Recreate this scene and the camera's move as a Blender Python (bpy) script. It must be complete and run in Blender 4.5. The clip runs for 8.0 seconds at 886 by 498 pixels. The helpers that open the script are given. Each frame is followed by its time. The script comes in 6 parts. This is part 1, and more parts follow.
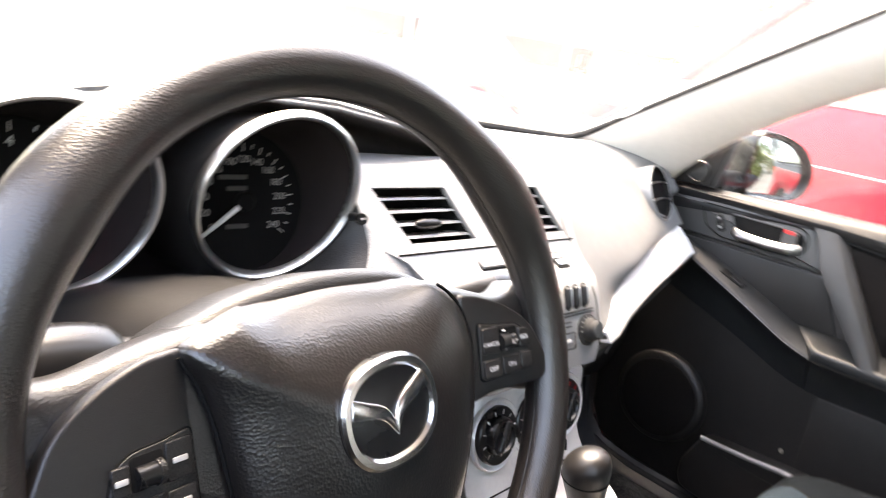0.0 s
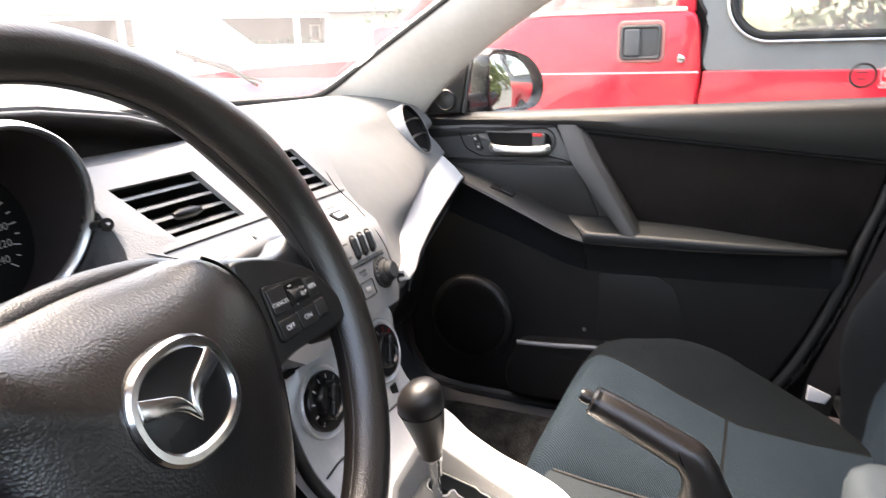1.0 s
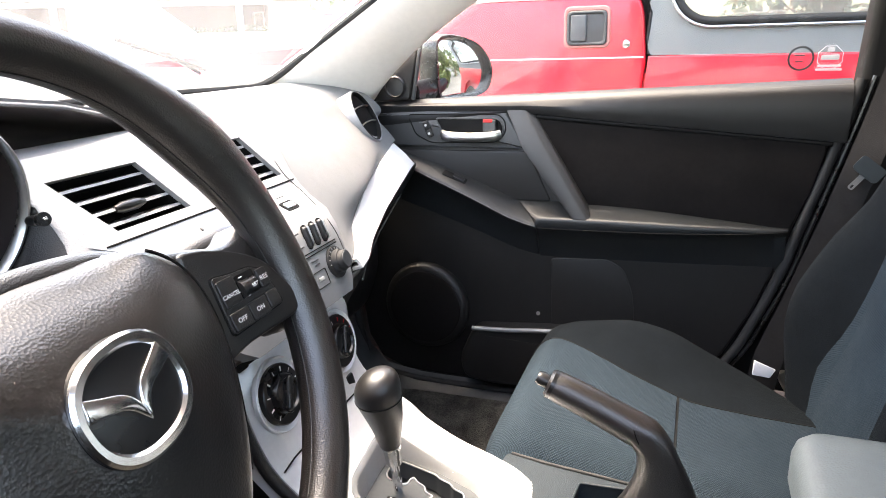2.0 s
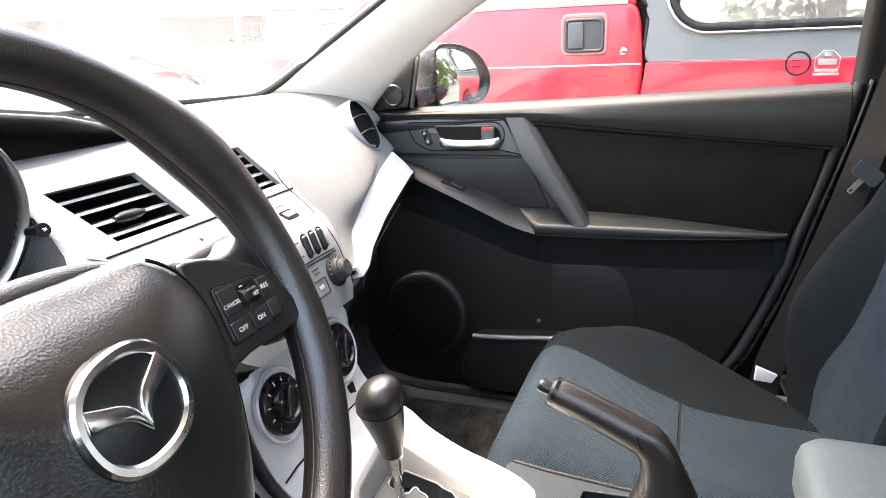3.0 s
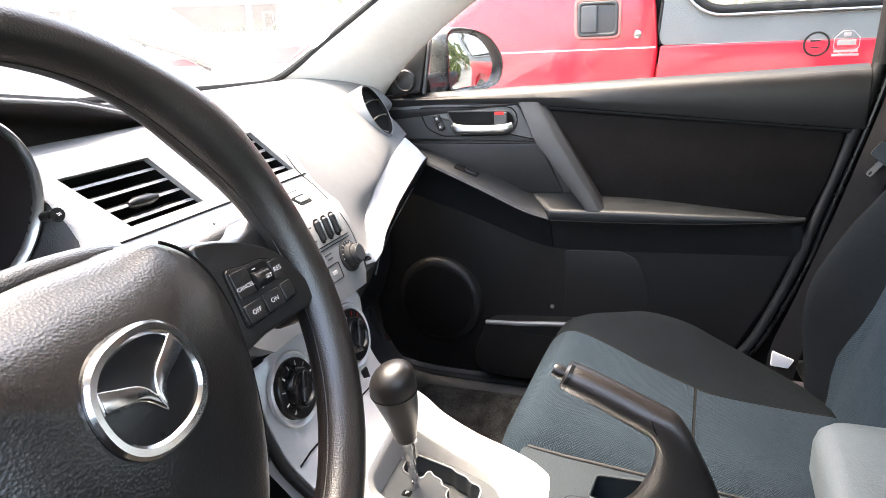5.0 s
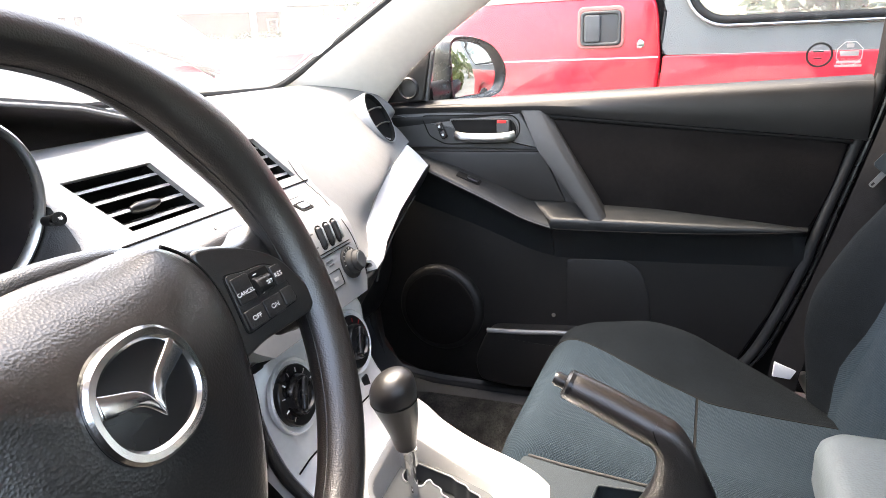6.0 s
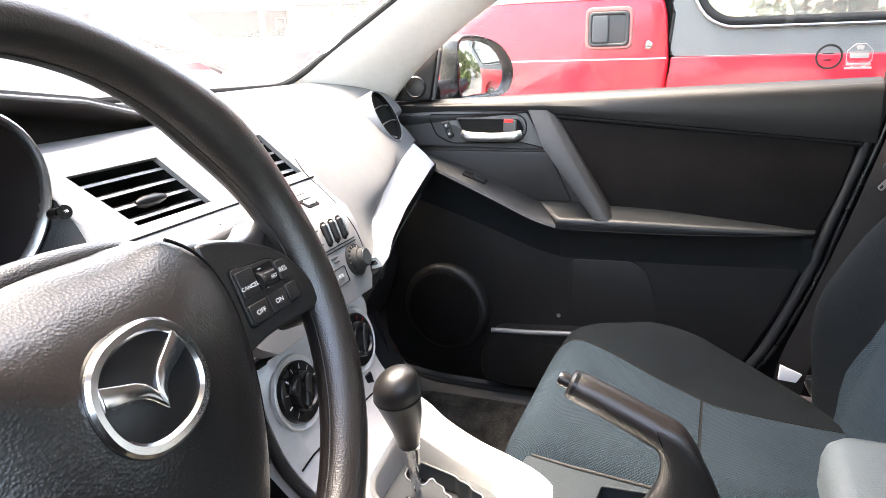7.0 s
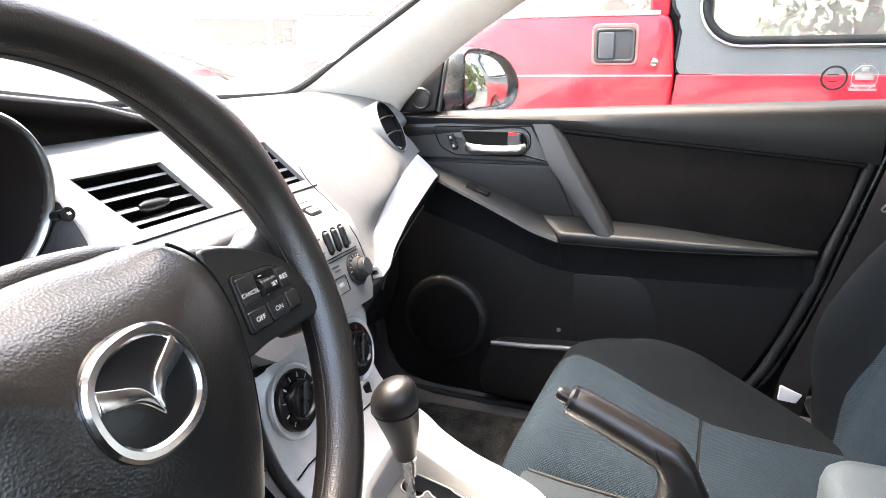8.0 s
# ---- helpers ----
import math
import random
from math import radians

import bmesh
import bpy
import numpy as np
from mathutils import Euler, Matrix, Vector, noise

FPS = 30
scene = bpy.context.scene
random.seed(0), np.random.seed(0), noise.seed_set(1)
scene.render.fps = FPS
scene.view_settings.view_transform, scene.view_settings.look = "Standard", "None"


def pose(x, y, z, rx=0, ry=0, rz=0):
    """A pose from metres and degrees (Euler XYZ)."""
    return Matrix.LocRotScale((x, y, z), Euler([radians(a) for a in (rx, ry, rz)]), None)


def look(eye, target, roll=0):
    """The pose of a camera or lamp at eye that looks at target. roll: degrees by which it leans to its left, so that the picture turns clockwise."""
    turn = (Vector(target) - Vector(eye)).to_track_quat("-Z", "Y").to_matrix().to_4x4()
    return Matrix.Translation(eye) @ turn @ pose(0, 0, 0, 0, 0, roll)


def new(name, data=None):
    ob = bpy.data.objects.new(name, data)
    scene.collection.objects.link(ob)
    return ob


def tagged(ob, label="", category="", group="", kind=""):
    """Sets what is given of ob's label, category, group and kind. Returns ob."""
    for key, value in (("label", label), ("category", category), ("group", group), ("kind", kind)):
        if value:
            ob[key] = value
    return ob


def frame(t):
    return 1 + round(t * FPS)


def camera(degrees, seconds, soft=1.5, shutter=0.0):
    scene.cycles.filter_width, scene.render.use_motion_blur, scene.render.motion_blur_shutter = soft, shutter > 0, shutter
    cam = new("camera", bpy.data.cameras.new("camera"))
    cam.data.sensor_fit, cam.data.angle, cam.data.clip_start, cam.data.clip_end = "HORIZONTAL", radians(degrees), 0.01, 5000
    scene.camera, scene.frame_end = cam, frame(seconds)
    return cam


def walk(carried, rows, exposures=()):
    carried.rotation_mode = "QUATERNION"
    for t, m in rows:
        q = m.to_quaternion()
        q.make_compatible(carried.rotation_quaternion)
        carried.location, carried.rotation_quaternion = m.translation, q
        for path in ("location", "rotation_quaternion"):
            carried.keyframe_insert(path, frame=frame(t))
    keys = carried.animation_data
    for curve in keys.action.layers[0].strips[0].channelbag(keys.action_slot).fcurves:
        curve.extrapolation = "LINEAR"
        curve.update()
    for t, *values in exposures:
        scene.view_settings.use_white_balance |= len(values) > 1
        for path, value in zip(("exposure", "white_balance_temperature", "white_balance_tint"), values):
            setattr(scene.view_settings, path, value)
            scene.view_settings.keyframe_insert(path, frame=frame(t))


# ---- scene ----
cam = camera(64.69, 8.0, soft=0.8, shutter=0.6)
walk(cam, [
    (0, pose(-0.6051, -0.2410, 1.0943, 74.553, -10.508, -45.669)),
    (0.1, pose(-0.6057, -0.2454, 1.0861, 75.544, -7.997, -48.294)),
    (0.2, pose(-0.6042, -0.2565, 1.0898, 76.057, -6.841, -52.154)),
    (0.3, pose(-0.6005, -0.2553, 1.0861, 76.737, -5.538, -55.987)),
    (0.4, pose(-0.5973, -0.2528, 1.0811, 76.950, -2.918, -58.341)),
    (0.5, pose(-0.5954, -0.2548, 1.0792, 76.718, 0.278, -60.757)),
    (0.7, pose(-0.5922, -0.2523, 1.0755, 75.944, 0.706, -63.770)),
    (1, pose(-0.5911, -0.2513, 1.0719, 74.068, 1.358, -66.324)),
    (1.5, pose(-0.5889, -0.2502, 1.0697, 72.481, 1.284, -69.093)),
    (2, pose(-0.5873, -0.2480, 1.0689, 73.017, 1.638, -70.464)),
    (2.2, pose(-0.5874, -0.2470, 1.0687, 73.268, 1.878, -70.807)),
    (3.3, pose(-0.5861, -0.2461, 1.0666, 73.695, 2.164, -70.643)),
    (3.5, pose(-0.5858, -0.2452, 1.0649, 73.296, 2.227, -70.637)),
    (4, pose(-0.5857, -0.2477, 1.0641, 71.851, 2.461, -70.005)),
    (4.5, pose(-0.5853, -0.2460, 1.0645, 72.213, 2.784, -70.000)),
    (4.7, pose(-0.5852, -0.2457, 1.0638, 72.483, 2.864, -69.894)),
    (5.8, pose(-0.5833, -0.2445, 1.0629, 73.240, 2.114, -69.592)),
    (6, pose(-0.5839, -0.2451, 1.0625, 73.398, 2.263, -69.482)),
    (6.5, pose(-0.5823, -0.2441, 1.0602, 73.629, 1.766, -69.092)),
    (7, pose(-0.5826, -0.2445, 1.0597, 73.438, 1.786, -68.887)),
    (7.5, pose(-0.5822, -0.2439, 1.0601, 73.933, 0.835, -68.785)),
    (8, pose(-0.5821, -0.2443, 1.0595, 74.382, 0.483, -68.378)),
], exposures=[(0, 4.06, 8600, 16), (0.5, 3.61, 8500, 16), (1.0, 3.60, 8350, 15), (1.5, 3.82, 8050, 13), (3.5, 3.98, 8050, 13), (8, 4.04, 8050, 13)])

# ---- daylight ----
SUN = Vector((0.10, 0.36, 0.92)).normalized()
world = bpy.data.worlds.new("sky")
scene.world = world
world.use_nodes = True
sky = world.node_tree.nodes.new("ShaderNodeTexSky")
sky.sky_type, sky.sun_disc = "NISHITA", False
sky.dust_density = 3.0
sky.sun_elevation, sky.sun_rotation = math.asin(SUN.z), math.atan2(SUN.x, SUN.y)
world.node_tree.links.new(sky.outputs[0], world.node_tree.nodes["Background"].inputs[0])
world.node_tree.nodes["Background"].inputs[1].default_value = 0.15
sun = new("sun", bpy.data.lights.new("sun", "SUN"))
sun.data.energy, sun.data.angle, sun.data.color = 0.85, radians(30), (1.0, 0.985, 0.96)
sun.matrix_world = look(SUN * 20, (0, 0, 0))


# ---- materials ----
def surf(name, color, rough=0.5, metal=0.0, grain=None, mottle=None, coat=0.0, spec=0.5, weave=None, wear=0.0):
    """grain: (cells per metre, bump in metres); mottle: (scale, share of brightness); weave: threads per metre, share of the height in their run."""
    m = bpy.data.materials.new(name)
    m.use_nodes = True
    nt = m.node_tree
    b = nt.nodes["Principled BSDF"]
    b.inputs["Base Color"].default_value = (*color, 1)
    b.inputs["Roughness"].default_value = rough
    b.inputs["Metallic"].default_value = metal
    b.inputs["Coat Weight"].default_value = coat
    b.inputs["Coat Roughness"].default_value = 0.08
    b.inputs["Specular IOR Level"].default_value = spec
    co = nt.nodes.new("ShaderNodeTexCoord").outputs["Object"]

    def noise_at(scale, detail=3):
        n = nt.nodes.new("ShaderNodeTexNoise")
        n.inputs["Scale"].default_value, n.inputs["Detail"].default_value = scale, detail
        nt.links.new(co, n.inputs["Vector"])
        return n.outputs["Fac"]

    def ranged(fac, lo, hi):
        r = nt.nodes.new("ShaderNodeMapRange")
        r.inputs["From Min"].default_value, r.inputs["From Max"].default_value = 0.3, 0.7
        r.inputs["To Min"].default_value, r.inputs["To Max"].default_value = lo, hi
        nt.links.new(fac, r.inputs["Value"])
        return r.outputs["Result"]

    if mottle:
        scale, share = mottle
        mul = nt.nodes.new("ShaderNodeMath")
        mul.operation = "MULTIPLY"
        nt.links.new(ranged(noise_at(scale), 1 - share, 1 + share), mul.inputs[0])
        nt.links.new(ranged(noise_at(scale * 9), 1 - share * 0.6, 1 + share * 0.6), mul.inputs[1])
        vm = nt.nodes.new("ShaderNodeVectorMath")
        vm.operation = "SCALE"
        vm.inputs[0].default_value = color
        nt.links.new(mul.outputs[0], vm.inputs["Scale"])
        nt.links.new(vm.outputs[0], b.inputs["Base Color"])
        nt.links.new(ranged(noise_at(scale * 3), max(rough - 0.025, 0.02), min(rough + 0.025, 1)), b.inputs["Roughness"])
    heights = []
    if grain:
        v = nt.nodes.new("ShaderNodeTexVoronoi")
        v.inputs["Scale"].default_value = grain[0]
        v.feature = "F1"
        nt.links.new(co, v.inputs["Vector"])
        heights.append((v.outputs["Distance"], grain[1]))
    if weave:
        sep = nt.nodes.new("ShaderNodeSeparateXYZ")
        nt.links.new(co, sep.inputs[0])
        along_seat = nt.nodes.new("ShaderNodeMath")
        along_seat.operation = "SUBTRACT"
        low_z = nt.nodes.new("ShaderNodeMath")
        low_z.operation, low_z.inputs[1].default_value = "MULTIPLY", weave[1]
        nt.links.new(sep.outputs["Z"], low_z.inputs[0])
        nt.links.new(low_z.outputs[0], along_seat.inputs[0])
        nt.links.new(sep.outputs["Y"], along_seat.inputs[1])
        waves = []
        for way in ("ADD", "SUBTRACT"):
            both = nt.nodes.new("ShaderNodeMath")
            both.operation = way
            nt.links.new(sep.outputs["X"], both.inputs[0])
            nt.links.new(along_seat.outputs[0], both.inputs[1])
            mm = nt.nodes.new("ShaderNodeMath")
            mm.operation = "MULTIPLY"
            nt.links.new(both.outputs[0], mm.inputs[0])
            mm.inputs[1].default_value = weave[0] * math.pi
            sn = nt.nodes.new("ShaderNodeMath")
            sn.operation = "SINE"
            nt.links.new(mm.outputs[0], sn.inputs[0])
            ab = nt.nodes.new("ShaderNodeMath")
            ab.operation = "ABSOLUTE"
            nt.links.new(sn.outputs[0], ab.inputs[0])
            waves.append(ab.outputs[0])
        pr = nt.nodes.new("ShaderNodeMath")
        pr.operation = "MULTIPLY"
        nt.links.new(waves[0], pr.inputs[0])
        nt.links.new(waves[1], pr.inputs[1])
        heights.append((pr.outputs[0], 0.0006))
        mr = nt.nodes.new("ShaderNodeMapRange")
        mr.inputs["To Min"].default_value, mr.inputs["To Max"].default_value = 0.78, 1.17
        nt.links.new(pr.outputs[0], mr.inputs["Value"])
        vm2 = nt.nodes.new("ShaderNodeVectorMath")
        vm2.operation = "SCALE"
        src = b.inputs["Base Color"]
        if src.links:
            nt.links.new(src.links[0].from_socket, vm2.inputs[0])
        else:
            vm2.inputs[0].default_value = color
        nt.links.new(mr.outputs[0], vm2.inputs["Scale"])
        nt.links.new(vm2.outputs[0], b.inputs["Base Color"])
    normal = None
    for fac, dist in heights:
        bump = nt.nodes.new("ShaderNodeBump")
        bump.inputs["Distance"].default_value = dist
        nt.links.new(fac, bump.inputs["Height"])
        if normal:
            nt.links.new(normal, bump.inputs["Normal"])
        normal = bump.outputs[0]
    if normal:
        nt.links.new(normal, b.inputs["Normal"])
    return m


def glass(name, tint, veil=0.0, rough=0.0, sheen=0.045):
    m = bpy.data.materials.new(name)
    m.use_nodes = True
    nt = m.node_tree
    out = nt.nodes["Material Output"]
    clear = nt.nodes.new("ShaderNodeBsdfTransparent")
    clear.inputs[0].default_value = (*tint, 1)
    gloss = nt.nodes.new("ShaderNodeBsdfGlossy")
    gloss.inputs["Roughness"].default_value = rough
    lw = nt.nodes.new("ShaderNodeLayerWeight")
    pw = nt.nodes.new("ShaderNodeMath")
    pw.operation, pw.inputs[1].default_value = "POWER", 5.0
    nt.links.new(lw.outputs["Facing"], pw.inputs[0])
    fres = nt.nodes.new("ShaderNodeMath")
    fres.operation = "MULTIPLY_ADD"
    fres.inputs[1].default_value, fres.inputs[2].default_value = 0.85, sheen
    nt.links.new(pw.outputs[0], fres.inputs[0])
    mix = nt.nodes.new("ShaderNodeMixShader")
    nt.links.new(fres.outputs[0], mix.inputs[0])
    nt.links.new(clear.outputs[0], mix.inputs[1])
    nt.links.new(gloss.outputs[0], mix.inputs[2])
    last = mix
    # pale translucent share that imitates glare lying over the pane
    if veil:
        film_ = nt.nodes.new("ShaderNodeBsdfTranslucent")
        film_.inputs[0].default_value = (0.9, 0.9, 0.9, 1)
        n = nt.nodes.new("ShaderNodeTexNoise")
        n.inputs["Scale"].default_value = 6
        r = nt.nodes.new("ShaderNodeMapRange")
        r.inputs["To Min"].default_value, r.inputs["To Max"].default_value = veil * 0.7, veil * 1.3
        nt.links.new(n.outputs["Fac"], r.inputs["Value"])
        mix2 = nt.nodes.new("ShaderNodeMixShader")
        nt.links.new(r.outputs[0], mix2.inputs[0])
        nt.links.new(mix.outputs[0], mix2.inputs[1])
        nt.links.new(film_.outputs[0], mix2.inputs[2])
        last = mix2
    nt.links.new(last.outputs[0], out.inputs["Surface"])
    return m


LEATHER = surf("grained_black_leather", (0.0125, 0.0102, 0.0094), 0.33, grain=(900, 0.00016), mottle=(14, 0.10), spec=0.95)
SKIN = surf("fine_black_vinyl", (0.0115, 0.0108, 0.0108), 0.35, grain=(1400, 0.00010), mottle=(20, 0.08), spec=0.6)
PAD = surf("grained_black_vinyl", (0.0080, 0.0069, 0.0066), 0.30, grain=(660, 0.00014), mottle=(14, 0.10), spec=0.95)
BLACK = surf("black_plastic", (0.014, 0.0135, 0.0135), 0.36, grain=(900, 0.0002), mottle=(10, 0.15))
GLOSS = surf("gloss_black_plastic", (0.008, 0.008, 0.0085), 0.28, mottle=(8, 0.1))
RECESS = surf("matt_black_plastic", (0.006, 0.006, 0.006), 0.7, mottle=(10, 0.1), spec=0.12)
DASH = surf("grey_soft_dash", (0.150, 0.152, 0.153), 0.55, grain=(700, 0.0002), mottle=(9, 0.06))
SILVER = surf("silver_paint", (0.72, 0.72, 0.72), 0.38, metal=0.15, mottle=(20, 0.03))
STACK = surf("silver_grey_plastic", (0.25, 0.252, 0.253), 0.42, metal=0.15, mottle=(20, 0.04))
CHROME = surf("chrome", (0.85, 0.85, 0.86), 0.09, metal=1.0)
SATIN = surf("satin_chrome", (0.66, 0.65, 0.63), 0.3, metal=1.0)
BADGE = surf("badge_chrome", (0.70, 0.69, 0.68), 0.17, metal=1.0, mottle=(60, 0.04))
HEATER = surf("grey_heater_panel", (0.66, 0.66, 0.655), 0.36, metal=0.25, mottle=(20, 0.05))
GATE = surf("satin_grey_gate", (0.042, 0.047, 0.050), 0.55, metal=0.1, mottle=(30, 0.06))
DOORGREY = surf("dark_grey_door_vinyl", (0.0085, 0.0083, 0.0085), 0.40, grain=(900, 0.00012), mottle=(8, 0.12), spec=0.33)
DOORTRIM = surf("charcoal_door_trim", (0.066, 0.067, 0.067), 0.38, metal=0.2, grain=(1100, 0.0002), mottle=(10, 0.08))
PULLGREY = surf("dark_charcoal_pull", (0.034, 0.0345, 0.0345), 0.38, metal=0.2, grain=(1100, 0.0002), mottle=(10, 0.08))
DOORBLACK = surf("black_door_moulding", (0.013, 0.0120, 0.0115), 0.45, grain=(900, 0.0002), mottle=(7, 0.12), spec=0.45)
ARMGREY = surf("dark_grey_armrest", (0.0130, 0.0146, 0.0154), 0.40, grain=(1000, 0.00012), mottle=(9, 0.1), spec=0.42)
HOODIN = surf("dark_grey_hood_lining", (0.052, 0.044, 0.043), 0.6, grain=(900, 0.0003), mottle=(9, 0.15))
TUBE = surf("dark_brown_dial_tube", (0.020, 0.0155, 0.0155), 0.6, mottle=(12, 0.1), spec=0.2)
CHEEK = surf("pale_grained_dash", (0.30, 0.302, 0.304), 0.5, grain=(520, 0.0003), mottle=(9, 0.05))
VENTSLAT = surf("dark_grey_vent_slat", (0.30, 0.30, 0.30), 0.28, mottle=(20, 0.1), spec=0.8)
CLOTH = surf("black_door_cloth", (0.0118, 0.0104, 0.0100), 0.9, grain=(1400, 0.0006), mottle=(12, 0.15), spec=0.06)
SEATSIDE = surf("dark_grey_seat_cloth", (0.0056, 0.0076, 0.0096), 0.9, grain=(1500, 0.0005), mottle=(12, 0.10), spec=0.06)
SEATMESH = surf("blue_grey_seat_weave", (0.0172, 0.0275, 0.0368), 0.8, mottle=(12, 0.08), weave=(280, 0.0), spec=0.10)
BACKMESH = surf("blue_grey_back_weave", (0.0172, 0.0275, 0.0368), 0.8, mottle=(12, 0.08), weave=(280, 1.0), spec=0.10)
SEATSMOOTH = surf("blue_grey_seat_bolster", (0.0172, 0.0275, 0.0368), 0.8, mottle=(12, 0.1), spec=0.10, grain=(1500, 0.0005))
ARMREST = surf("pale_grey_vinyl", (0.082, 0.098, 0.103), 0.5, grain=(420, 0.0002), mottle=(10, 0.06))
CARPET = surf("charcoal_carpet", (0.062, 0.059, 0.054), 0.95, grain=(420, 0.004), mottle=(30, 0.5), spec=0.1)
SILLGREY = surf("dark_sill_plastic", (0.034, 0.036, 0.039), 0.32, grain=(900, 0.0002), mottle=(10, 0.1))
CONSOLE = surf("grey_console_plastic", (0.0160, 0.0225, 0.0270), 0.5, grain=(900, 0.0002), mottle=(10, 0.08), spec=0.26)
CREAM = surf("cream_pillar_trim", (0.82, 0.79, 0.74), 0.75, grain=(900, 0.0003), mottle=(9, 0.04))
WHITE = surf("white_print", (0.8, 0.8, 0.8), 0.6)
REDP = surf("red_print", (0.7, 0.03, 0.03), 0.5)
PRINTGREY = surf("dark_grey_print", (0.06, 0.06, 0.06), 0.6)
DIM = surf("grey_print", (0.4, 0.4, 0.4), 0.6)
RUBBER = surf("black_rubber", (0.012, 0.012, 0.012), 0.75, mottle=(12, 0.2))
BELT = surf("black_webbing", (0.009, 0.009, 0.010), 0.7, grain=(900, 0.0002), mottle=(30, 0.15), spec=0.12)
OFFROADRED = surf("red_car_paint", (0.62, 0.012, 0.03), 0.32, mottle=(2.5, 0.06), coat=0.6)
OFFROADGREY = surf("grey_hardtop", (0.178, 0.186, 0.181), 0.6, grain=(500, 0.0006), mottle=(4, 0.08))
CARBODY = surf("white_car_paint", (0.75, 0.75, 0.75), 0.3, mottle=(3, 0.03), coat=0.5)
ASPHALT = surf("asphalt", (0.07, 0.07, 0.068), 0.9, grain=(160, 0.004), mottle=(1.5, 0.25))
WALLP = surf("brown_render", (0.105, 0.088, 0.074), 0.85, mottle=(1.2, 0.1), grain=(60, 0.002))
ROOFM = surf("pale_shingles", (0.52, 0.50, 0.47), 0.85, mottle=(2, 0.25), grain=(8, 0.01))
PORCH = surf("white_painted_wood", (0.75, 0.74, 0.72), 0.6, mottle=(3, 0.05))
BARK = surf("bark", (0.12, 0.09, 0.065), 0.9, mottle=(8, 0.3), grain=(40, 0.01))
LEAF = surf("leaves", (0.040, 0.068, 0.020), 0.6, mottle=(3, 0.5))
LEAF2 = surf("yellow_green_leaves", (0.075, 0.10, 0.03), 0.6, mottle=(3, 0.5))
MIRROR = surf("mirror_silver", (0.9, 0.91, 0.92), 0.01, metal=1.0)
# the windscreen's glare is mixed into its glass as a pale veil
WINDSHIELD = glass("veiled_windscreen_glass", (0.93, 0.96, 0.95), veil=0.05)
SIDEGLASS = glass("side_glass", (0.95, 0.97, 0.96))
# pale haze of the sky on these windows is mixed into the glass
OFFROADGLASS = glass("veiled_tinted_glass", (0.85, 0.90, 0.89), veil=0.24, sheen=0.14)
HANDLEGREY = surf("weathered_grey_plastic", (0.085, 0.087, 0.088), 0.55, mottle=(25, 0.15))
DECAL = surf("translucent_decal", (0.85, 0.8, 0.8), 0.7)


# ---- mesh tools ----
def thing(name, base, label, category, group="", kind=""):
    ob = new(name)
    ob.location = base
    ob.empty_display_size = 0.05
    return tagged(ob, label, category, group, kind)


def under(ob, parent):
    ob.parent = parent
    if parent.parent is None:
        ob.matrix_parent_inverse = Matrix.Translation(-Vector(parent.location))


def part(name, bm, material, parent=None, label="", angle=38):
    bmesh.ops.remove_doubles(bm, verts=bm.verts, dist=1e-6)
    bmesh.ops.recalc_face_normals(bm, faces=bm.faces)
    me = bpy.data.meshes.new(name)
    bm.to_mesh(me)
    bm.free()
    me.materials.append(material)
    for p in me.polygons:
        p.use_smooth = True
    me.set_sharp_from_angle(angle=radians(angle))
    ob = new(name, me)
    if parent:
        under(ob, parent)
    if label:
        tagged(ob, label)
    return ob


def spline(pts, n=8, closed=False):
    """A smooth line through the points."""
    pts = [Vector(p) for p in pts]
    k = len(pts)
    out = []
    for i in range(k if closed else k - 1):
        if closed:
            a, b, c, d = pts[i - 1], pts[i], pts[(i + 1) % k], pts[(i + 2) % k]
        else:
            b, c = pts[i], pts[i + 1]
            a = pts[i - 1] if i else b + (b - c)
            d = pts[i + 2] if i + 2 < k else c + (c - b)
        for j in range(n):
            t = j / n
            out.append(0.5 * (2 * b + (c - a) * t + (2 * a - 5 * b + 4 * c - d) * t * t + (3 * b - a - 3 * c + d) * t ** 3))
    if not closed:
        out.append(pts[-1])
    return out


def skin(bm, rings, closed=True, caps=True):
    vs = [[bm.verts.new(p) for p in r] for r in rings]
    n = len(vs[0])
    for a, b in zip(vs, vs[1:]):
        for i in range(n if closed else n - 1):
            j = (i + 1) % n
            bm.faces.new((a[i], a[j], b[j], b[i]))
    if caps and closed:
        bm.faces.new(vs[0][::-1])
        bm.faces.new(vs[-1])
    return bm


def loft(rings, caps=True):
    return skin(bmesh.new(), rings, True, caps)


def sheet(rows, thick=0.0):
    """A surface through rows of points, with a thickness."""
    bm = skin(bmesh.new(), rows, False, False)
    if thick:
        bmesh.ops.recalc_face_normals(bm, faces=bm.faces)
        bmesh.ops.solidify(bm, geom=bm.faces[:], thickness=thick)
    return bm


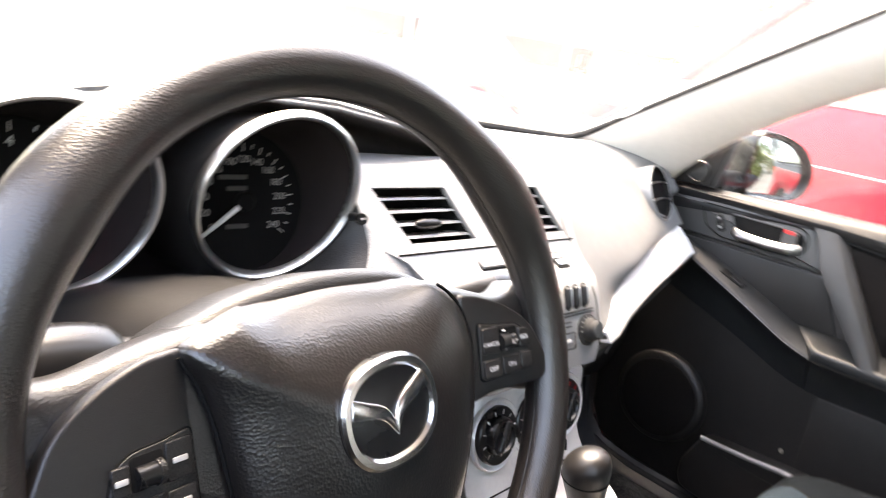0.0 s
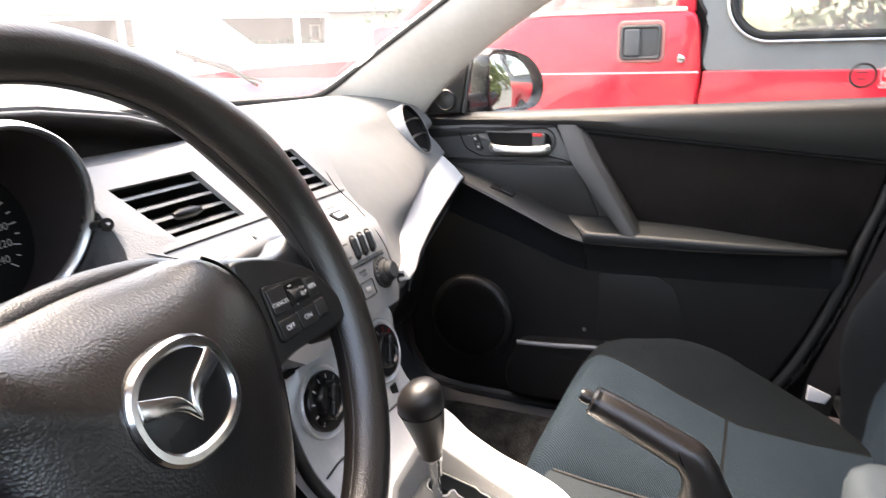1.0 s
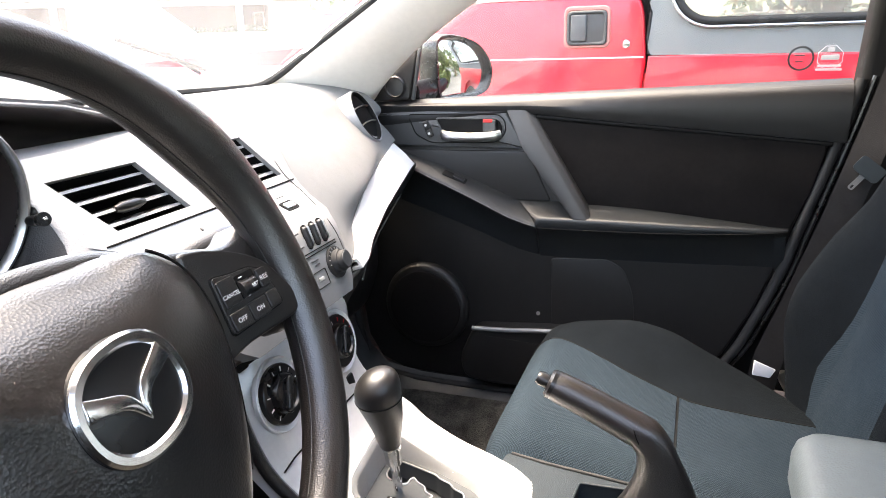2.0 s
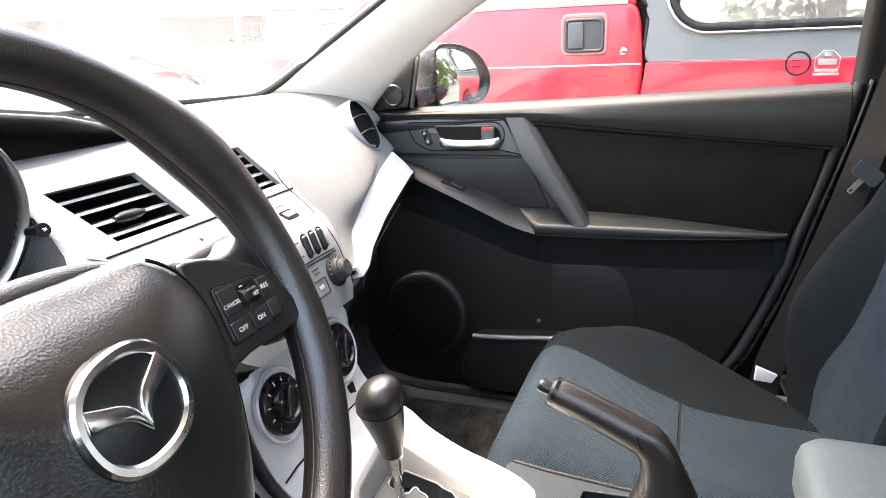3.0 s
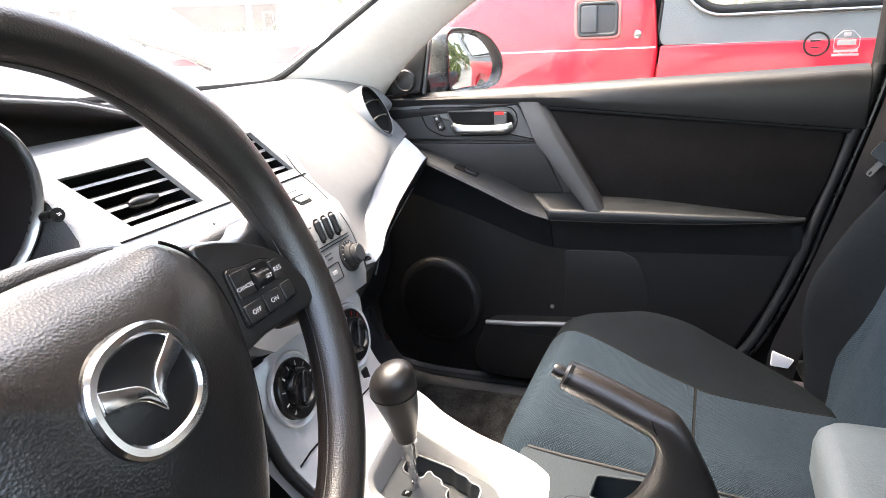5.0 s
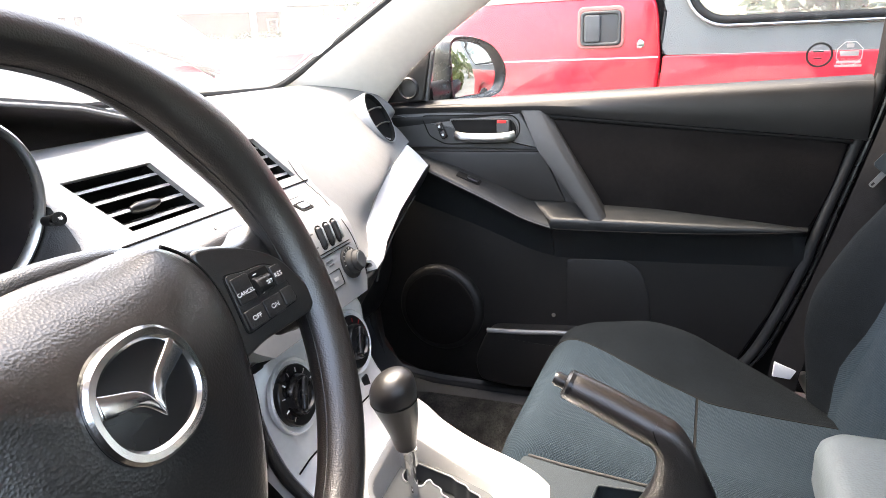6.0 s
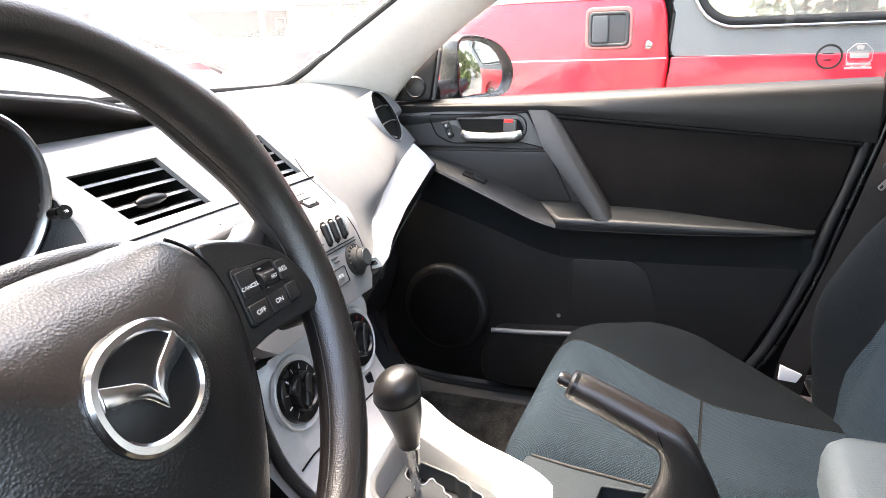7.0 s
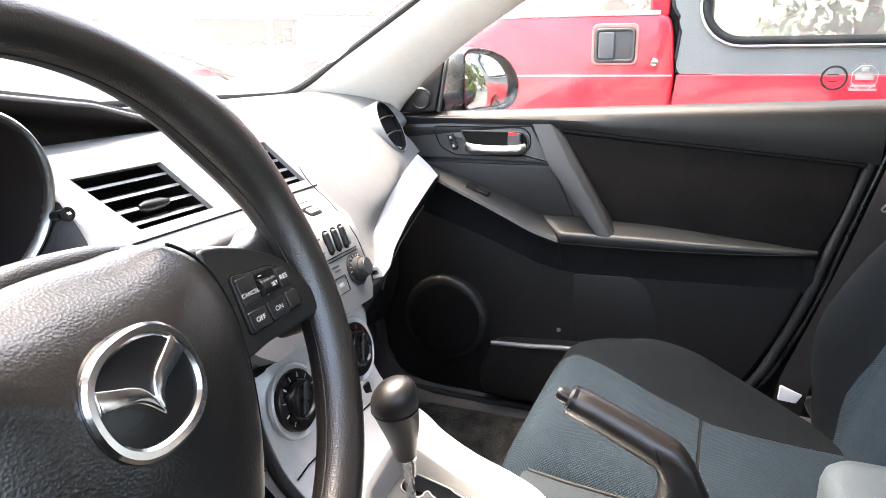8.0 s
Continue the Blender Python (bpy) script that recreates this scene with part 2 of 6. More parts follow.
def sweep(path, radius, seg=14, closed=False, flat=1.0, up=(0, 0, 1), bm=None):
    """A rounded rod along a path; radius a number or a function of 0..1; flat squashes it along up."""
    path = [Vector(p) for p in path]
    k = len(path)
    rings = []
    for i, p in enumerate(path):
        if closed:
            t = path[(i + 1) % k] - path[i - 1]
        else:
            t = path[min(i + 1, k - 1)] - path[max(i - 1, 0)]
        t.normalize()
        u = Vector(up) - t * t.dot(Vector(up))
        if u.length < 1e-4:
            u = t.orthogonal()
        u.normalize()
        s = t.cross(u)
        r = radius(i / (k if closed else k - 1)) if callable(radius) else radius
        rings.append([p + s * (r * math.cos(a)) + u * (r * flat * math.sin(a)) for a in (2 * math.pi * j / seg for j in range(seg))])
    bm = bm or bmesh.new()
    if closed:
        return skin(bm, rings + [rings[0]], True, False)
    return skin(bm, rings, True, True)


def inset(outline, d):
    """The closed 2D outline moved inwards by d."""
    n = len(outline)
    area = sum(outline[i][0] * outline[(i + 1) % n][1] - outline[(i + 1) % n][0] * outline[i][1] for i in range(n))
    sg = 1 if area > 0 else -1
    out = []
    for i in range(n):
        a, b, c = Vector(outline[i - 1][:2]), Vector(outline[i][:2]), Vector(outline[(i + 1) % n][:2])
        e1, e2 = (b - a).normalized(), (c - b).normalized()
        nn = Vector((-e1.y - e2.y, e1.x + e2.x))
        if nn.length < 1e-6:
            nn = Vector((-e1.y, e1.x))
        nn.normalize()
        cs = max(0.4, nn.dot(Vector((-e1.y, e1.x))))
        out.append(tuple(b + nn * (sg * d / cs)))
    return out


def plate(outline, put, depth, bevel=0.002, low=0.0, bm=None, dome=0.0):
    """A slab with that outline and rounded front edges; put(u, v, h) gives the place of a point h in front of its plane."""
    rings = [[put(*p[:2], low) for p in outline]]
    for s in (0.0, 0.35, 0.7, 1.0):
        a = s * math.pi / 2
        ol = inset(outline, bevel * (1 - math.cos(a)))
        rings.append([put(*p[:2], low + depth - bevel + bevel * math.sin(a)) for p in ol])
    if dome:
        cx = sum(p[0] for p in outline) / len(outline)
        cy = sum(p[1] for p in outline) / len(outline)
        ol = inset(outline, bevel)
        for s in (0.9, 0.75, 0.55, 0.35, 0.15):
            rings.append([put(cx + (p[0] - cx) * s, cy + (p[1] - cy) * s, low + depth + dome * (1 - s * s)) for p in ol])
    return skin(bm or bmesh.new(), rings, True, True)


def ease(t):
    t = min(1.0, max(0.0, t))
    return t * t * (3 - 2 * t)


def rounded(w, h, r, n=5, cx=0.0, cy=0.0):
    pts = []
    for qx, qy, a0 in ((1, 1, 0), (-1, 1, 90), (-1, -1, 180), (1, -1, 270)):
        for j in range(n + 1):
            a = radians(a0 + 90 * j / n)
            pts.append((cx + qx * (w / 2 - r) + r * math.cos(a), cy + qy * (h / 2 - r) + r * math.sin(a)))
    return pts


def round_outline(pts, r, n=4):
    """A polygon with its corners rounded by about r."""
    out = []
    k = len(pts)
    for i in range(k):
        a, b, c = Vector(pts[i - 1]), Vector(pts[i]), Vector(pts[(i + 1) % k])
        ra = min(r, (a - b).length * 0.45)
        rc = min(r, (c - b).length * 0.45)
        p, q = b + (a - b).normalized() * ra, b + (c - b).normalized() * rc
        for j in range(n + 1):
            t = j / n
            out.append(tuple(p * (1 - t) ** 2 + b * 2 * t * (1 - t) + q * t * t))
    return out


def oval(a, b, n=40, cx=0.0, cy=0.0):
    return [(cx + a * math.cos(2 * math.pi * i / n), cy + b * math.sin(2 * math.pi * i / n)) for i in range(n)]


def plane_of(origin, right, up):
    """put() for a plane: u along right, v along up, h along their cross product."""
    o, r = Vector(origin), Vector(right).normalized()
    w = r.cross(Vector(up)).normalized()
    q = w.cross(r)
    return lambda u, v, h=0.0: o + r * u + q * v + w * h


def box(x0, x1, y0, y1, z0, z1, bevel=0.004, bm=None):
    b = bevel
    put = lambda u, v, h: Vector((u, v, h))
    ol = rounded(x1 - x0, y1 - y0, max(b, 1e-4), 3, (x0 + x1) / 2, (y0 + y1) / 2)
    rings = []
    for h, d in ((z0, b), (z0 + 0.3 * b, 0.3 * b), (z0 + b, 0), (z1 - b, 0), (z1 - 0.3 * b, 0.3 * b), (z1, b)):
        rings.append([put(*p, h) for p in (inset(ol, d * 0.9) if d else ol)])
    return skin(bm or bmesh.new(), rings, True, True)


def lathe(profile, put, seg=32, bm=None, caps=True):
    """profile: (radius, height) pairs turned round the plane's normal."""
    rings = [[put(r * math.cos(2 * math.pi * i / seg), r * math.sin(2 * math.pi * i / seg), h) for i in range(seg)] for r, h in profile]
    return skin(bm or bmesh.new(), rings, True, caps)


def ring_plate(outer, inner, put, depth, bevel=0.001, low=0.0):
    """A frame between two outlines of equal length."""
    rings = [[put(*p, low) for p in inner], [put(*p, low) for p in outer], [put(*p, low + depth - bevel) for p in outer],
             [put(*p, low + depth) for p in inset(outer, bevel)], [put(*p, low + depth) for p in inset(inner, -bevel)],
             [put(*p, low + depth - bevel) for p in inner], [put(*p, low) for p in inner]]
    return skin(bmesh.new(), rings, True, False)


def holed(outer, inner, put, depth):
    """A plate with a hole, walls going down through it."""
    bm = bmesh.new()
    loops = [[bm.verts.new(put(*p, 0.0)) for p in ol] for ol in (outer, inner)]
    edges = [bm.edges.new((l[i - 1], l[i])) for l in loops for i in range(len(l))]
    bmesh.ops.triangle_fill(bm, edges=edges, use_beauty=True)
    for l, ol in zip(loops, (outer, inner)):
        low = [bm.verts.new(put(*p, -depth)) for p in ol]
        for i in range(len(l)):
            bm.faces.new((l[i - 1], l[i], low[i], low[i - 1]))
    return bm


def writing(name, text, size, put, u, v, material, parent, turn=0.0, h=0.0006, mirror=False):
    """Flat letters on a plane, their middle at u, v."""
    cu = bpy.data.curves.new(name, "FONT")
    cu.body, cu.size, cu.align_x, cu.align_y = text, size, "CENTER", "CENTER"
    tmp = bpy.data.objects.new(name, cu)
    me = bpy.data.meshes.new_from_object(tmp)
    bpy.data.objects.remove(tmp)
    c, s = math.cos(turn), math.sin(turn)
    for vt in me.vertices:
        x, y = (-vt.co.x if mirror else vt.co.x), vt.co.y
        vt.co = put(u + c * x - s * y, v + s * x + c * y, h)
    me.materials.clear()
    me.materials.append(material)
    ob = new(name, me)
    under(ob, parent)
    return ob


# ---- the car's shell ----
def wall_part(name, pts, thick, material, label, category):
    """A thick sheet through four corners."""
    a, b, c, d = [Vector(p) for p in pts]
    ob = part(name, sheet([[a, b], [d, c]], thick), material)
    return tagged(ob, label, category, kind="structure")


tagged(part("floor", sheet([[Vector((x, y, 0.30 + (0.05 if x > 0.6 else 0) + (0.25 * max(0, y - 0.3))))
                             for x in (-0.72, -0.3, 0.0, 0.3, 0.55, 0.62, 0.68)] for y in (-1.6, -0.6, -0.2, 0.1, 0.3, 0.5, 0.62)], 0.02), CARPET),
       "charcoal cut-pile carpet on the car floor", "floor", kind="structure")
# unseen bulkhead, added to stop light under the dashboard
wall_part("wall_front", [(-0.74, 0.66, 0.1), (0.74, 0.66, 0.1), (0.74, 0.62, 0.97), (-0.74, 0.62, 0.97)], 0.02, RECESS, "unseen black bulkhead blocking light behind the dashboard", "bulkhead")
# unseen closing wall; its height sets how much light comes from behind
wall_part("wall_rear", [(-0.74, -1.6, 0.1), (0.74, -1.6, 0.1), (0.74, -1.73, 1.15), (-0.74, -1.73, 1.15)], 0.03, SEATSIDE, "unseen dark cloth rear wall that limits light from the rear window", "wall")
ceil_rows = [[Vector((x, y, 1.40 - 0.10 * (x / 0.6) ** 2 - 0.05 * max(0, (y + 0.3)) - 0.02 * (y + 0.6) ** 2)) for x in (-0.6, -0.4, -0.2, 0, 0.2, 0.4, 0.6)]
             for y in (-1.6, -1.2, -0.8, -0.5, -0.25, -0.06)]
tagged(part("ceiling", sheet(ceil_rows, 0.03), CREAM), "cream cloth headliner under the roof", "ceiling", kind="structure")
for side, sx in (("right", 1), ("left", -1)):
    wall_part(f"wall_{side}_rear", [(0.74 * sx, -1.72, 0.1), (0.74 * sx, -0.60, 0.1), (0.735 * sx, -0.60, 0.97), (0.735 * sx, -1.72, 0.97)], 0.04, DOORGREY, "dark rear door panel below its window", "wall")
    wall_part(f"pillar_{side}_quarter", [(0.735 * sx, -1.74, 0.971), (0.735 * sx, -1.44, 0.971), (0.660 * sx, -1.40, 1.33), (0.660 * sx, -1.74, 1.33)], 0.03, CREAM, "cream rear quarter pillar trim", "pillar")
    wall_part(f"roof_rail_{side}", [(0.672 * sx, -1.399, 1.275), (0.672 * sx, -0.69, 1.275), (0.640 * sx, -0.69, 1.345), (0.640 * sx, -1.399, 1.345)], 0.03, CREAM, "cream roof rail trim above the rear door", "trim")
    pane = part("pane", plate([(-0.69, 0.975), (-0.69, 1.27), (-1.40, 1.27), (-1.436, 0.975)], lambda u, v, h, sx=sx: Vector(((0.729 - 0.19 * (v - 0.97) - h) * sx, u, v)), 0.003, 0.0005), SIDEGLASS, thing(f"window_{3 if sx > 0 else 4}", (0.7 * sx, -1.05, 1.0), "clear rear side window", "window", kind="structure"), "clear side glass")
    pane.visible_shadow = False
# unseen panel added to keep side light off the lower cabin
wall_part("wall_left", [(-0.74, -0.55, 0.1), (-0.74, 0.66, 0.1), (-0.74, 0.66, 1.00), (-0.74, -0.55, 1.00)], 0.04, DOORGREY, "plain dark panel, unseen, keeping light out on the driver side", "wall")
# windscreen: glass, black frit edge, wipers outside it
WS = lambda x, s: Vector((x, 0.665 - 0.40 * x * x - s * (0.70 - 0.25 * x * x), 0.986 + s * 0.354 - 0.01 * x * x))


def edge_x(s):
    return 0.578 - 0.05 * s


window = thing("window_1", (0, 0.6, 1.0), "large raked windscreen with a black printed edge", "windscreen", kind="structure")
pane = part("pane", sheet([[WS(edge_x(s) * u, s) for u in [i / 12 - 1 for i in range(25)]] for s in [j / 10 for j in range(11)]]), WINDSHIELD, window, "clear windscreen glass with a pale glare veil mixed in")
pane.visible_shadow = False


# ---- steering wheel ----
TILT = radians(22.3)
WC = Vector((-0.378, 0.0, 0.920))


def wheel_frame(spin):
    r0, u0, n0 = Vector((1, 0, 0)), Vector((0, math.sin(TILT), math.cos(TILT))), Vector((0, -math.cos(TILT), math.sin(TILT)))
    c, s = math.cos(spin), math.sin(spin)
    r, u = r0 * c + u0 * s, u0 * c - r0 * s
    return lambda a, b, h=0.0: WC + r * a + u * b + n0 * h


WP = wheel_frame(radians(0.5))
wheel = thing("steering_wheel", WC, "black leather three-spoke steering wheel with a chrome badge", "steering wheel")


def rim_radius(f):
    a = f * 360
    bump = sum(math.exp(-((a - c) / 15) ** 2) for c in (36, 144))
    return 0.0150 + 0.0040 * bump


part("rim", sweep([WP(0.169 * math.cos(2 * math.pi * i / 120), 0.169 * math.sin(2 * math.pi * i / 120)) for i in range(120)],
                  rim_radius, 20, True, up=WP(0, 0, 1) - WP(0, 0, 0)), LEATHER, wheel, "grained black leather rim")
half = [(0.0, 0.060), (0.045, 0.0572), (0.068, 0.0505), (0.083, 0.0405), (0.0925, 0.0265), (0.0965, 0.0075), (0.0955, -0.0150), (0.0890, -0.041), (0.078, -0.069), (0.063, -0.095), (0.046, -0.114), (0.024, -0.126), (0.0, -0.129)]
left_half = [(-0.024, -0.126), (-0.044, -0.112), (-0.056, -0.090), (-0.066, -0.060), (-0.0715, -0.032), (-0.0738, -0.0155), (-0.077, 0.003), (-0.080, 0.0136), (-0.0838, 0.0235), (-0.0885, 0.0325), (-0.0890, 0.0385), (-0.0807, 0.0432), (-0.0665, 0.0484), (-0.045, 0.0550)]
pad_outline = [tuple(p)[:2] for p in spline([(x, y, 0) for x, y in half + left_half], 5, True)]


def domed(outline, put, low, edge, top, cy):
    """A cushion: a short upright edge, then a full round dome."""
    rise = lambda p: edge - 0.020 * min(1, max(0, (p[1] - 0.030) / 0.022)) ** 1.5 * max(0, 1 - (abs(p[0]) / 0.066) ** 4) + 0.005 * ease((-p[0] - 0.045) / 0.03)
    rings = [[put(*p, low) for p in outline], [put(*p, rise(p) - 0.0015) for p in outline], [put(*p, rise(p)) for p in inset(outline, 0.0010)]]
    n = len(outline)
    for j, s in enumerate((0.97, 0.93, 0.88, 0.82, 0.75, 0.67, 0.58, 0.48, 0.36, 0.22, 0.08)):
        k = (1 - s ** 2.3) ** 0.72
        near = range(-j, j + 1)
        soft_xy = [[sum(outline[(i + d) % n][c] for d in near) / len(near) for c in (0, 1)] for i in range(n)]
        lift = [sum(rise(outline[(i + d) % n]) for d in near) / len(near) for i in range(n)]
        rings.append([put(p[0] * s, cy + (p[1] - cy) * s, e + (top - e) * k) for p, e in zip(soft_xy, lift)])
    return skin(bmesh.new(), rings, True, True)


part("rim_seam", sweep([WP((0.169 - rim_radius(i / 120)) * math.cos(2 * math.pi * i / 120), (0.169 - rim_radius(i / 120)) * math.sin(2 * math.pi * i / 120), 0.0008) for i in range(120)],
                       0.0005, 6, True), BLACK, wheel, "fine leather seam")
part("airbag_cover", domed(pad_outline, WP, -0.030, -0.004, 0.0195, -0.020), PAD, wheel, "grained black vinyl airbag cover", 50)
for sgn in (1, -1):
    groove = sorted([p for p in pad_outline if p[0] * sgn > 0.055 and -0.090 < p[1] < (0.050 if sgn > 0 else 0.036)], key=lambda p: p[1])
    part("cover_groove", sweep([WP(u + 0.0006 * sgn, v, -0.0042) for u, v in groove], 0.0011, 6), RECESS, wheel)
# dark hub behind the cover
part("hub_back", plate(inset(pad_outline, -0.0045), WP, 0.036, 0.010, -0.050), BLACK, wheel, "smooth black hub behind the cover")
for sgn in (1, -1):
    arm = [(0.066, 0.0485), (0.084, 0.0468), (0.102, 0.0435), (0.132, 0.0350), (0.147, 0.0355), (0.156, 0.0420), (0.164, 0.042), (0.172, 0.012), (0.172, -0.026), (0.164, -0.036), (0.156, -0.034), (0.150, -0.0270), (0.138, -0.0245), (0.116, -0.0270), (0.070, -0.036)]
    if sgn < 0:
        arm[-6:] = [(0.164, -0.046), (0.156, -0.044), (0.150, -0.040), (0.138, -0.038), (0.116, -0.038), (0.062, -0.040)]
    arm = [(u * sgn, v) for u, v in arm]
    spoke = part("spoke", plate(round_outline(arm, 0.008), WP, 0.025, 0.012, -0.031, dome=0.0010), LEATHER, wheel, "grained black side spoke", 50)
    # smooth tongue on the spoke, rising towards the rim
    tongue = [(0.091, 0.0405), (0.1068, 0.0375), (0.1240, 0.0308), (0.1385, 0.0222), (0.1478, 0.0133), (0.1572, -0.0060), (0.1600, -0.0180), (0.1530, -0.0246), (0.1365, -0.0250), (0.1120, -0.0252), (0.0910, -0.0296)]
    if sgn < 0:
        tongue = [(0.084, 0.0400)] + tongue[1:7] + [(0.1530, -0.0350), (0.1365, -0.0365), (0.1120, -0.0365), (0.0690, -0.0365)]
    climb = lambda u, v, h=0.0: WP(u, v, h + 0.2 * (abs(u) - 0.090))
    shift = 0.0 if sgn > 0 else 0.0145
    part("spoke_cover", plate(round_outline([(u * sgn, v) for u, v in tongue], 0.006), climb, 0.0100, 0.0026, -0.0152), SKIN, spoke, "smooth black plastic spoke cover", 50)
    # switch panel on the spoke
    sw = [(0.1026, 0.0198), (0.1162, 0.0172), (0.1313, 0.0162), (0.1390, 0.0112), (0.1425, -0.0010), (0.1445, -0.0130), (0.1016, -0.0166)]
    sw = [((u - shift) * sgn, v - shift) for u, v in sw]
    part("panel_groove", plate(round_outline(inset(sw, -0.0008), 0.004), climb, 0.0012, 0.0003, -0.0056), RECESS, spoke)
    panel = part("switch_panel", plate(round_outline(sw, 0.004), climb, 0.0018, 0.0006, -0.0056), BLACK, spoke, "black switch panel with white print")
    # places and sizes of the switches: u, v, width, height
    keys = [((0.1100, 0.0080, 0.0128, 0.0165), "CANCEL"), ((0.1247, 0.0076, 0.0150, 0.0142), "SET"), ((0.1366, 0.0066, 0.0076, 0.0120), "RES"),
            ((0.1100, -0.0098, 0.0140, 0.0115), "OFF"), ((0.1250, -0.0092, 0.0140, 0.0115), "ON"), ((0.1375, -0.0080, 0.0090, 0.0105), "")]
    if sgn < 0:
        for u, v, w in ((0.1100, 0.0080, 0.009), (0.1366, 0.0066, 0.007), (0.1100, -0.0098, 0.009), (0.1250, -0.0092, 0.008)):
            part("print_bar", plate(rounded(w * 0.8, 0.0024, 0.0006, 2, shift - u, v - shift), climb, 0.0006, 0.0002, -0.0024), DIM, spoke)
    for (u, v, w, h), text in keys:
        u, v = u - shift, v - shift
        deep = text == "SET"
        if deep:
            part("wheel_slot", plate(rounded(w, h, 0.0015, 3, u * sgn, v), climb, 0.0012, 0.0003, -0.0048), RECESS, spoke)
            part("thumb_wheel", sweep([climb((u - 0.0056) * sgn, v - 0.002, -0.0050), climb((u + 0.0056) * sgn, v - 0.002, -0.0050)], 0.0052, 20, up=WP(0, 0, 1) - WP(0, 0, 0)), GLOSS, spoke, "black thumb wheel")
            part("thumb_collar", sweep([climb((u - 0.0062) * sgn, v - 0.002, -0.0050), climb((u - 0.0034) * sgn, v - 0.002, -0.0050)], 0.0058, 20, up=WP(0, 0, 1) - WP(0, 0, 0)), BLACK, spoke)
        else:
            part("switch", plate(rounded(w, h, 0.0012, 3, u * sgn, v), climb, 0.0018, 0.0006, -0.0042), BLACK, spoke)
        if text and sgn > 0:
            size = {"CANCEL": 0.0034, "SET": 0.0032}.get(text, 0.0040)
            writing("lettering", text, size, climb, u + (0.0012 if deep else 0), v - (0.0022 if text in ("CANCEL", "SET") else 0), WHITE, spoke, h=0.0008 if deep else -0.0022)
    if sgn > 0:
        for v in (0.0118, -0.0005):
            part("print_bar", plate(rounded(0.0024, 0.0006, 0.0002, 2, 0.1215, v + 0.001), climb, 0.0006, 0.0002, -0.0035), WHITE, spoke)
# lower spoke down to the rim
low = [(-0.058, -0.095), (0.058, -0.095), (0.046, -0.135), (0.040, -0.158), (-0.040, -0.158), (-0.046, -0.135)]
part("lower_spoke", plate(round_outline(low, 0.01), WP, 0.016, 0.005, -0.02), GLOSS, wheel, "smooth black lower spoke")
# badge: oval chrome ring with a winged V
BH = 0.0185
BC = (0.0060, -0.0092)
badge_turn = radians(8)


def BP(u, v, h=0.0):
    c, s_ = math.cos(badge_turn), math.sin(badge_turn)
    return WP(BC[0] + c * u - s_ * v, BC[1] + s_ * u + c * v, h)


def squircle(a, b, n=72, e=0.87):
    pts = []
    for i in range(n):
        c, s_ = math.cos(2 * math.pi * i / n), math.sin(2 * math.pi * i / n)
        pts.append((a * math.copysign(abs(c) ** e, c), b * math.copysign(abs(s_) ** e, s_)))
    return pts


part("badge_collar", plate(squircle(0.0372, 0.0330), BP, 0.0100, 0.0040, BH - 0.0175), PAD, wheel, "grained black collar round the badge")
part("badge_field", plate(squircle(0.0326, 0.0286), BP, 0.0115, 0.0016, BH - 0.0100), GLOSS, wheel, "smooth black badge field")
badge = part("badge_ring", ring_plate(squircle(0.0325, 0.0285), squircle(0.0264, 0.0222), BP, 0.0046, 0.0016, BH - 0.001), BADGE, wheel, "chrome badge ring")
for sgn in (1, -1):
    edge_low = spline([(0.0, -0.0130, 0), (0.0052, -0.0048, 0), (0.0102, -0.0008, 0), (0.0165, 0.0012, 0), (0.0268, 0.0046, 0)], 5)
    edge_up = spline([(0.0240, 0.0150, 0), (0.0150, 0.0102, 0), (0.0070, 0.0060, 0), (0.0025, 0.0015, 0), (0.0, -0.0044, 0)], 5)
    part("badge_wing", plate([(p.x * sgn, p.y) for p in edge_low + edge_up], BP, 0.0042, 0.0012, BH - 0.0006), BADGE, badge, "chrome badge wing")

# ---- column shroud and stalks ----
shroud = thing("steering_column", (-0.375, 0.12, 0.85), "black steering column shroud with two stalks", "steering column")
rings = []
for y, w, h, dz in ((0.03, 0.052, 0.045, 0.0), (0.06, 0.064, 0.056, 0.0), (0.12, 0.072, 0.062, 0.003), (0.20, 0.080, 0.066, 0.005), (0.27, 0.085, 0.066, 0.005)):
    z = 0.905 - (y) * math.tan(TILT) * 0.8 + dz
    rings.append([Vector((-0.376 + w * math.copysign(abs(math.cos(a)) ** 0.6, math.cos(a)), y, z + h * math.copysign(abs(math.sin(a)) ** 0.7, math.sin(a)))) for a in (2 * math.pi * i / 28 for i in range(28))])
part("shroud", loft(rings), BLACK, shroud, "grained black column cover")
st = part("wiper_stalk", sweep(spline([(-0.33, 0.085, 0.88), (-0.28, 0.080, 0.913), (-0.225, 0.075, 0.926), (-0.190, 0.072, 0.929)], 6), lambda f: 0.007 + 0.006 * f, 14), BLACK, shroud, "black wiper stalk")
part("stalk_end", sweep([(-0.190, 0.072, 0.929), (-0.183, 0.0715, 0.9295), (-0.168, 0.0705, 0.930), (-0.164, 0.0705, 0.930)], lambda f: (0.0125, 0.0125, 0.0115, 0.008)[min(3, round(f * 3))], 16), GLOSS, st)
st = part("indicator_stalk", sweep(spline([(-0.42, 0.085, 0.905), (-0.455, 0.075, 0.920), (-0.490, 0.066, 0.928)], 6), lambda f: 0.008 + 0.006 * f, 14), BLACK, shroud, "black indicator stalk")
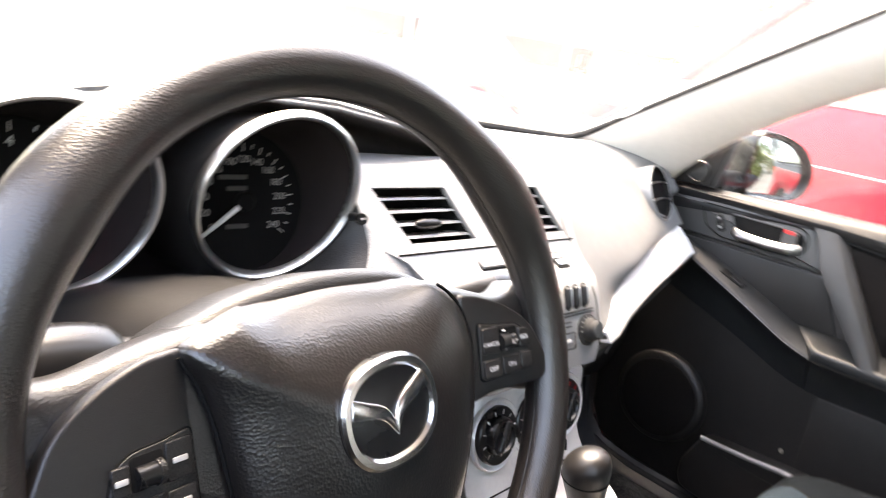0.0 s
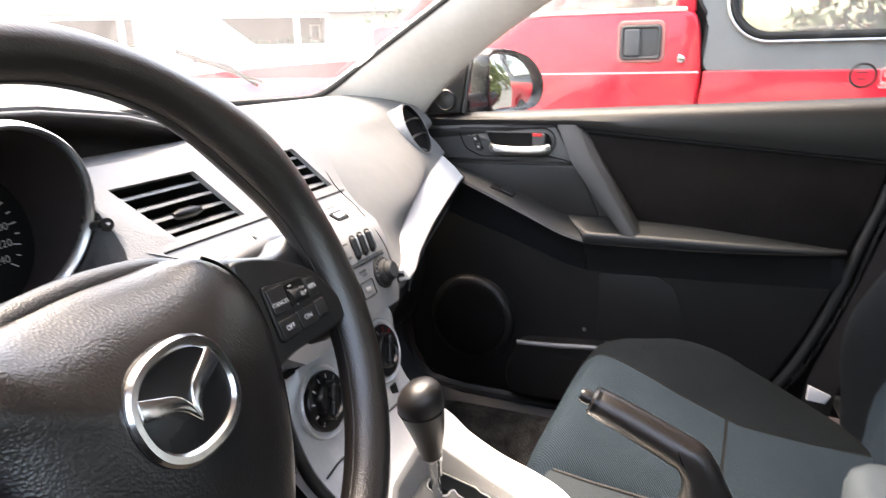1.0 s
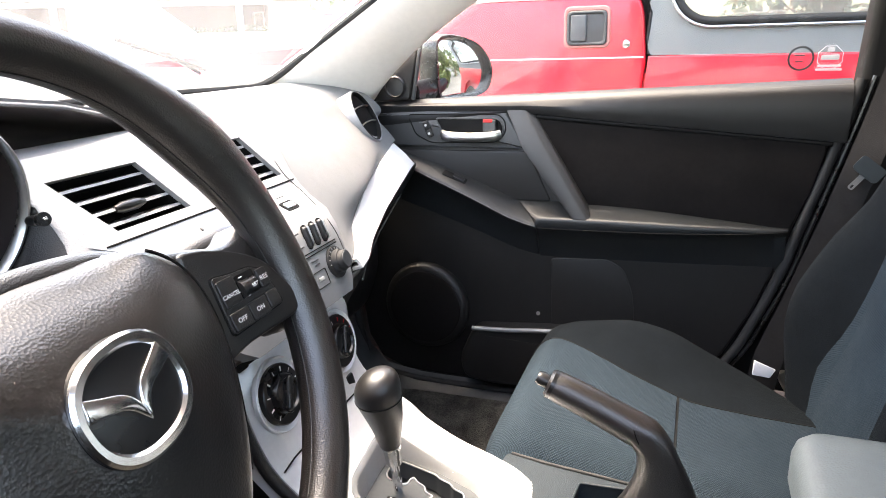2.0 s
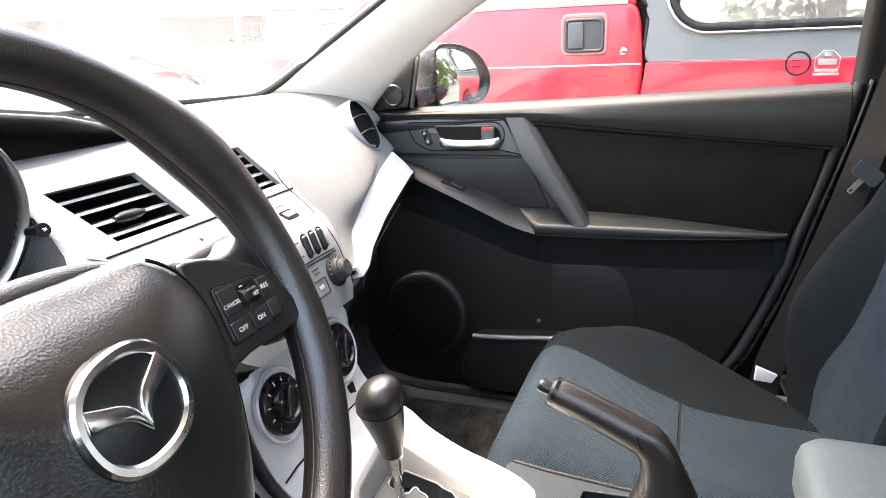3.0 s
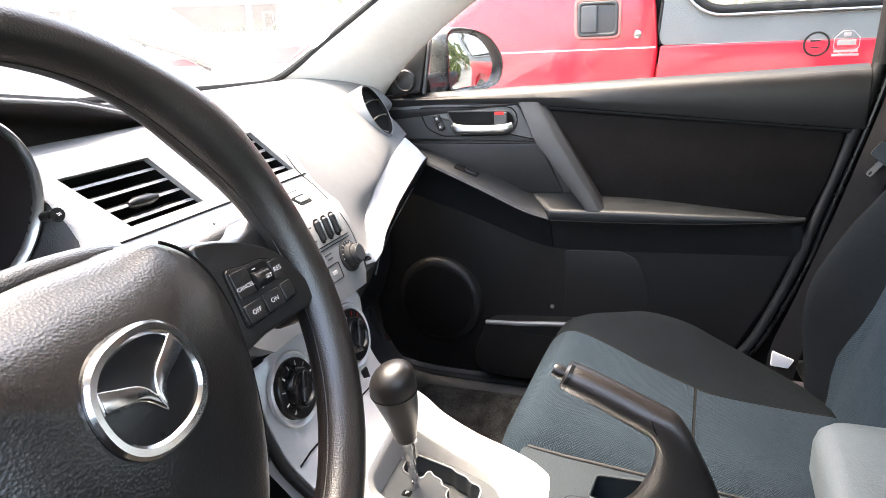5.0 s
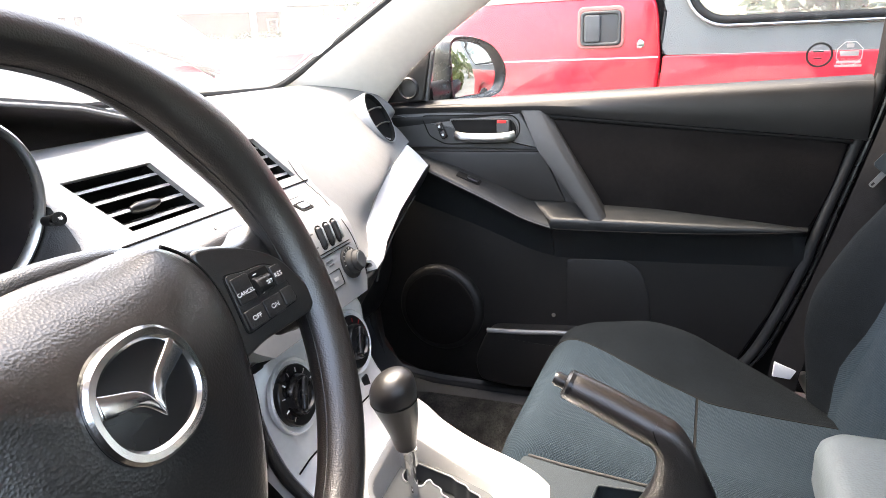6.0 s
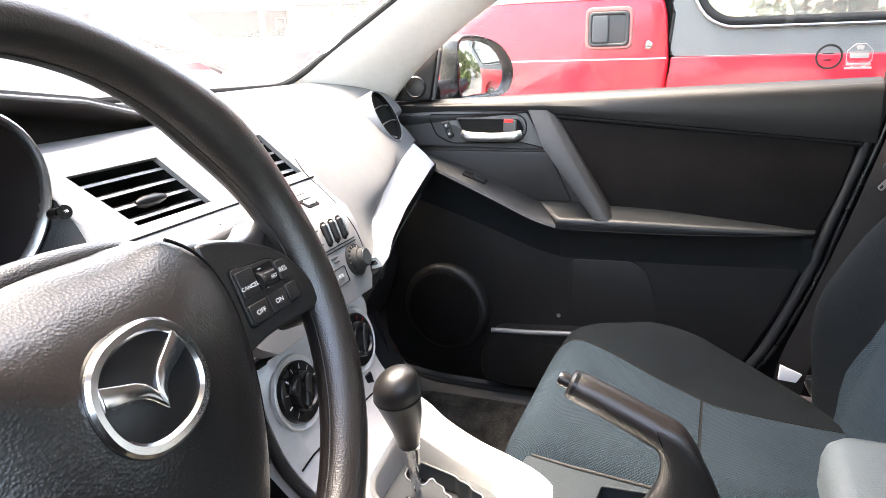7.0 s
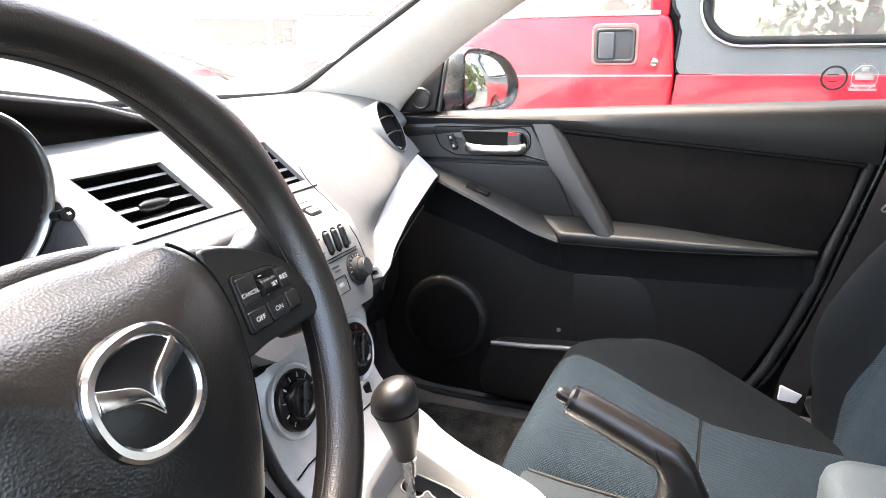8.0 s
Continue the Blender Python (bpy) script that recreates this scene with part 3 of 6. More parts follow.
part("stalk_end", sweep(spline([(-0.478, 0.067, 0.926), (-0.486, 0.066, 0.928), (-0.506, 0.062, 0.931), (-0.530, 0.058, 0.934), (-0.546, 0.055, 0.936)], 4), lambda f: 0.0145 + 0.0065 * math.sin(math.pi * min(1, f * 0.85 + 0.1)) - 0.012 * max(0, f - 0.8) * 5, 18), GLOSS, st)


# ---- dashboard ----
dash = thing("dashboard", (0, 0.4, 0.9), "light grey dashboard with a silver centre panel and vents", "dashboard")


def windscreen_base(x):
    return 0.655 - 0.40 * x * x


STRIP_TOP = [(0.150, 0.138, 0.808), (0.18, 0.152, 0.818), (0.22, 0.175, 0.831), (0.35, 0.218, 0.852), (0.48, 0.252, 0.864), (0.60, 0.284, 0.873), (0.66, 0.300, 0.877)]
STRIP_LOW = [(0.150, 0.130, 0.796), (0.19, 0.140, 0.796), (0.25, 0.162, 0.803), (0.35, 0.186, 0.820), (0.48, 0.217, 0.829), (0.60, 0.246, 0.835), (0.66, 0.258, 0.838)]


def along(table, x):
    for a, b in zip(table, table[1:]):
        if x <= b[0]:
            t = max(0, (x - a[0]) / (b[0] - a[0]))
            t2 = t
            return a[1] + (b[1] - a[1]) * t2, a[2] + (b[2] - a[2]) * t2
    return table[-1][1:]


def pad_profile(x):
    sy, sz = along(STRIP_TOP, x)
    t = min(1.0, max(0.0, (x - 0.14) / 0.44))
    t = t * t * (3 - 2 * t)
    yb = windscreen_base(x)
    by_stack = [(yb + 0.01, 0.972), (yb - 0.03, 0.984), (0.47, 0.994), (0.38, 0.990), (0.308, 0.976), (0.264, 0.951), (0.226, 0.9150), (0.184, 0.8670), (sy, sz)]
    by_door = [(yb + 0.01, 0.972), (yb - 0.03, 0.984), (0.47, 0.993), (0.40, 0.982), (0.354, 0.962), (0.327, 0.936), (sy + 0.036, sz + 0.040), (sy + 0.017, sz + 0.020), (sy, sz)]
    ctrl = [(0, a[0] * (1 - t) + b[0] * t, a[1] * (1 - t) + b[1] * t) for a, b in zip(by_stack, by_door)]
    return [Vector((x, p.y, p.z)) for p in spline(ctrl, 6)]


part("upper_pad", sheet([pad_profile(x) for x in [0.142 + 0.018 * i for i in range(30)]], 0.02), DASH, dash, "soft grey dashboard pad")

LIP = [(-0.70, 0.30, 0.955), (-0.60, 0.275, 0.985), (-0.50, 0.262, 1.012), (-0.40, 0.258, 1.028), (-0.29, 0.262, 1.034), (-0.20, 0.272, 1.030), (-0.10, 0.285, 1.016), (-0.03, 0.298, 0.999), (0.04, 0.305, 0.985), (0.12, 0.31, 0.978)]


def hood_profile(x):
    ly, lz = along(LIP, x)
    ctrl = [(0, windscreen_base(x) + 0.01, 0.972), (0, windscreen_base(x) - 0.03, 0.984), (0, 0.50, 0.5 * lz + 0.5), (0, 0.40, lz * 0.75 + 0.25), (0, ly + 0.04, lz + 0.004), (0, ly + 0.006, lz + 0.002)]
    return [Vector((x, p.y, p.z)) for p in spline(ctrl, 6)]


def recess_profile(x):
    ly, lz = along(LIP, x)
    ctrl = [(0, ly + 0.006, lz + 0.002), (0, ly + 0.002, lz - 0.0005), (0, ly + 0.007, lz - 0.0030), (0, ly + 0.035, lz - 0.0085), (0, 0.365, min(lz - 0.02, 1.0)), (0, 0.375, min(lz - 0.05, 0.96)), (0, 0.375, 0.84)]
    return [Vector((x, p.y, p.z)) for p in spline(ctrl, 5)]


hood_x = [-0.70 + 0.02 * i for i in range(42)]
part("instrument_hood", sheet([hood_profile(x) for x in hood_x], 0.004), DASH, dash, "soft grey hood over the instruments")
part("hood_recess", sheet([recess_profile(x) for x in hood_x]), HOODIN, dash, "black recess under the instrument hood")
part("hood_lip", sweep([Vector((x, along(LIP, x)[0] + 0.004, along(LIP, x)[1] + 0.0005)) for x in hood_x], 0.0024, 10), DASH, dash, "thin grey hood edge")

# centre panel: rows go down its face, columns across, with two openings for the vents
FACE = [(0.310, 0.984), (0.272, 0.981), (0.2535, 0.962), (0.2225, 0.913), (0.208, 0.899), (0.192, 0.888), (0.163, 0.875), (0.149, 0.857), (0.136, 0.821), (0.127, 0.795), (0.124, 0.782), (0.150, 0.772), (0.2, 0.772)]


def face_cols(i):
    left = (-0.200, -0.194, -0.187, -0.174, -0.142, -0.134, -0.126, -0.128, -0.130, -0.100, -0.080, -0.078, -0.078)[i]
    right = (0.158, 0.166, 0.168, 0.160, 0.154, 0.147, 0.136, 0.132, 0.130, 0.122, 0.115, 0.112, 0.112)[i]
    if i <= 2:
        v = (-0.165, -0.062, 0.008, 0.104)
    elif i == 3:
        v = (-0.127, -0.030, 0.008, 0.138)
    else:
        f = min(1, (i - 3) / 4)
        v = (-0.127 + f * 0.085, -0.030 + f * 0.02, 0.008 + f * 0.02, 0.122 - f * 0.04)
    if i > 3:
        v = tuple(left + (right - left) * q for q in (0.2, 0.42, 0.55, 0.85))
    return (left, *v, right)


bm = bmesh.new()
grid = [[bm.verts.new((x, FACE[i][0] + 0.10 * max(0, abs(x + 0.02) - 0.1) ** 2, FACE[i][1])) for x in face_cols(i)] for i in range(len(FACE))]
for i in range(len(FACE) - 1):
    for j in range(5):
        if i == 2 and j in (1, 3):
            continue
        bm.faces.new((grid[i][j], grid[i][j + 1], grid[i + 1][j + 1], grid[i + 1][j]))
for j in (1, 3):
    hole = [grid[2][j], grid[2][j + 1], grid[3][j + 1], grid[3][j]]
    deep = [bm.verts.new(v.co + Vector((0, 0.008, -0.004))) for v in hole]
    for k in range(4):
        bm.faces.new((hole[k], hole[(k + 1) % 4], deep[(k + 1) % 4], deep[k]))
for col in (0, 5):
    for i in range(len(FACE) - 1):
        a, b = grid[i][col], grid[i + 1][col]
        bm.faces.new((a, b, bm.verts.new(b.co + Vector((0, 0.03, -0.01))), bm.verts.new(a.co + Vector((0, 0.03, -0.01)))))
centre = part("centre_panel", bm, STACK, dash, "silver-grey centre panel", 30)


# grained cheek between the centre panel and the dials: height, outer and inner x
CHEEK_EDGE = [(0.958, -0.190, -0.186), (0.945, -0.186, -0.180), (0.936, -0.183, -0.174), (0.926, -0.180, -0.162), (0.915, -0.180, -0.134), (0.904, -0.184, -0.120), (0.894, -0.190, -0.112), (0.880, -0.197, -0.104), (0.866, -0.204, -0.098)]
cheek_y = lambda z: 0.222 + 0.63 * (z - 0.912) - 0.0012
rows = [[Vector((x0 - 0.0006, cheek_y(z) + 0.0030, z)), Vector((x0 + 0.0008, cheek_y(z) + 0.0008, z))] + [Vector((x0 + 0.003 + (x1 - x0 - 0.003) * k / 4, cheek_y(z), z)) for k in range(5)] for z, x0, x1 in CHEEK_EDGE]
part("dash_cheek", sheet(rows, 0.003), CHEEK, dash, "pale grained cheek beside the dials")
# dark shell that swells from the dial's rim to the cheek
rows = []
for (z, x0, _), a in zip(CHEEK_EDGE[1:], (-4, -14, -25, -37, -48, -58, -72, -88)):
    rim = Vector((-0.2666 + 0.0785 * math.cos(radians(a)), 0.2495 - 0.0172 * math.sin(radians(a)), 0.9535 + 0.0766 * math.sin(radians(a))))
    out = Vector((x0 + 0.0004, cheek_y(z) + 0.0022, z))
    rows.append([rim, rim.lerp(out, 0.35) + Vector((0, -0.0030, 0.0012)), rim.lerp(out, 0.75) + Vector((0, -0.0030, 0.0012)), out, out + Vector((0.003, 0.006, 0))])
part("cheek_shell", sheet(rows, 0.002), BLACK, dash, "black shell round the dial", 60)


def vent(tl, tr, br, bl, n=4):
    """A slanted vent: dark duct, slats with thickness, a tab in the middle."""
    tl, tr, br, bl = [Vector(p) for p in (tl, tr, br, bl)]
    back = (tr - tl).cross(bl - tl).normalized()
    if back.y < 0:
        back = -back
    duct = sheet([[a + back * 0.006, a + back * 0.05] for a in (tl, tr, br, bl, tl)])
    duct.faces.new([duct.verts.new(p + back * 0.049) for p in (tl, tr, br, bl)])
    v = part("air_vent", duct, RECESS, centre, "black slatted air vent")
    for i in range(n):
        f = (i + 0.75) / (n + 0.3)
        a, b = tl.lerp(bl, f) + back * 0.006, tr.lerp(br, f) + back * 0.006
        d = (bl - tl).normalized()
        tip = Vector((0, 0.022, -0.004))
        ring = lambda p: [p - d * 0.0016, p - d * 0.0016 + tip, p + d * 0.0012 + tip, p + d * 0.0016]
        part("slat", loft([ring(a), ring(b)]), VENTSLAT, centre, "black vent slat")
        if i == 2:
            m = a.lerp(b, 0.45)
            e = (b - a).normalized()
            part("vent_tab", sweep([m - e * 0.014, m - e * 0.006, m + e * 0.012, m + e * 0.022], lambda q: (0.003, 0.0055, 0.0055, 0.003)[min(3, round(q * 3))], 10), GLOSS, centre, "black vent tab")
    return v


f2, f3 = FACE[2], FACE[3]
vent((-0.165, f2[0], f2[1]), (-0.062, f2[0], f2[1]), (-0.030, f3[0], f3[1]), (-0.127, f3[0], f3[1]))
vent((0.008, f2[0], f2[1]), (0.104, f2[0], f2[1]), (0.138, f3[0], f3[1]), (0.008, f3[0], f3[1]))

part("panel_edge", sweep(spline([(0.1415, 0.2350, 0.9310), (0.1400, 0.2170, 0.9090), (0.1310, 0.1830, 0.8870), (0.1200, 0.1475, 0.8560), (0.1230, 0.1350, 0.8230), (0.1260, 0.1290, 0.8020)], 6), 0.0005, 6), RECESS, centre)
# radio: seam, buttons, rotary knob, display slot
RF = plane_of((0, 0.149, 0.857), (1, 0, 0), (0, 0.36, 1.0))
part("panel_seam", sweep([Vector((x, 0.2136 + 0.10 * max(0, abs(x + 0.02) - 0.1) ** 2, 0.9052)) for x in (-0.150, -0.1, -0.05, 0.0, 0.05, 0.1, 0.150)], 0.0009, 6), RECESS, centre)
BF = plane_of((0, 0.1900, 0.8870), (1, 0, 0), (0, 0.0320, 0.0165))
part("radio_button", plate(rounded(0.042, 0.012, 0.002, 3, -0.024, 0.009), BF, 0.0050, 0.0015, -0.001), STACK, centre, "silver radio button")
part("button_shadow_gap", ring_plate(rounded(0.0455, 0.0155, 0.003, 3, -0.024, 0.009), rounded(0.042, 0.012, 0.002, 3, -0.024, 0.009), BF, 0.0016, 0.0003), RECESS, centre)
part("disc_slot", plate(rounded(0.020, 0.0032, 0.001, 3, 0.097, 0.014), BF, 0.0024, 0.0006, -0.001), RECESS, centre, "dark slot")
part("radio_button", plate(rounded(0.017, 0.0095, 0.002, 3, 0.093, -0.003), BF, 0.004, 0.001, -0.001), SATIN, centre, "silver radio button")
part("button_frame", ring_plate(rounded(0.024, 0.016, 0.003, 3, 0.093, -0.003), rounded(0.0185, 0.011, 0.002, 3, 0.093, -0.003), BF, 0.0018, 0.0004), RECESS, centre)
for i in range(3):
    u = 0.064 + 0.0165 * i
    part("preset_well", plate(rounded(0.0115, 0.029, 0.0055, 4, u, 0.002), RF, 0.0016, 0.0004, -0.001), RECESS, centre)
    part("radio_preset", plate(rounded(0.0076, 0.025, 0.0036, 4, u - 0.0014, 0.002), RF, 0.0060, 0.0030, -0.001), BLACK, centre, "black preset button")
    part("preset_mark", plate(rounded(0.0022, 0.022, 0.001, 2, u + 0.0012, 0.002), RF, 0.0064, 0.0006, -0.0005), SATIN, centre)
for dv in (-0.0150, -0.0185):
    part("panel_seam", sweep([RF(0.040, dv, 0.0008), RF(0.080, dv, 0.0008), RF(0.114, dv, 0.0008)], 0.0006, 6), RECESS, centre)
for u, v, w in ((0.045, 0.010, 0.010), (0.045, -0.006, 0.012), (0.060, -0.0255, 0.014), (0.062, -0.0305, 0.010)):
    part("print_bar", plate(rounded(w, 0.0018, 0.0005, 2, u, v), RF, 0.0016, 0.0003, -0.0006), PRINTGREY, centre)
part("button_outline", ring_plate(rounded(0.027, 0.019, 0.002, 3, 0.060, -0.047), rounded(0.0255, 0.0175, 0.0015, 3, 0.060, -0.047), RF, 0.0014, 0.0003, -0.0004), RECESS, centre)
part("print_bar", plate(rounded(0.009, 0.004, 0.0005, 2, 0.060, -0.047), RF, 0.0016, 0.0003, -0.0006), DIM, centre)
KN = lambda a, b, h=0.0: RF(0.099 + a, -0.0390 + b, h)
dialp = part("knob_dial", lathe([(0.0190, 0), (0.0190, 0.0022), (0.0178, 0.0032), (0.0, 0.0034)], KN, 32), RUBBER, centre, "dark knob surround with fine marks")
for a in range(20, 200, 20):
    c, sn = math.cos(radians(a)), math.sin(radians(a))
    part("print_bar", plate([(0.0148 * c - 0.0005 * sn, 0.0148 * sn + 0.0005 * c), (0.0148 * c + 0.0005 * sn, 0.0148 * sn - 0.0005 * c), (0.0170 * c + 0.0005 * sn, 0.0170 * sn - 0.0005 * c), (0.0170 * c - 0.0005 * sn, 0.0170 * sn + 0.0005 * c)], KN, 0.0005, 0.0001, 0.0032), DIM, dialp)
knob = part("volume_knob", lathe([(0.0142, 0.002), (0.0138, 0.0080), (0.0128, 0.0100), (0.0115, 0.0105), (0.0112, 0.0145), (0.0102, 0.0160), (0.0, 0.0162)], KN, 32), RUBBER, centre, "dark grey rotary knob")
part("knob_face", lathe([(0.0094, 0.0160), (0.0090, 0.0168), (0.0, 0.0166)], KN, 28), GATE, knob, "grey knob face")

# silver strip above the glove box, glove box below
rows = []
for x in [0.15 + 0.0193 * i for i in range(26)]:
    (ty, tz), (ly, lz) = along(STRIP_TOP, x), along(STRIP_LOW, x)
    top, low = Vector((x, ty - 0.003, tz + 0.0005)), Vector((x, ly - 0.003, lz + 0.001))
    rows.append([top + Vector((0, 0.008, -0.003)), top, top.lerp(low, 0.5) + Vector((0, -0.0015, 0.001)), low, low + Vector((0, 0.014, -0.005))])
part("trim_strip", sheet(rows, 0.004), SILVER, dash, "bright silver trim strip")
rows = []
for x in [0.13 + 0.02 * i for i in range(28)]:
    ly, lz = along(STRIP_LOW, x)
    rows.append(spline([(x, ly + 0.006, lz - 0.003), (x, ly + 0.004, lz - 0.012), (x, ly + 0.025, lz - 0.05), (x, ly + 0.09, lz - 0.14), (x, 0.36, 0.60), (x, 0.42, 0.50), (x, 0.60, 0.48)], 5))
glove = part("glove_box", sheet(rows, 0.01), BLACK, dash, "black glove box front")
part("glove_box_seam", sweep([Vector((x, along(STRIP_LOW, x)[0] + 0.0105, along(STRIP_LOW, x)[1] - 0.036)) for x in [0.2 + 0.05 * i for i in range(8)]], 0.0012, 6), DOORTRIM, glove)

SIDE_AT = (0.563, 0.3115, 0.934)
# round side vent at the end of the dashboard
SV = plane_of(SIDE_AT, (1.0, 0.15, 0.02), (0.0, 0.46, 0.885))
side = part("side_vent", lathe([(0.0510, -0.03), (0.0510, -0.004), (0.0500, 0.0015), (0.0488, 0.0028), (0.0468, 0.0010), (0.0450, -0.045), (0.0, -0.045)], SV, 48), STACK, dash, "round grey side vent")
part("vent_duct", lathe([(0.0460, -0.0005), (0.0440, -0.0050), (0.030, -0.0058), (0.0, -0.0060)], SV, 40, caps=False), RECESS, side)
part("vent_ring", lathe([(0.0475, 0.0006), (0.0462, 0.0026), (0.0445, 0.0006), (0.0440, -0.006)], SV, 44, caps=False), RECESS, side)
for v in (-0.014, 0.016):
    w = math.sqrt(0.043 ** 2 - v * v)
    part("slat", sweep([SV(w * math.sin(radians(a)), v + 0.004 * math.cos(radians(a)), -0.0015) for a in range(-90, 91, 15)], 0.0012, 8, flat=1.8, up=SV(0, 0, 1) - SV(0, 0, 0)), SATIN, side, "pale vent slat")

# ---- instruments ----
cluster = thing("instrument_cluster", (-0.36, 0.28, 0.95), "two deep round dials with silver rims", "instrument cluster")


def dial(cx, numbers, a0, a1, redline, needle_at, label):
    put = plane_of((cx, 0.2465, 0.9535), (1, 0, 0), (0, -0.225, 1.0))
    R = 0.0768
    deep = plane_of((cx - 0.004, 0.3010, 0.9370), (1, 0, 0), (0, 0.20, 1.0))
    d = part("dial", lathe([(R + 0.0025, -0.006), (R + 0.0020, 0.0020), (R + 0.0006, 0.0040), (R - 0.0014, 0.0040), (R - 0.0034, 0.0010), (R - 0.0042, -0.004), (R + 0.0025, -0.006)], put, 64, caps=False), SATIN, cluster, label)
    turn = [2 * math.pi * i / 56 for i in range(56)]
    tube = [[put((R - 0.0040) * math.cos(a), (R - 0.0040) * math.sin(a), -0.003) for a in turn], [deep((R - 0.013) * math.cos(a), (R - 0.013) * math.sin(a), 0.0) for a in turn]]
    part("dial_tube", skin(bmesh.new(), [tube[0], [p.lerp(q, 0.5) for p, q in zip(*tube)], tube[1]], True, False), TUBE, d, "dark brown dial tube")
    part("dial_shell", skin(bmesh.new(), [[put(R * math.cos(a) * f, R * math.sin(a) * f, 0.001) for a in turn] if k == 0 else [deep(R * math.cos(a) * f, R * math.sin(a) * f, h) for a in turn] for k, f, h in ((0, 1.006, 0), (1, 1.03, 0.02), (1, 1.03, -0.05))], True, False), BLACK, d)
    part("dial_face", lathe([(R - 0.0120, -0.002), (R - 0.0120, 0.0), (0.0, 0.0)], deep, 56), RECESS, d, "matt black dial face")
    put = lambda u, v, h=0.0: deep(u, v, h + 0.0595)
    H = -0.0595
    n = len(numbers)
    for i in range(n * 2 - 1):
        a = radians(a0 + (a1 - a0) * i / (2 * n - 2))
        c, s = math.cos(a), math.sin(a)
        major = i % 2 == 0
        tr_ = 0.060 if redline else 0.052
        ol = [(tr_, -0.0006), (tr_, 0.0006), (tr_ - (0.007 if major else 0.004), 0.0006), (tr_ - (0.007 if major else 0.004), -0.0006)]
        bmx = bmesh.new()
        bmx.faces.new([bmx.verts.new(put(x * c - y * s, x * s + y * c, H + 0.0005)) for x, y in ol])
        part("tick", bmx, WHITE if redline else DIM, d)
        if major:
            writing("numeral", numbers[i // 2], 0.0105 if redline else 0.0088, put, (tr_ - 0.014) * c, (tr_ - 0.014) * s, WHITE if redline else DIM, d, h=H + 0.0005)
    if redline:
        pts = [radians(redline[0] + (redline[1] - redline[0]) * i / 12) for i in range(13)]
        part("redline", sheet([[put(r * math.cos(a), r * math.sin(a), H + 0.0008) for a in pts] for r in (0.0560, 0.0610)]), REDP, d, "red warning band")
    a = radians(needle_at)
    c, s = math.cos(a), math.sin(a)
    nb = part("needle", sweep([put(0.006 * c, 0.006 * s, H + 0.004), put(0.050 * c, 0.050 * s, H + 0.004)], lambda f: 0.0028 - 0.0010 * f, 8), WHITE, d, "pale needle")
    part("needle_hub", lathe([(0.009, 0), (0.009, 0.006), (0.007, 0.008), (0.0, 0.008)], lambda x, y, h: put(x, y, h + H), 24), RECESS, nb)
    return put


SPD = dial(-0.2666, ["0", "20", "40", "60", "80", "100", "120", "140", "160", "180", "200", "220", "240"], 215, -35, None, 215, "speedometer dial with a silver rim")
dial(-0.4500, ["0", "1", "2", "3", "4", "5", "6", "7", "8"], 225, -45, (-2, -45), 225, "rev counter dial with a silver rim")
for u, v, w in ((-0.010, 0.022, 0.028), (-0.006, 0.012, 0.02), (-0.006, -0.022, 0.022)):
    part("dial_print", plate(rounded(w, 0.004, 0.0008, 2, u, v), lambda x, y, h: SPD(x, y, h - 0.0596), 0.0006, 0.0002), PRINTGREY, cluster)
# ledge below the dials, and the reset stem
part("cluster_ledge", sheet([[Vector((x, 0.20, 0.868 + 0.0 * x)), Vector((x, 0.24, 0.876)), Vector((x, 0.30, 0.874)), Vector((x, 0.36, 0.88))] for x in (-0.62, -0.5, -0.376, -0.25, -0.17)], 0.01), BLACK, cluster, "black ledge below the dials")
trip = part("trip_stem", sweep([(-0.1965, 0.238, 0.9390), (-0.2030, 0.222, 0.9425), (-0.2065, 0.211, 0.9447)], lambda f: 0.0042 if f < 0.6 else 0.0056, 14), GLOSS, cluster, "black trip reset button")
TP = plane_of((-0.2068, 0.2100, 0.9449), (0.9, 0.4, 0), (0.1, 0.5, 0.8))
writing("lettering", "TRIP", 0.0035, TP, 0, 0, WHITE, trip, h=0.001)
lower = [[Vector((x, y, z)) for y, z in ((0.26, 0.875), (0.205, 0.866), (0.185, 0.85), (0.19, 0.78), (0.24, 0.66), (0.32, 0.55), (0.5, 0.5))] for x in (-0.72, -0.55, -0.4, -0.25, -0.14, -0.075)]
part("knee_panel", sheet(lower, 0.008), HANDLEGREY, dash, "grey knee panel below the dials")
end_cap = [(0.30, 0.955), (0.36, 0.99), (0.50, 0.99), (0.56, 0.98), (0.6, 0.5), (0.36, 0.52), (0.24, 0.80), (0.25, 0.88)]
part("end_cap", plate(end_cap, lambda u, v, h: Vector((-0.70 - h, u, v)), 0.02, 0.004), DASH, dash)


# ---- centre console ----
console = thing("centre_console", (0.02, 0.0, 0.5), "silver and grey centre console with heater dials", "console")
# path down the stack and back along the tunnel: y, z, left x, right x
COURSE = [(0.172, 0.782, -0.078, 0.153), (0.150, 0.765, -0.079, 0.150), (0.140, 0.737, -0.083, 0.140), (0.131, 0.702, -0.081, 0.133), (0.119, 0.667, -0.075, 0.142), (0.100, 0.636, -0.066, 0.164),
          (0.077, 0.612, -0.061, 0.178), (0.048, 0.597, -0.058, 0.168), (0.0, 0.589, -0.058, 0.146), (-0.05, 0.586, -0.060, 0.126), (-0.085, 0.583, -0.062, 0.108), (-0.108, 0.574, -0.062, 0.092), (-0.118, 0.555, -0.062, 0.086)]
FINE = 12
fine = spline([(y, z, 0) for y, z, _, _ in COURSE], FINE)
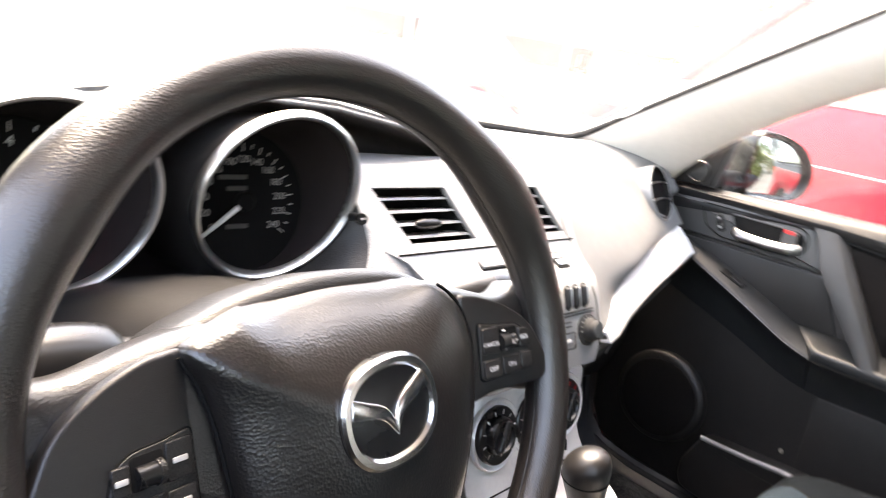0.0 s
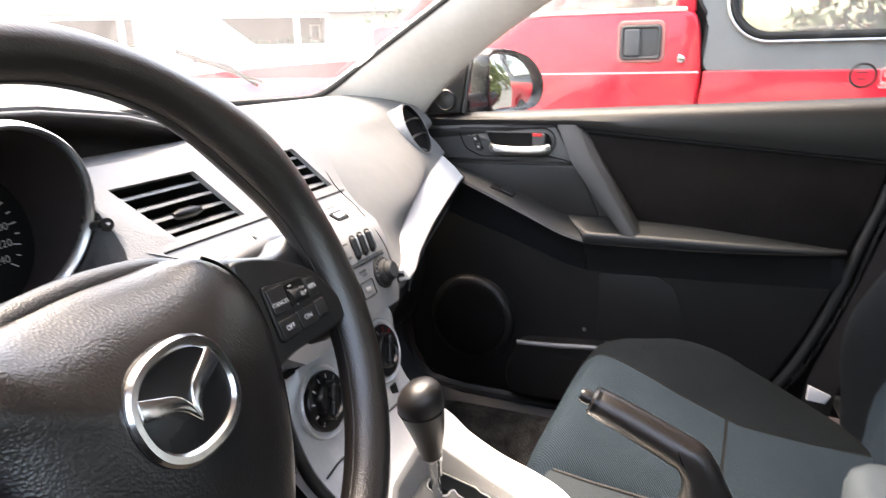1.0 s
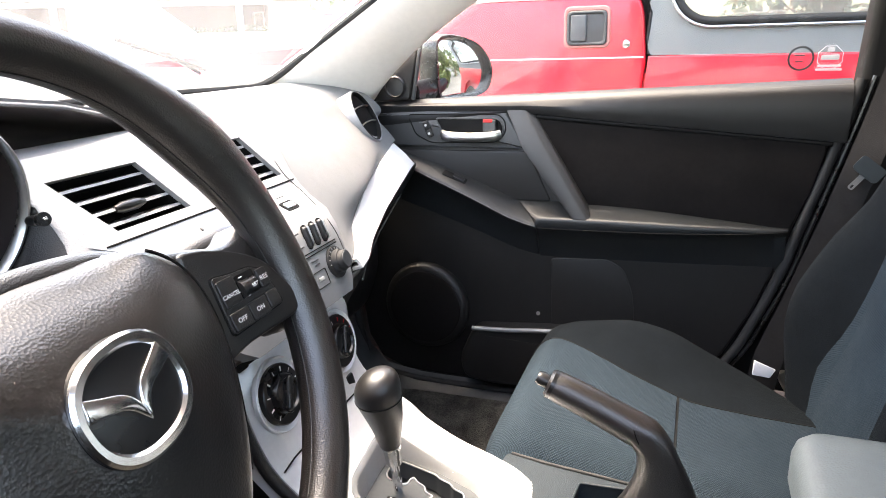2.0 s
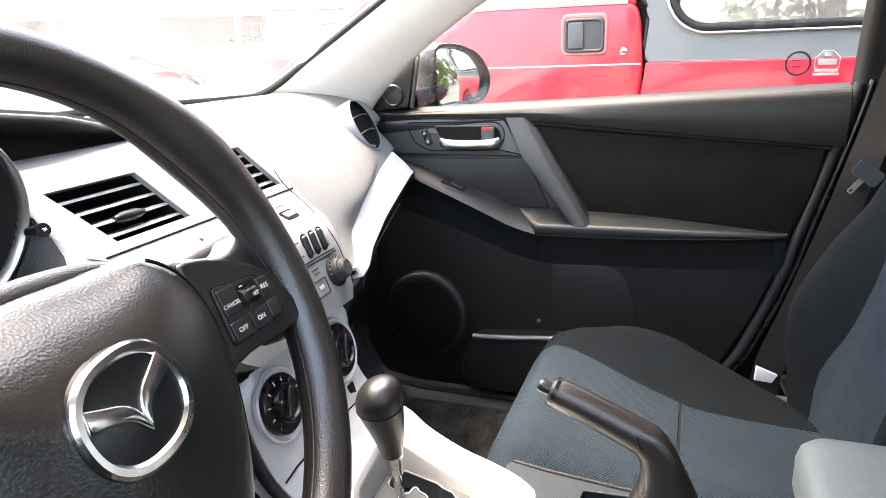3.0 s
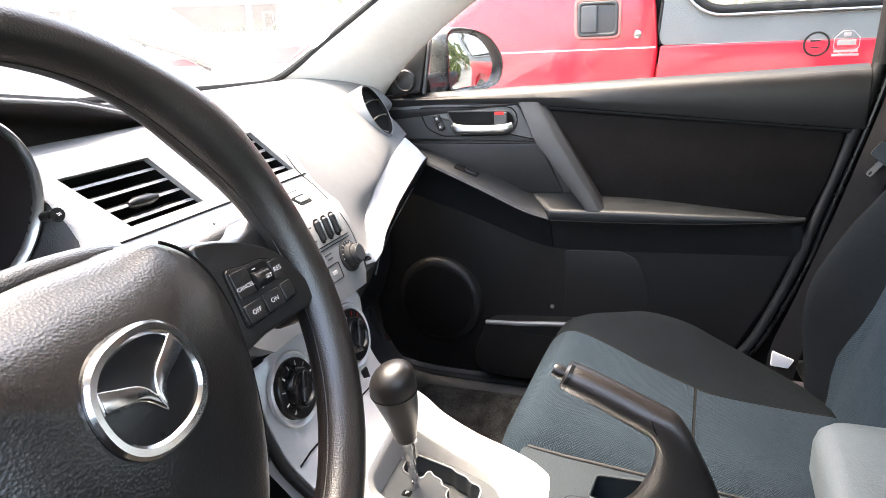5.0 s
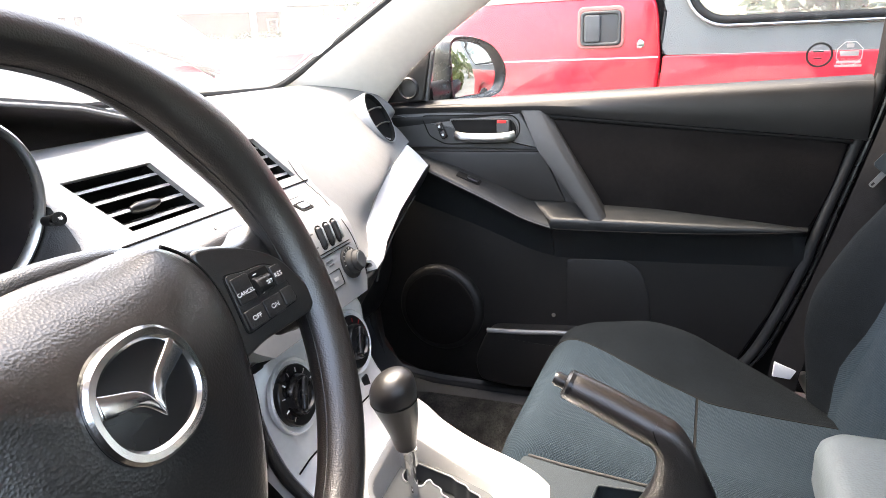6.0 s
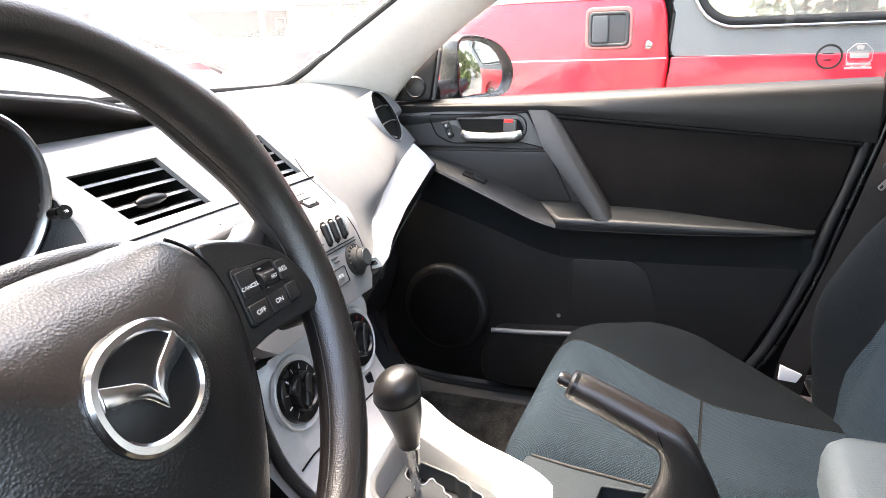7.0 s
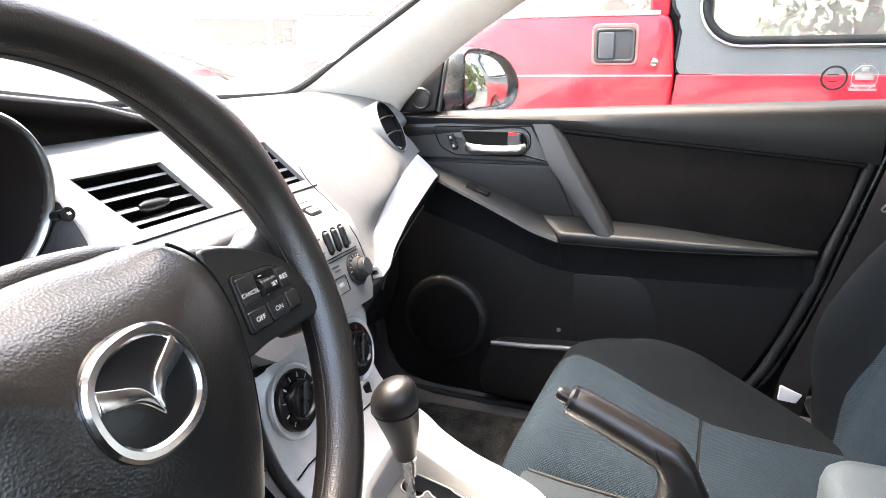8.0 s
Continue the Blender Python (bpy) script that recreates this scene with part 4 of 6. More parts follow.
wide = spline([(l, r, 0) for _, _, l, r in COURSE], FINE)
rows = []
for p, w in zip(fine, wide):
    y, z = p.x, p.y
    l, r = w.x, w.y
    n = 66
    up = ease((z - 0.600) / 0.06)
    row = [Vector((l - 0.004, y + 0.012 + 0.04 * up, z - 0.05 + 0.045 * up))]
    for j in range(n + 1):
        u = j / n
        crown = 0.006 * (1 - (2 * u - 1) ** 2) - 0.012 * max(0, abs(2 * u - 1) - 0.85) / 0.15
        row.append(Vector((l + (r - l) * u, y - crown * 0.5, z + crown)))
    row.append(Vector((r + 0.004 - 0.002 * up, y + 0.012 + 0.04 * up, z - 0.05 + 0.045 * up)))
    rows.append(row)
CUT = int(FINE * 4.3)
part("heater_panel", sheet(rows[:CUT + 1:3], 0.004), HEATER, console, "silver-grey heater panel")
# recess for the shift gate: right side slants, front edge square
RECESS_OL = [(0.087, 0.064), (0.072, 0.0725), (0.056, 0.0745), (-0.012, 0.0695), (-0.026, 0.062), (-0.030, 0.050), (-0.0385, 0.010), (-0.0440, -0.060), (-0.036, -0.070), (-0.010, -0.0715), (0.024, -0.0665), (0.038, -0.058), (0.048, -0.0460), (0.068, 0.000)]
mouth = round_outline(RECESS_OL, 0.006, 3)


def inside(x, y, outline):
    hit = False
    for (ax, ay), (bx, by) in zip(outline, outline[1:] + outline[:1]):
        if (ay > y) != (by > y) and x < ax + (bx - ax) * (y - ay) / (by - ay):
            hit = not hit
    return hit


bm = skin(bmesh.new(), rows[CUT:], False, False)
bmesh.ops.delete(bm, geom=[f for f in bm.faces if inside(f.calc_center_median().x, f.calc_center_median().y, mouth) and f.calc_center_median().z > 0.56], context="FACES")
bmesh.ops.recalc_face_normals(bm, faces=bm.faces)
bmesh.ops.solidify(bm, geom=bm.faces[:], thickness=0.003)
part("silver_surround", bm, SILVER, console, "bright silver console surround")
tops = [p for r in rows[CUT:] for p in r[1:-1]]
def surround_z(x, y):
    return min(tops, key=lambda p: (p.x - x) ** 2 + (p.y - y) ** 2).z
PLATE_Z = 0.5850
rings = []
for d, dz in ((-0.0060, -0.0010), (-0.0045, 0.0014), (0.0, 0.0022), (0.0014, 0.0)):
    rings.append([Vector((u, v, surround_z(u, v) + dz)) for u, v in inset(mouth, d)])
rings.append([Vector((u, v, PLATE_Z - 0.001)) for u, v in inset(mouth, 0.0050)])
part("recess_lip", skin(bmesh.new(), rings, True, False), STACK, console, "silver-grey recess wall", 50)
# shade in the surround's crease, laid on the silver as a grey strip
crease = spline([(0.088, -0.066, 0), (0.080, -0.0755, 0), (0.062, -0.083, 0), (0.030, -0.090, 0), (-0.010, -0.093, 0), (-0.050, -0.092, 0)], 6)
part("crease_shade", sweep([Vector((p.x, p.y, surround_z(p.x, p.y) - 0.0006)) for p in crease], lambda f: 0.0018 + 0.0012 * f, 8), STACK, console, "grey strip painting the shade of the surround's crease")
for sgn, col in ((-1, 0), (1, -1)):
    side_rows = [[r[col], r[col] + Vector((0.006 * sgn, 0.03, -0.12)), Vector((r[col].x + 0.006 * sgn, r[col].y + 0.05, 0.30))] for r in rows[::3]]
    part("side_panel", sheet(side_rows, 0.006), RECESS, console, "black console side")
part("panel_border", sweep([r[1] + Vector((-0.006, 0.004, -0.002)) for r in rows[6:84:3]], 0.0062, 10), BLACK, console, "smooth black panel border")
CF = plane_of((0, 0.137, 0.725), (1, 0, 0), (0, 0.28, 1.0))


def heater_knob(u, v, marks):
    k = lambda a, b, h=0.0: CF(u + a, v + b, h)
    d = part("heater_dial", lathe([(0.0400, 0.000), (0.0395, 0.0042), (0.0380, 0.0056), (0.0360, 0.0044), (0.0335, 0.0015), (0.0315, 0.0010)], k, 48, caps=False), HEATER, console, "round heater dial in a silver dish")
    part("dial_plate", lathe([(0.0318, 0.0), (0.0318, 0.0066), (0.0306, 0.0078), (0.0, 0.0080)], k, 44), GLOSS, d, "black dial plate")
    for i, a in enumerate(range(-135, 136, 30)):
        c, s = math.sin(radians(a)), math.cos(radians(a))
        hot = marks == "red" and a > 0
        tall = 0.0028 if i % 2 or hot else 0.0015
        bmx = bmesh.new()
        bmx.faces.new([bmx.verts.new(k(r * c + t * s, r * s - t * c, 0.0086)) for r, t in ((0.0232, -tall / 3), (0.0232, tall / 3), (0.0282, tall / 3), (0.0282, -tall / 3))])
        part("mark", bmx, REDP if hot else WHITE, d)
    part("dial_knob", lathe([(0.0212, 0.0078), (0.0208, 0.0120), (0.0192, 0.0148), (0.0165, 0.0152), (0.0150, 0.0128), (0.0, 0.0126)], k, 40), GLOSS, d, "glossy black turning knob")
    part("knob_grip", plate(rounded(0.0085, 0.036, 0.004, 4), lambda a, b, h: k(a * 0.87 + b * 0.5, -a * 0.5 + b * 0.87, h), 0.0060, 0.003, 0.0122), GLOSS, d)


heater_knob(-0.0417, -0.0034, "")
heater_knob(0.0217, -0.0024, "")
heater_knob(0.0850, 0.0, "red")
part("panel_seam", sweep([rows[CUT][j] + Vector((0, -0.0006, 0.0004)) for j in range(2, 67, 4)], 0.0010, 6), RECESS, console)
part("console_switch", plate(rounded(0.016, 0.020, 0.003, 3, 0.084, -0.053), CF, 0.004, 0.0015, 0.001), GLOSS, console, "small black switch")
# pocket between radio and heater dials
part("slot_panel", sheet([[Vector((x, y, z)) for y, z in ((0.150, 0.778), (0.185, 0.775), (0.185, 0.768), (0.150, 0.762))] for x in (-0.08, 0.0, 0.08, 0.125)], 0.002), RECESS, console)
lipbar = part("slot_lip", plate(round_outline([(-0.094, 0.0500), (-0.089, 0.0560), (-0.013, 0.0610), (0.130, 0.0620), (0.140, 0.0520)], 0.003), CF, 0.010, 0.003, -0.004), HEATER, console, "silver-grey lip under the radio")
part("lip_button", lathe([(0.0062, 0.0), (0.0062, 0.004), (0.005, 0.0058), (0.0, 0.006)], lambda a, b, h: CF(-0.041 + a, 0.0565 + b, 0.0045 + h), 20), SATIN, lipbar, "round chrome button")
part("gap", plate([(-0.090, 0.0425), (-0.088, 0.0500), (0.138, 0.0520), (0.140, 0.0420)], CF, 0.006, 0.001, -0.004), RECESS, console)

# shift gate
GP = lambda u, v, h=0.0: Vector((u, v, PLATE_Z + h))
SLOT = [(0.0736, 0.0564), (0.0592, 0.0046), (0.0533, -0.0024), (0.0485, -0.0162), (0.0414, -0.0219), (0.0359, -0.0356), (0.0286, -0.0392), (0.0138, -0.0407), (0.0071, -0.0448), (-0.0040, -0.0447), (-0.0048, -0.0373),
        (0.0033, -0.0123), (0.0084, -0.0059), (0.0180, -0.0036), (0.0217, -0.0056), (0.0260, 0.0047), (0.0353, 0.0095), (0.0399, 0.0202), (0.0470, 0.0264), (0.0437, 0.0300), (0.0348, 0.0299), (0.0314, 0.0340), (0.0332, 0.0466), (0.0383, 0.0559), (0.0451, 0.0602), (0.0657, 0.0626)]
slot = round_outline(SLOT, 0.0025, 2)


gate = part("gate_plate", holed(inset(mouth, 0.0030), slot, GP, 0.022), GATE, console, "satin grey shift gate")
part("gate_floor", sheet([[Vector((x, y, PLATE_Z - 0.024 - 0.006 * ((y - 0.01) / 0.06) ** 2)) for x in (-0.02, 0.0, 0.03, 0.06, 0.085)] for y in (-0.06, -0.03, 0.0, 0.03, 0.06, 0.07)], 0.002), GATE, gate, "grey sliding cover under the gate")
part("slot_edge", sweep([GP(u, v, 0.0006) for u, v in slot], 0.0010, 6, True), SATIN, gate, "pale slot edge")
part("release_cover", ring_plate(rounded(0.018, 0.0062, 0.001, 3), rounded(0.0168, 0.0050, 0.0008, 3), lambda u, v, h: GP(0.0600 - v * 0.93 - u * 0.34, -0.0210 - u * 0.93 + v * 0.34, h), 0.0007, 0.0002, 0.0002), RECESS, gate)
part("release_slot", plate(rounded(0.0045, 0.0050, 0.0006, 2), lambda u, v, h: GP(0.0640 - v, -0.0115 + u, h), 0.0008, 0.0002, 0.0001), RECESS, gate)
for text, u, v in (("P", 0.0027, 0.0370), ("R", -0.0055, 0.0071), ("N", -0.0079, -0.0085), ("D", -0.0110, -0.0262)):
    LW = lambda a, b, h=0.0, u=u, v=v: GP(u + b, v - a, h)
    w = part("letter_window", plate(rounded(0.0100, 0.0092, 0.0012, 3), LW, 0.0009, 0.0002, 0.0001), RECESS, gate, "black letter window")
    writing("lettering", text, 0.0075, LW, 0.0, 0.0, WHITE, w, h=0.0014)

# ---- gear shifter ----
shifter = thing("gear_shifter", (0.018, 0.030, 0.6), "black leather gear knob on a chrome stem", "gear shifter")
# centre and radius at each height: the head leans forward over a slim neck
KNOB = [(0.0176, 0.0389, 0.642, 0.0098), (0.0172, 0.0395, 0.6445, 0.0114), (0.0169, 0.0402, 0.6475, 0.0122), (0.0165, 0.0410, 0.6565, 0.0142), (0.0161, 0.0417, 0.6656, 0.0162), (0.0151, 0.0437, 0.6795, 0.0196), (0.0138, 0.0465, 0.6932, 0.0227),
        (0.0127, 0.0486, 0.7035, 0.0249), (0.0124, 0.0492, 0.7121, 0.0254), (0.0124, 0.0491, 0.7200, 0.0240), (0.0129, 0.0485, 0.7270, 0.0205), (0.0130, 0.0480, 0.7320, 0.0155), (0.0131, 0.0478, 0.7350, 0.0095), (0.0131, 0.0478, 0.7362, 0.0030)]
kn = spline([(x, y, z) for x, y, z, _ in KNOB], 4)
kr = spline([(r, 0, 0) for *_, r in KNOB], 4)
lean = (kn[32] - kn[0]).normalized()
right = Vector((1, 0, 0)) - lean * lean.x
right.normalize()
front = lean.cross(right)
part("knob", loft([[c + right * (r.x * math.cos(a)) + front * (r.x * math.sin(a)) for a in (2 * math.pi * i / 32 for i in range(32))] for c, r in zip(kn, kr)]), SKIN, shifter, "smooth black knob", 60)
part("knob_seam", sweep([kn[28] + right * (0.0250 * math.cos(a)) + front * (0.0250 * math.sin(a)) + lean * (0.0035 * math.sin(a + 0.6)) for a in (2 * math.pi * i / 40 for i in range(40))], 0.0007, 6, True), RECESS, shifter)
foot = Vector((0.0190, 0.0330, 0.575))
stem_axis = (kn[0] - foot).normalized()
SB = plane_of(kn[0], Vector((1, 0, 0)) - stem_axis * stem_axis.x, stem_axis.cross(Vector((1, 0, 0))))
sd = 1 if (SB(0, 0, 1) - SB(0, 0, 0)).dot(stem_axis) > 0 else -1
part("stem", lathe([(0.0052, -0.075), (0.0052, -0.022), (0.0090, -0.0200), (0.0096, -0.004), (0.0106, -0.002), (0.0106, 0.004), (0.0, 0.005)], lambda a, b, h: SB(a, b, h * sd), 24), CHROME, shifter, "chrome stem")

# ---- rear console, handbrake, armrest ----
rear = thing("tunnel_console", (0.03, -0.22, 0.4), "grey plastic tunnel console with a tray", "console")
edge = [(-0.090, -0.106), (-0.098, -0.36), (0.094, -0.36), (0.114, -0.20), (0.136, -0.06), (0.0, -0.05), (-0.09, -0.06)]
flat_z = lambda z: (lambda u, v, h=0.0: Vector((u, v, z + h)))
tray = [(0.058, -0.150), (0.100, -0.153), (0.103, -0.206), (0.050, -0.212)]
part("top_panel", holed(round_outline(edge, 0.010), round_outline(tray, 0.006), flat_z(0.580), 0.055), CONSOLE, rear, "grey console top")
part("well_floor", plate(round_outline(inset(tray, -0.002), 0.006), flat_z(0.5265), 0.003, 0.0005), RECESS, rear, "black well beside the handbrake")
part("well_rim", sweep([Vector((u, v, 0.5805)) for u, v in round_outline(tray, 0.006)], 0.0016, 8, True), CONSOLE, rear)
part("console_body", box(-0.092, 0.088, -0.36, -0.10, 0.30, 0.524, 0.01), CONSOLE, rear, "grey console body")
lid_ol = [(0.053, -0.128), (0.030, -0.124), (-0.060, -0.120), (-0.070, -0.250), (0.044, -0.252), (0.056, -0.220)]
slide = part("tray_lid", plate(round_outline(lid_ol, 0.008), flat_z(0.5795), 0.0035, 0.0015), CONSOLE, rear, "grey sliding tray lid")
part("lid_gap", sweep([Vector((u, v, 0.5808)) for u, v in round_outline(lid_ol, 0.008)], 0.0020, 8, True), RECESS, slide)
part("lid_pull", sweep([(0.036, -0.138, 0.583), (0.028, -0.160, 0.585), (0.016, -0.185, 0.585), (0.004, -0.205, 0.584)], lambda f: 0.004 + 0.011 * math.sin(math.pi * min(1, max(0, f * 0.9 + 0.06))), 16, flat=0.45), SATIN, slide, "bright oval lid pull")
part("edge_trim", sweep([Vector(p) for p in ((0.135, -0.066, 0.5805), (0.1255, -0.112, 0.581), (0.1215, -0.145, 0.581), (0.1135, -0.208, 0.581), (0.104, -0.28, 0.581), (0.096, -0.355, 0.581))], 0.0020, 8), RUBBER, rear)

brake = thing("handbrake", (0.07, -0.25, 0.56), "black handbrake lever pulled up beside the seat", "handbrake")
HB = [(0.070, -0.1270, 0.7155), (0.070, -0.160, 0.7020), (0.070, -0.195, 0.6860), (0.070, -0.2130, 0.6775)]
part("grip", sweep(spline(HB, 5), lambda f: 0.0158 + 0.0016 * f if 0.03 < f else 0.0148, 24, up=(0, 0, 1), flat=1.05), LEATHER, brake, "grained black grip")
# neck: oval sections between its front and rear edges
front_edge = spline([(0, y, z) for y, z in ((-0.2055, 0.6645), (-0.2125, 0.6560), (-0.2150, 0.6440), (-0.2135, 0.626), (-0.205, 0.603), (-0.192, 0.582), (-0.174, 0.566))], 4)
rear_edge = spline([(0, y, z) for y, z in ((-0.2160, 0.6945), (-0.234, 0.6860), (-0.2480, 0.668), (-0.2580, 0.648), (-0.2680, 0.628), (-0.280, 0.600), (-0.290, 0.566))], 4)
rings = []
for f, r in zip(front_edge, rear_edge):
    mid, half_v = (f + r) / 2, (f - r) / 2
    rings.append([mid + half_v * math.copysign(abs(math.cos(a)) ** 0.8, math.cos(a)) + Vector((0.070 + 0.0168 * math.copysign(abs(math.sin(a)) ** 0.8, math.sin(a)), 0, 0)) for a in (2 * math.pi * i / 28 for i in range(28))])
part("lever_neck", loft(rings), LEATHER, brake, "smooth black lever neck", 60)
ax = (Vector(HB[0]) - Vector(HB[1])).normalized()
part("grip_seam", sweep([Vector((0.070 + 0.0176 * math.cos(a), -0.2130 + 0.0158 * math.sin(a) * 0.40 - 0.0015, 0.6775 + 0.0182 * math.sin(a) * 0.92)) for a in (2 * math.pi * i / 28 for i in range(28))], 0.0007, 6, True), RECESS, brake)
part("collar", sweep([Vector(HB[0]) - ax * 0.001, Vector(HB[0]) + ax * 0.003, Vector(HB[0]) + ax * 0.006], lambda f: (0.0162, 0.0162, 0.0130)[round(f * 2)], 20), GLOSS, brake, "smooth black collar")
part("release_button", sweep([Vector(HB[0]) + ax * 0.004, Vector(HB[0]) + ax * 0.015, Vector(HB[0]) + ax * 0.0185], lambda f: (0.0074, 0.0080, 0.0062)[round(f * 2)], 14), GLOSS, brake, "black push button")

arm = thing("console_armrest", (0.0, -0.45, 0.56), "pale grey padded armrest lid over the console box", "armrest")
arm_put = lambda u, v, h=0.0: Vector((u, v, 0.654 + h))
part("lid", plate(rounded(0.176, 0.30, 0.030, 12, 0.002, -0.505), arm_put, 0.045, 0.018, dome=0.006), ARMREST, arm, "pale grey padded lid")
part("armrest_box", box(-0.080, 0.078, -0.63, -0.372, 0.50, 0.656, 0.012), CONSOLE, arm, "grey console box")

# ---- passenger seat ----
seat = thing("passenger_seat", (0.34, -0.3, 0.30), "dark cloth bucket seat with blue-grey woven centre", "car seat")


# the outer bolster's crest: y and height
CREST = spline([(-0.52, 0.455, 0), (-0.422, 0.501, 0), (-0.381, 0.523, 0), (-0.347, 0.540, 0), (-0.296, 0.567, 0), (-0.244, 0.593, 0), (-0.191, 0.606, 0), (-0.156, 0.608, 0), (-0.12, 0.604, 0), (-0.06, 0.596, 0), (0.0, 0.593, 0)], 4)


def seat_z(x, y):
    """Height of the cushion: bolsters, a dip in the middle, a round front."""
    f = (x - 0.340) / 0.215
    d = max(0, -y - 0.06)
    z = 0.603 - 0.30 * d + 0.25 * d * d
    crest = next(a.y + (b.y - a.y) * (y - a.x) / (b.x - a.x) for a, b in zip(CREST, CREST[1:]) if y <= b.x + 1e-6)
    z += (crest - z) * (max(0, f - 0.30) / 0.537) ** 1.25
    z -= 0.05 * max(0, -f - 0.60) ** 1.3 * 2.2
    z -= 0.25 * max(0, abs(f) - 0.84) ** 1.8 * 6
    if y > -0.095:
        t = (y + 0.095) / 0.085
        z -= 0.022 * t * t + 0.055 * t ** 5
    return z


def seat_patch(name, x_of, ys, us, material, label, parent=seat):
    rows = [[Vector((x_of(u, y), y, seat_z(x_of(u, y), y))) for u in us] for y in ys]
    return part(name, sheet([[Vector((p.x, p.y - 0.015, 0.34)) for p in rows[0]]] + [[Vector((p.x, p.y + 0.004, p.z - 0.08)) for p in rows[0]]] + rows if ys[0] > -0.1 else rows, 0.012), material, parent, label, 60)


U = [i / 12 for i in range(13)]
in_l = lambda y: 0.128
in_r = lambda y: 0.462 - 0.085 * min(1, max(0, (-y - 0.02) / 0.25)) + 0.03 * max(0, (-y - 0.27) / 0.2)
ys_a = [-0.010, -0.013, -0.018, -0.024, -0.032, -0.042, -0.054, -0.068, -0.084, -0.10, -0.116, -0.132, -0.148, -0.165, -0.185, -0.205, -0.222, -0.238, -0.246, -0.2505]
ys_b = [-0.2545, -0.259, -0.267, -0.29, -0.32, -0.36, -0.40, -0.44, -0.48]


seat_patch("cushion_front", lambda u, y: in_l(y) + (in_r(y) - in_l(y)) * u, ys_a, U, SEATMESH, "blue-grey woven seat cushion")
seat_patch("cushion_rear", lambda u, y: in_l(y) + (in_r(y) - in_l(y)) * u, ys_b, U, SEATMESH, "blue-grey woven seat cushion")
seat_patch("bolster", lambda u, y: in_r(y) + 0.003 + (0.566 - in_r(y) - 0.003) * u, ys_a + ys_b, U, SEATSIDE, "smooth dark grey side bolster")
seat_patch("bolster", lambda u, y: 0.112 + (in_l(y) - 0.001 - 0.112) * u, ys_a + ys_b, U, SEATSMOOTH, "blue-grey side bolster")
part("seat_seam", sweep([Vector((in_r(y) + 0.0015, y, seat_z(in_r(y), y) - 0.001)) for y in ys_a + ys_b], 0.0022, 6), RECESS, seat)
part("seat_seam", sweep([Vector((x, -0.2525, seat_z(x, -0.2525) - 0.003)) for x in (0.18, 0.22, 0.26, 0.3, 0.34, 0.385)], 0.0025, 6), RECESS, seat)
part("seat_base", box(0.14, 0.55, -0.50, -0.02, 0.31, 0.47, 0.02), BLACK, seat, "black seat base")

# backrest: leaning plane with bolsters
BK = plane_of((0.34, -0.437, 0.53), (-1, 0, 0), (0, -0.26, 1.0))


def back_h(u, v):
    low = 0.3 if u > 0 else 1.0
    u = abs(u)
    tall = spline([(-0.06, 0.010, 0), (0.0, 0.030, 0), (0.08, 0.062, 0), (0.14, 0.069, 0), (0.20, 0.058, 0), (0.25, 0.045, 0), (0.31, 0.024, 0), (0.45, 0.012, 0), (0.70, 0.010, 0)], 6)
    hb = next(a.y + (b.y - a.y) * (v - a.x) / (b.x - a.x) for a, b in zip(tall, tall[1:]) if v <= b.x + 1e-6)
    return -0.012 + low * (hb + 0.012) * ease((u - 0.095) / 0.105) - 0.055 * max(0, (u - 0.185) / 0.055) ** 2


vs = [-0.03 + 0.03 * i for i in range(23)]
seam_u = lambda v: 0.106 + 0.022 * math.exp(-((v - 0.05) / 0.07) ** 2)
part("back_centre", sheet([[BK(seam_u(v) * (2 * u - 1), v, back_h(seam_u(v) * (2 * u - 1), v)) for u in U] for v in vs], 0.010), BACKMESH, seat, "blue-grey woven backrest", 60)
for sgn in (1, -1):
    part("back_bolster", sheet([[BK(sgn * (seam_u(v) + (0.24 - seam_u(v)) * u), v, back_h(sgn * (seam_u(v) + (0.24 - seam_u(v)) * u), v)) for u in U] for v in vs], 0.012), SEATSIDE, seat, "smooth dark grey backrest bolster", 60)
    part("seat_seam", sweep([BK(sgn * seam_u(v), v, back_h(sgn * seam_u(v), v)) for v in vs], 0.002, 6), RECESS, seat)
part("back_shell", plate(rounded(0.44, 0.66, 0.06, 6, 0, 0.31), lambda u, v, h: BK(u, v, -h), 0.10, 0.02, 0.004), BLACK, seat, "black backrest shell")

# ---- seat belt ----
belt = thing("seat_belt", (0.64, -0.46, 0.45), "black seat belt with a bright tongue and white tag", "seat belt")
line = spline([(0.690, -0.545, 1.02), (0.668, -0.520, 0.93), (0.640, -0.492, 0.845), (0.632, -0.462, 0.74), (0.626, -0.425, 0.62), (0.622, -0.395, 0.53), (0.620, -0.385, 0.47)], 6)
rows = [[p + Vector((0.006 * k, 0.022 * k, 0.004 * k)) for k in (-1, -0.5, 0, 0.5, 1)] for p in line]
part("webbing", sheet(rows, 0.0014), BELT, belt, "black woven webbing")
TG = plane_of((0.632, -0.498, 0.845), (0.15, 0.78, 0.60), (0.1, -0.62, 0.78))
tong = part("tongue", plate(rounded(0.042, 0.026, 0.006, 4, 0, 0.010), TG, 0.008, 0.003, -0.004), CONSOLE, belt, "dark grey tongue body")
part("tongue_plate", ring_plate(rounded(0.0085, 0.030, 0.003, 3, 0.0, -0.014), rounded(0.0035, 0.006, 0.0012, 3, 0.0, -0.024), TG, 0.003, 0.0006, -0.0015), HANDLEGREY, tong, "dull steel tongue")
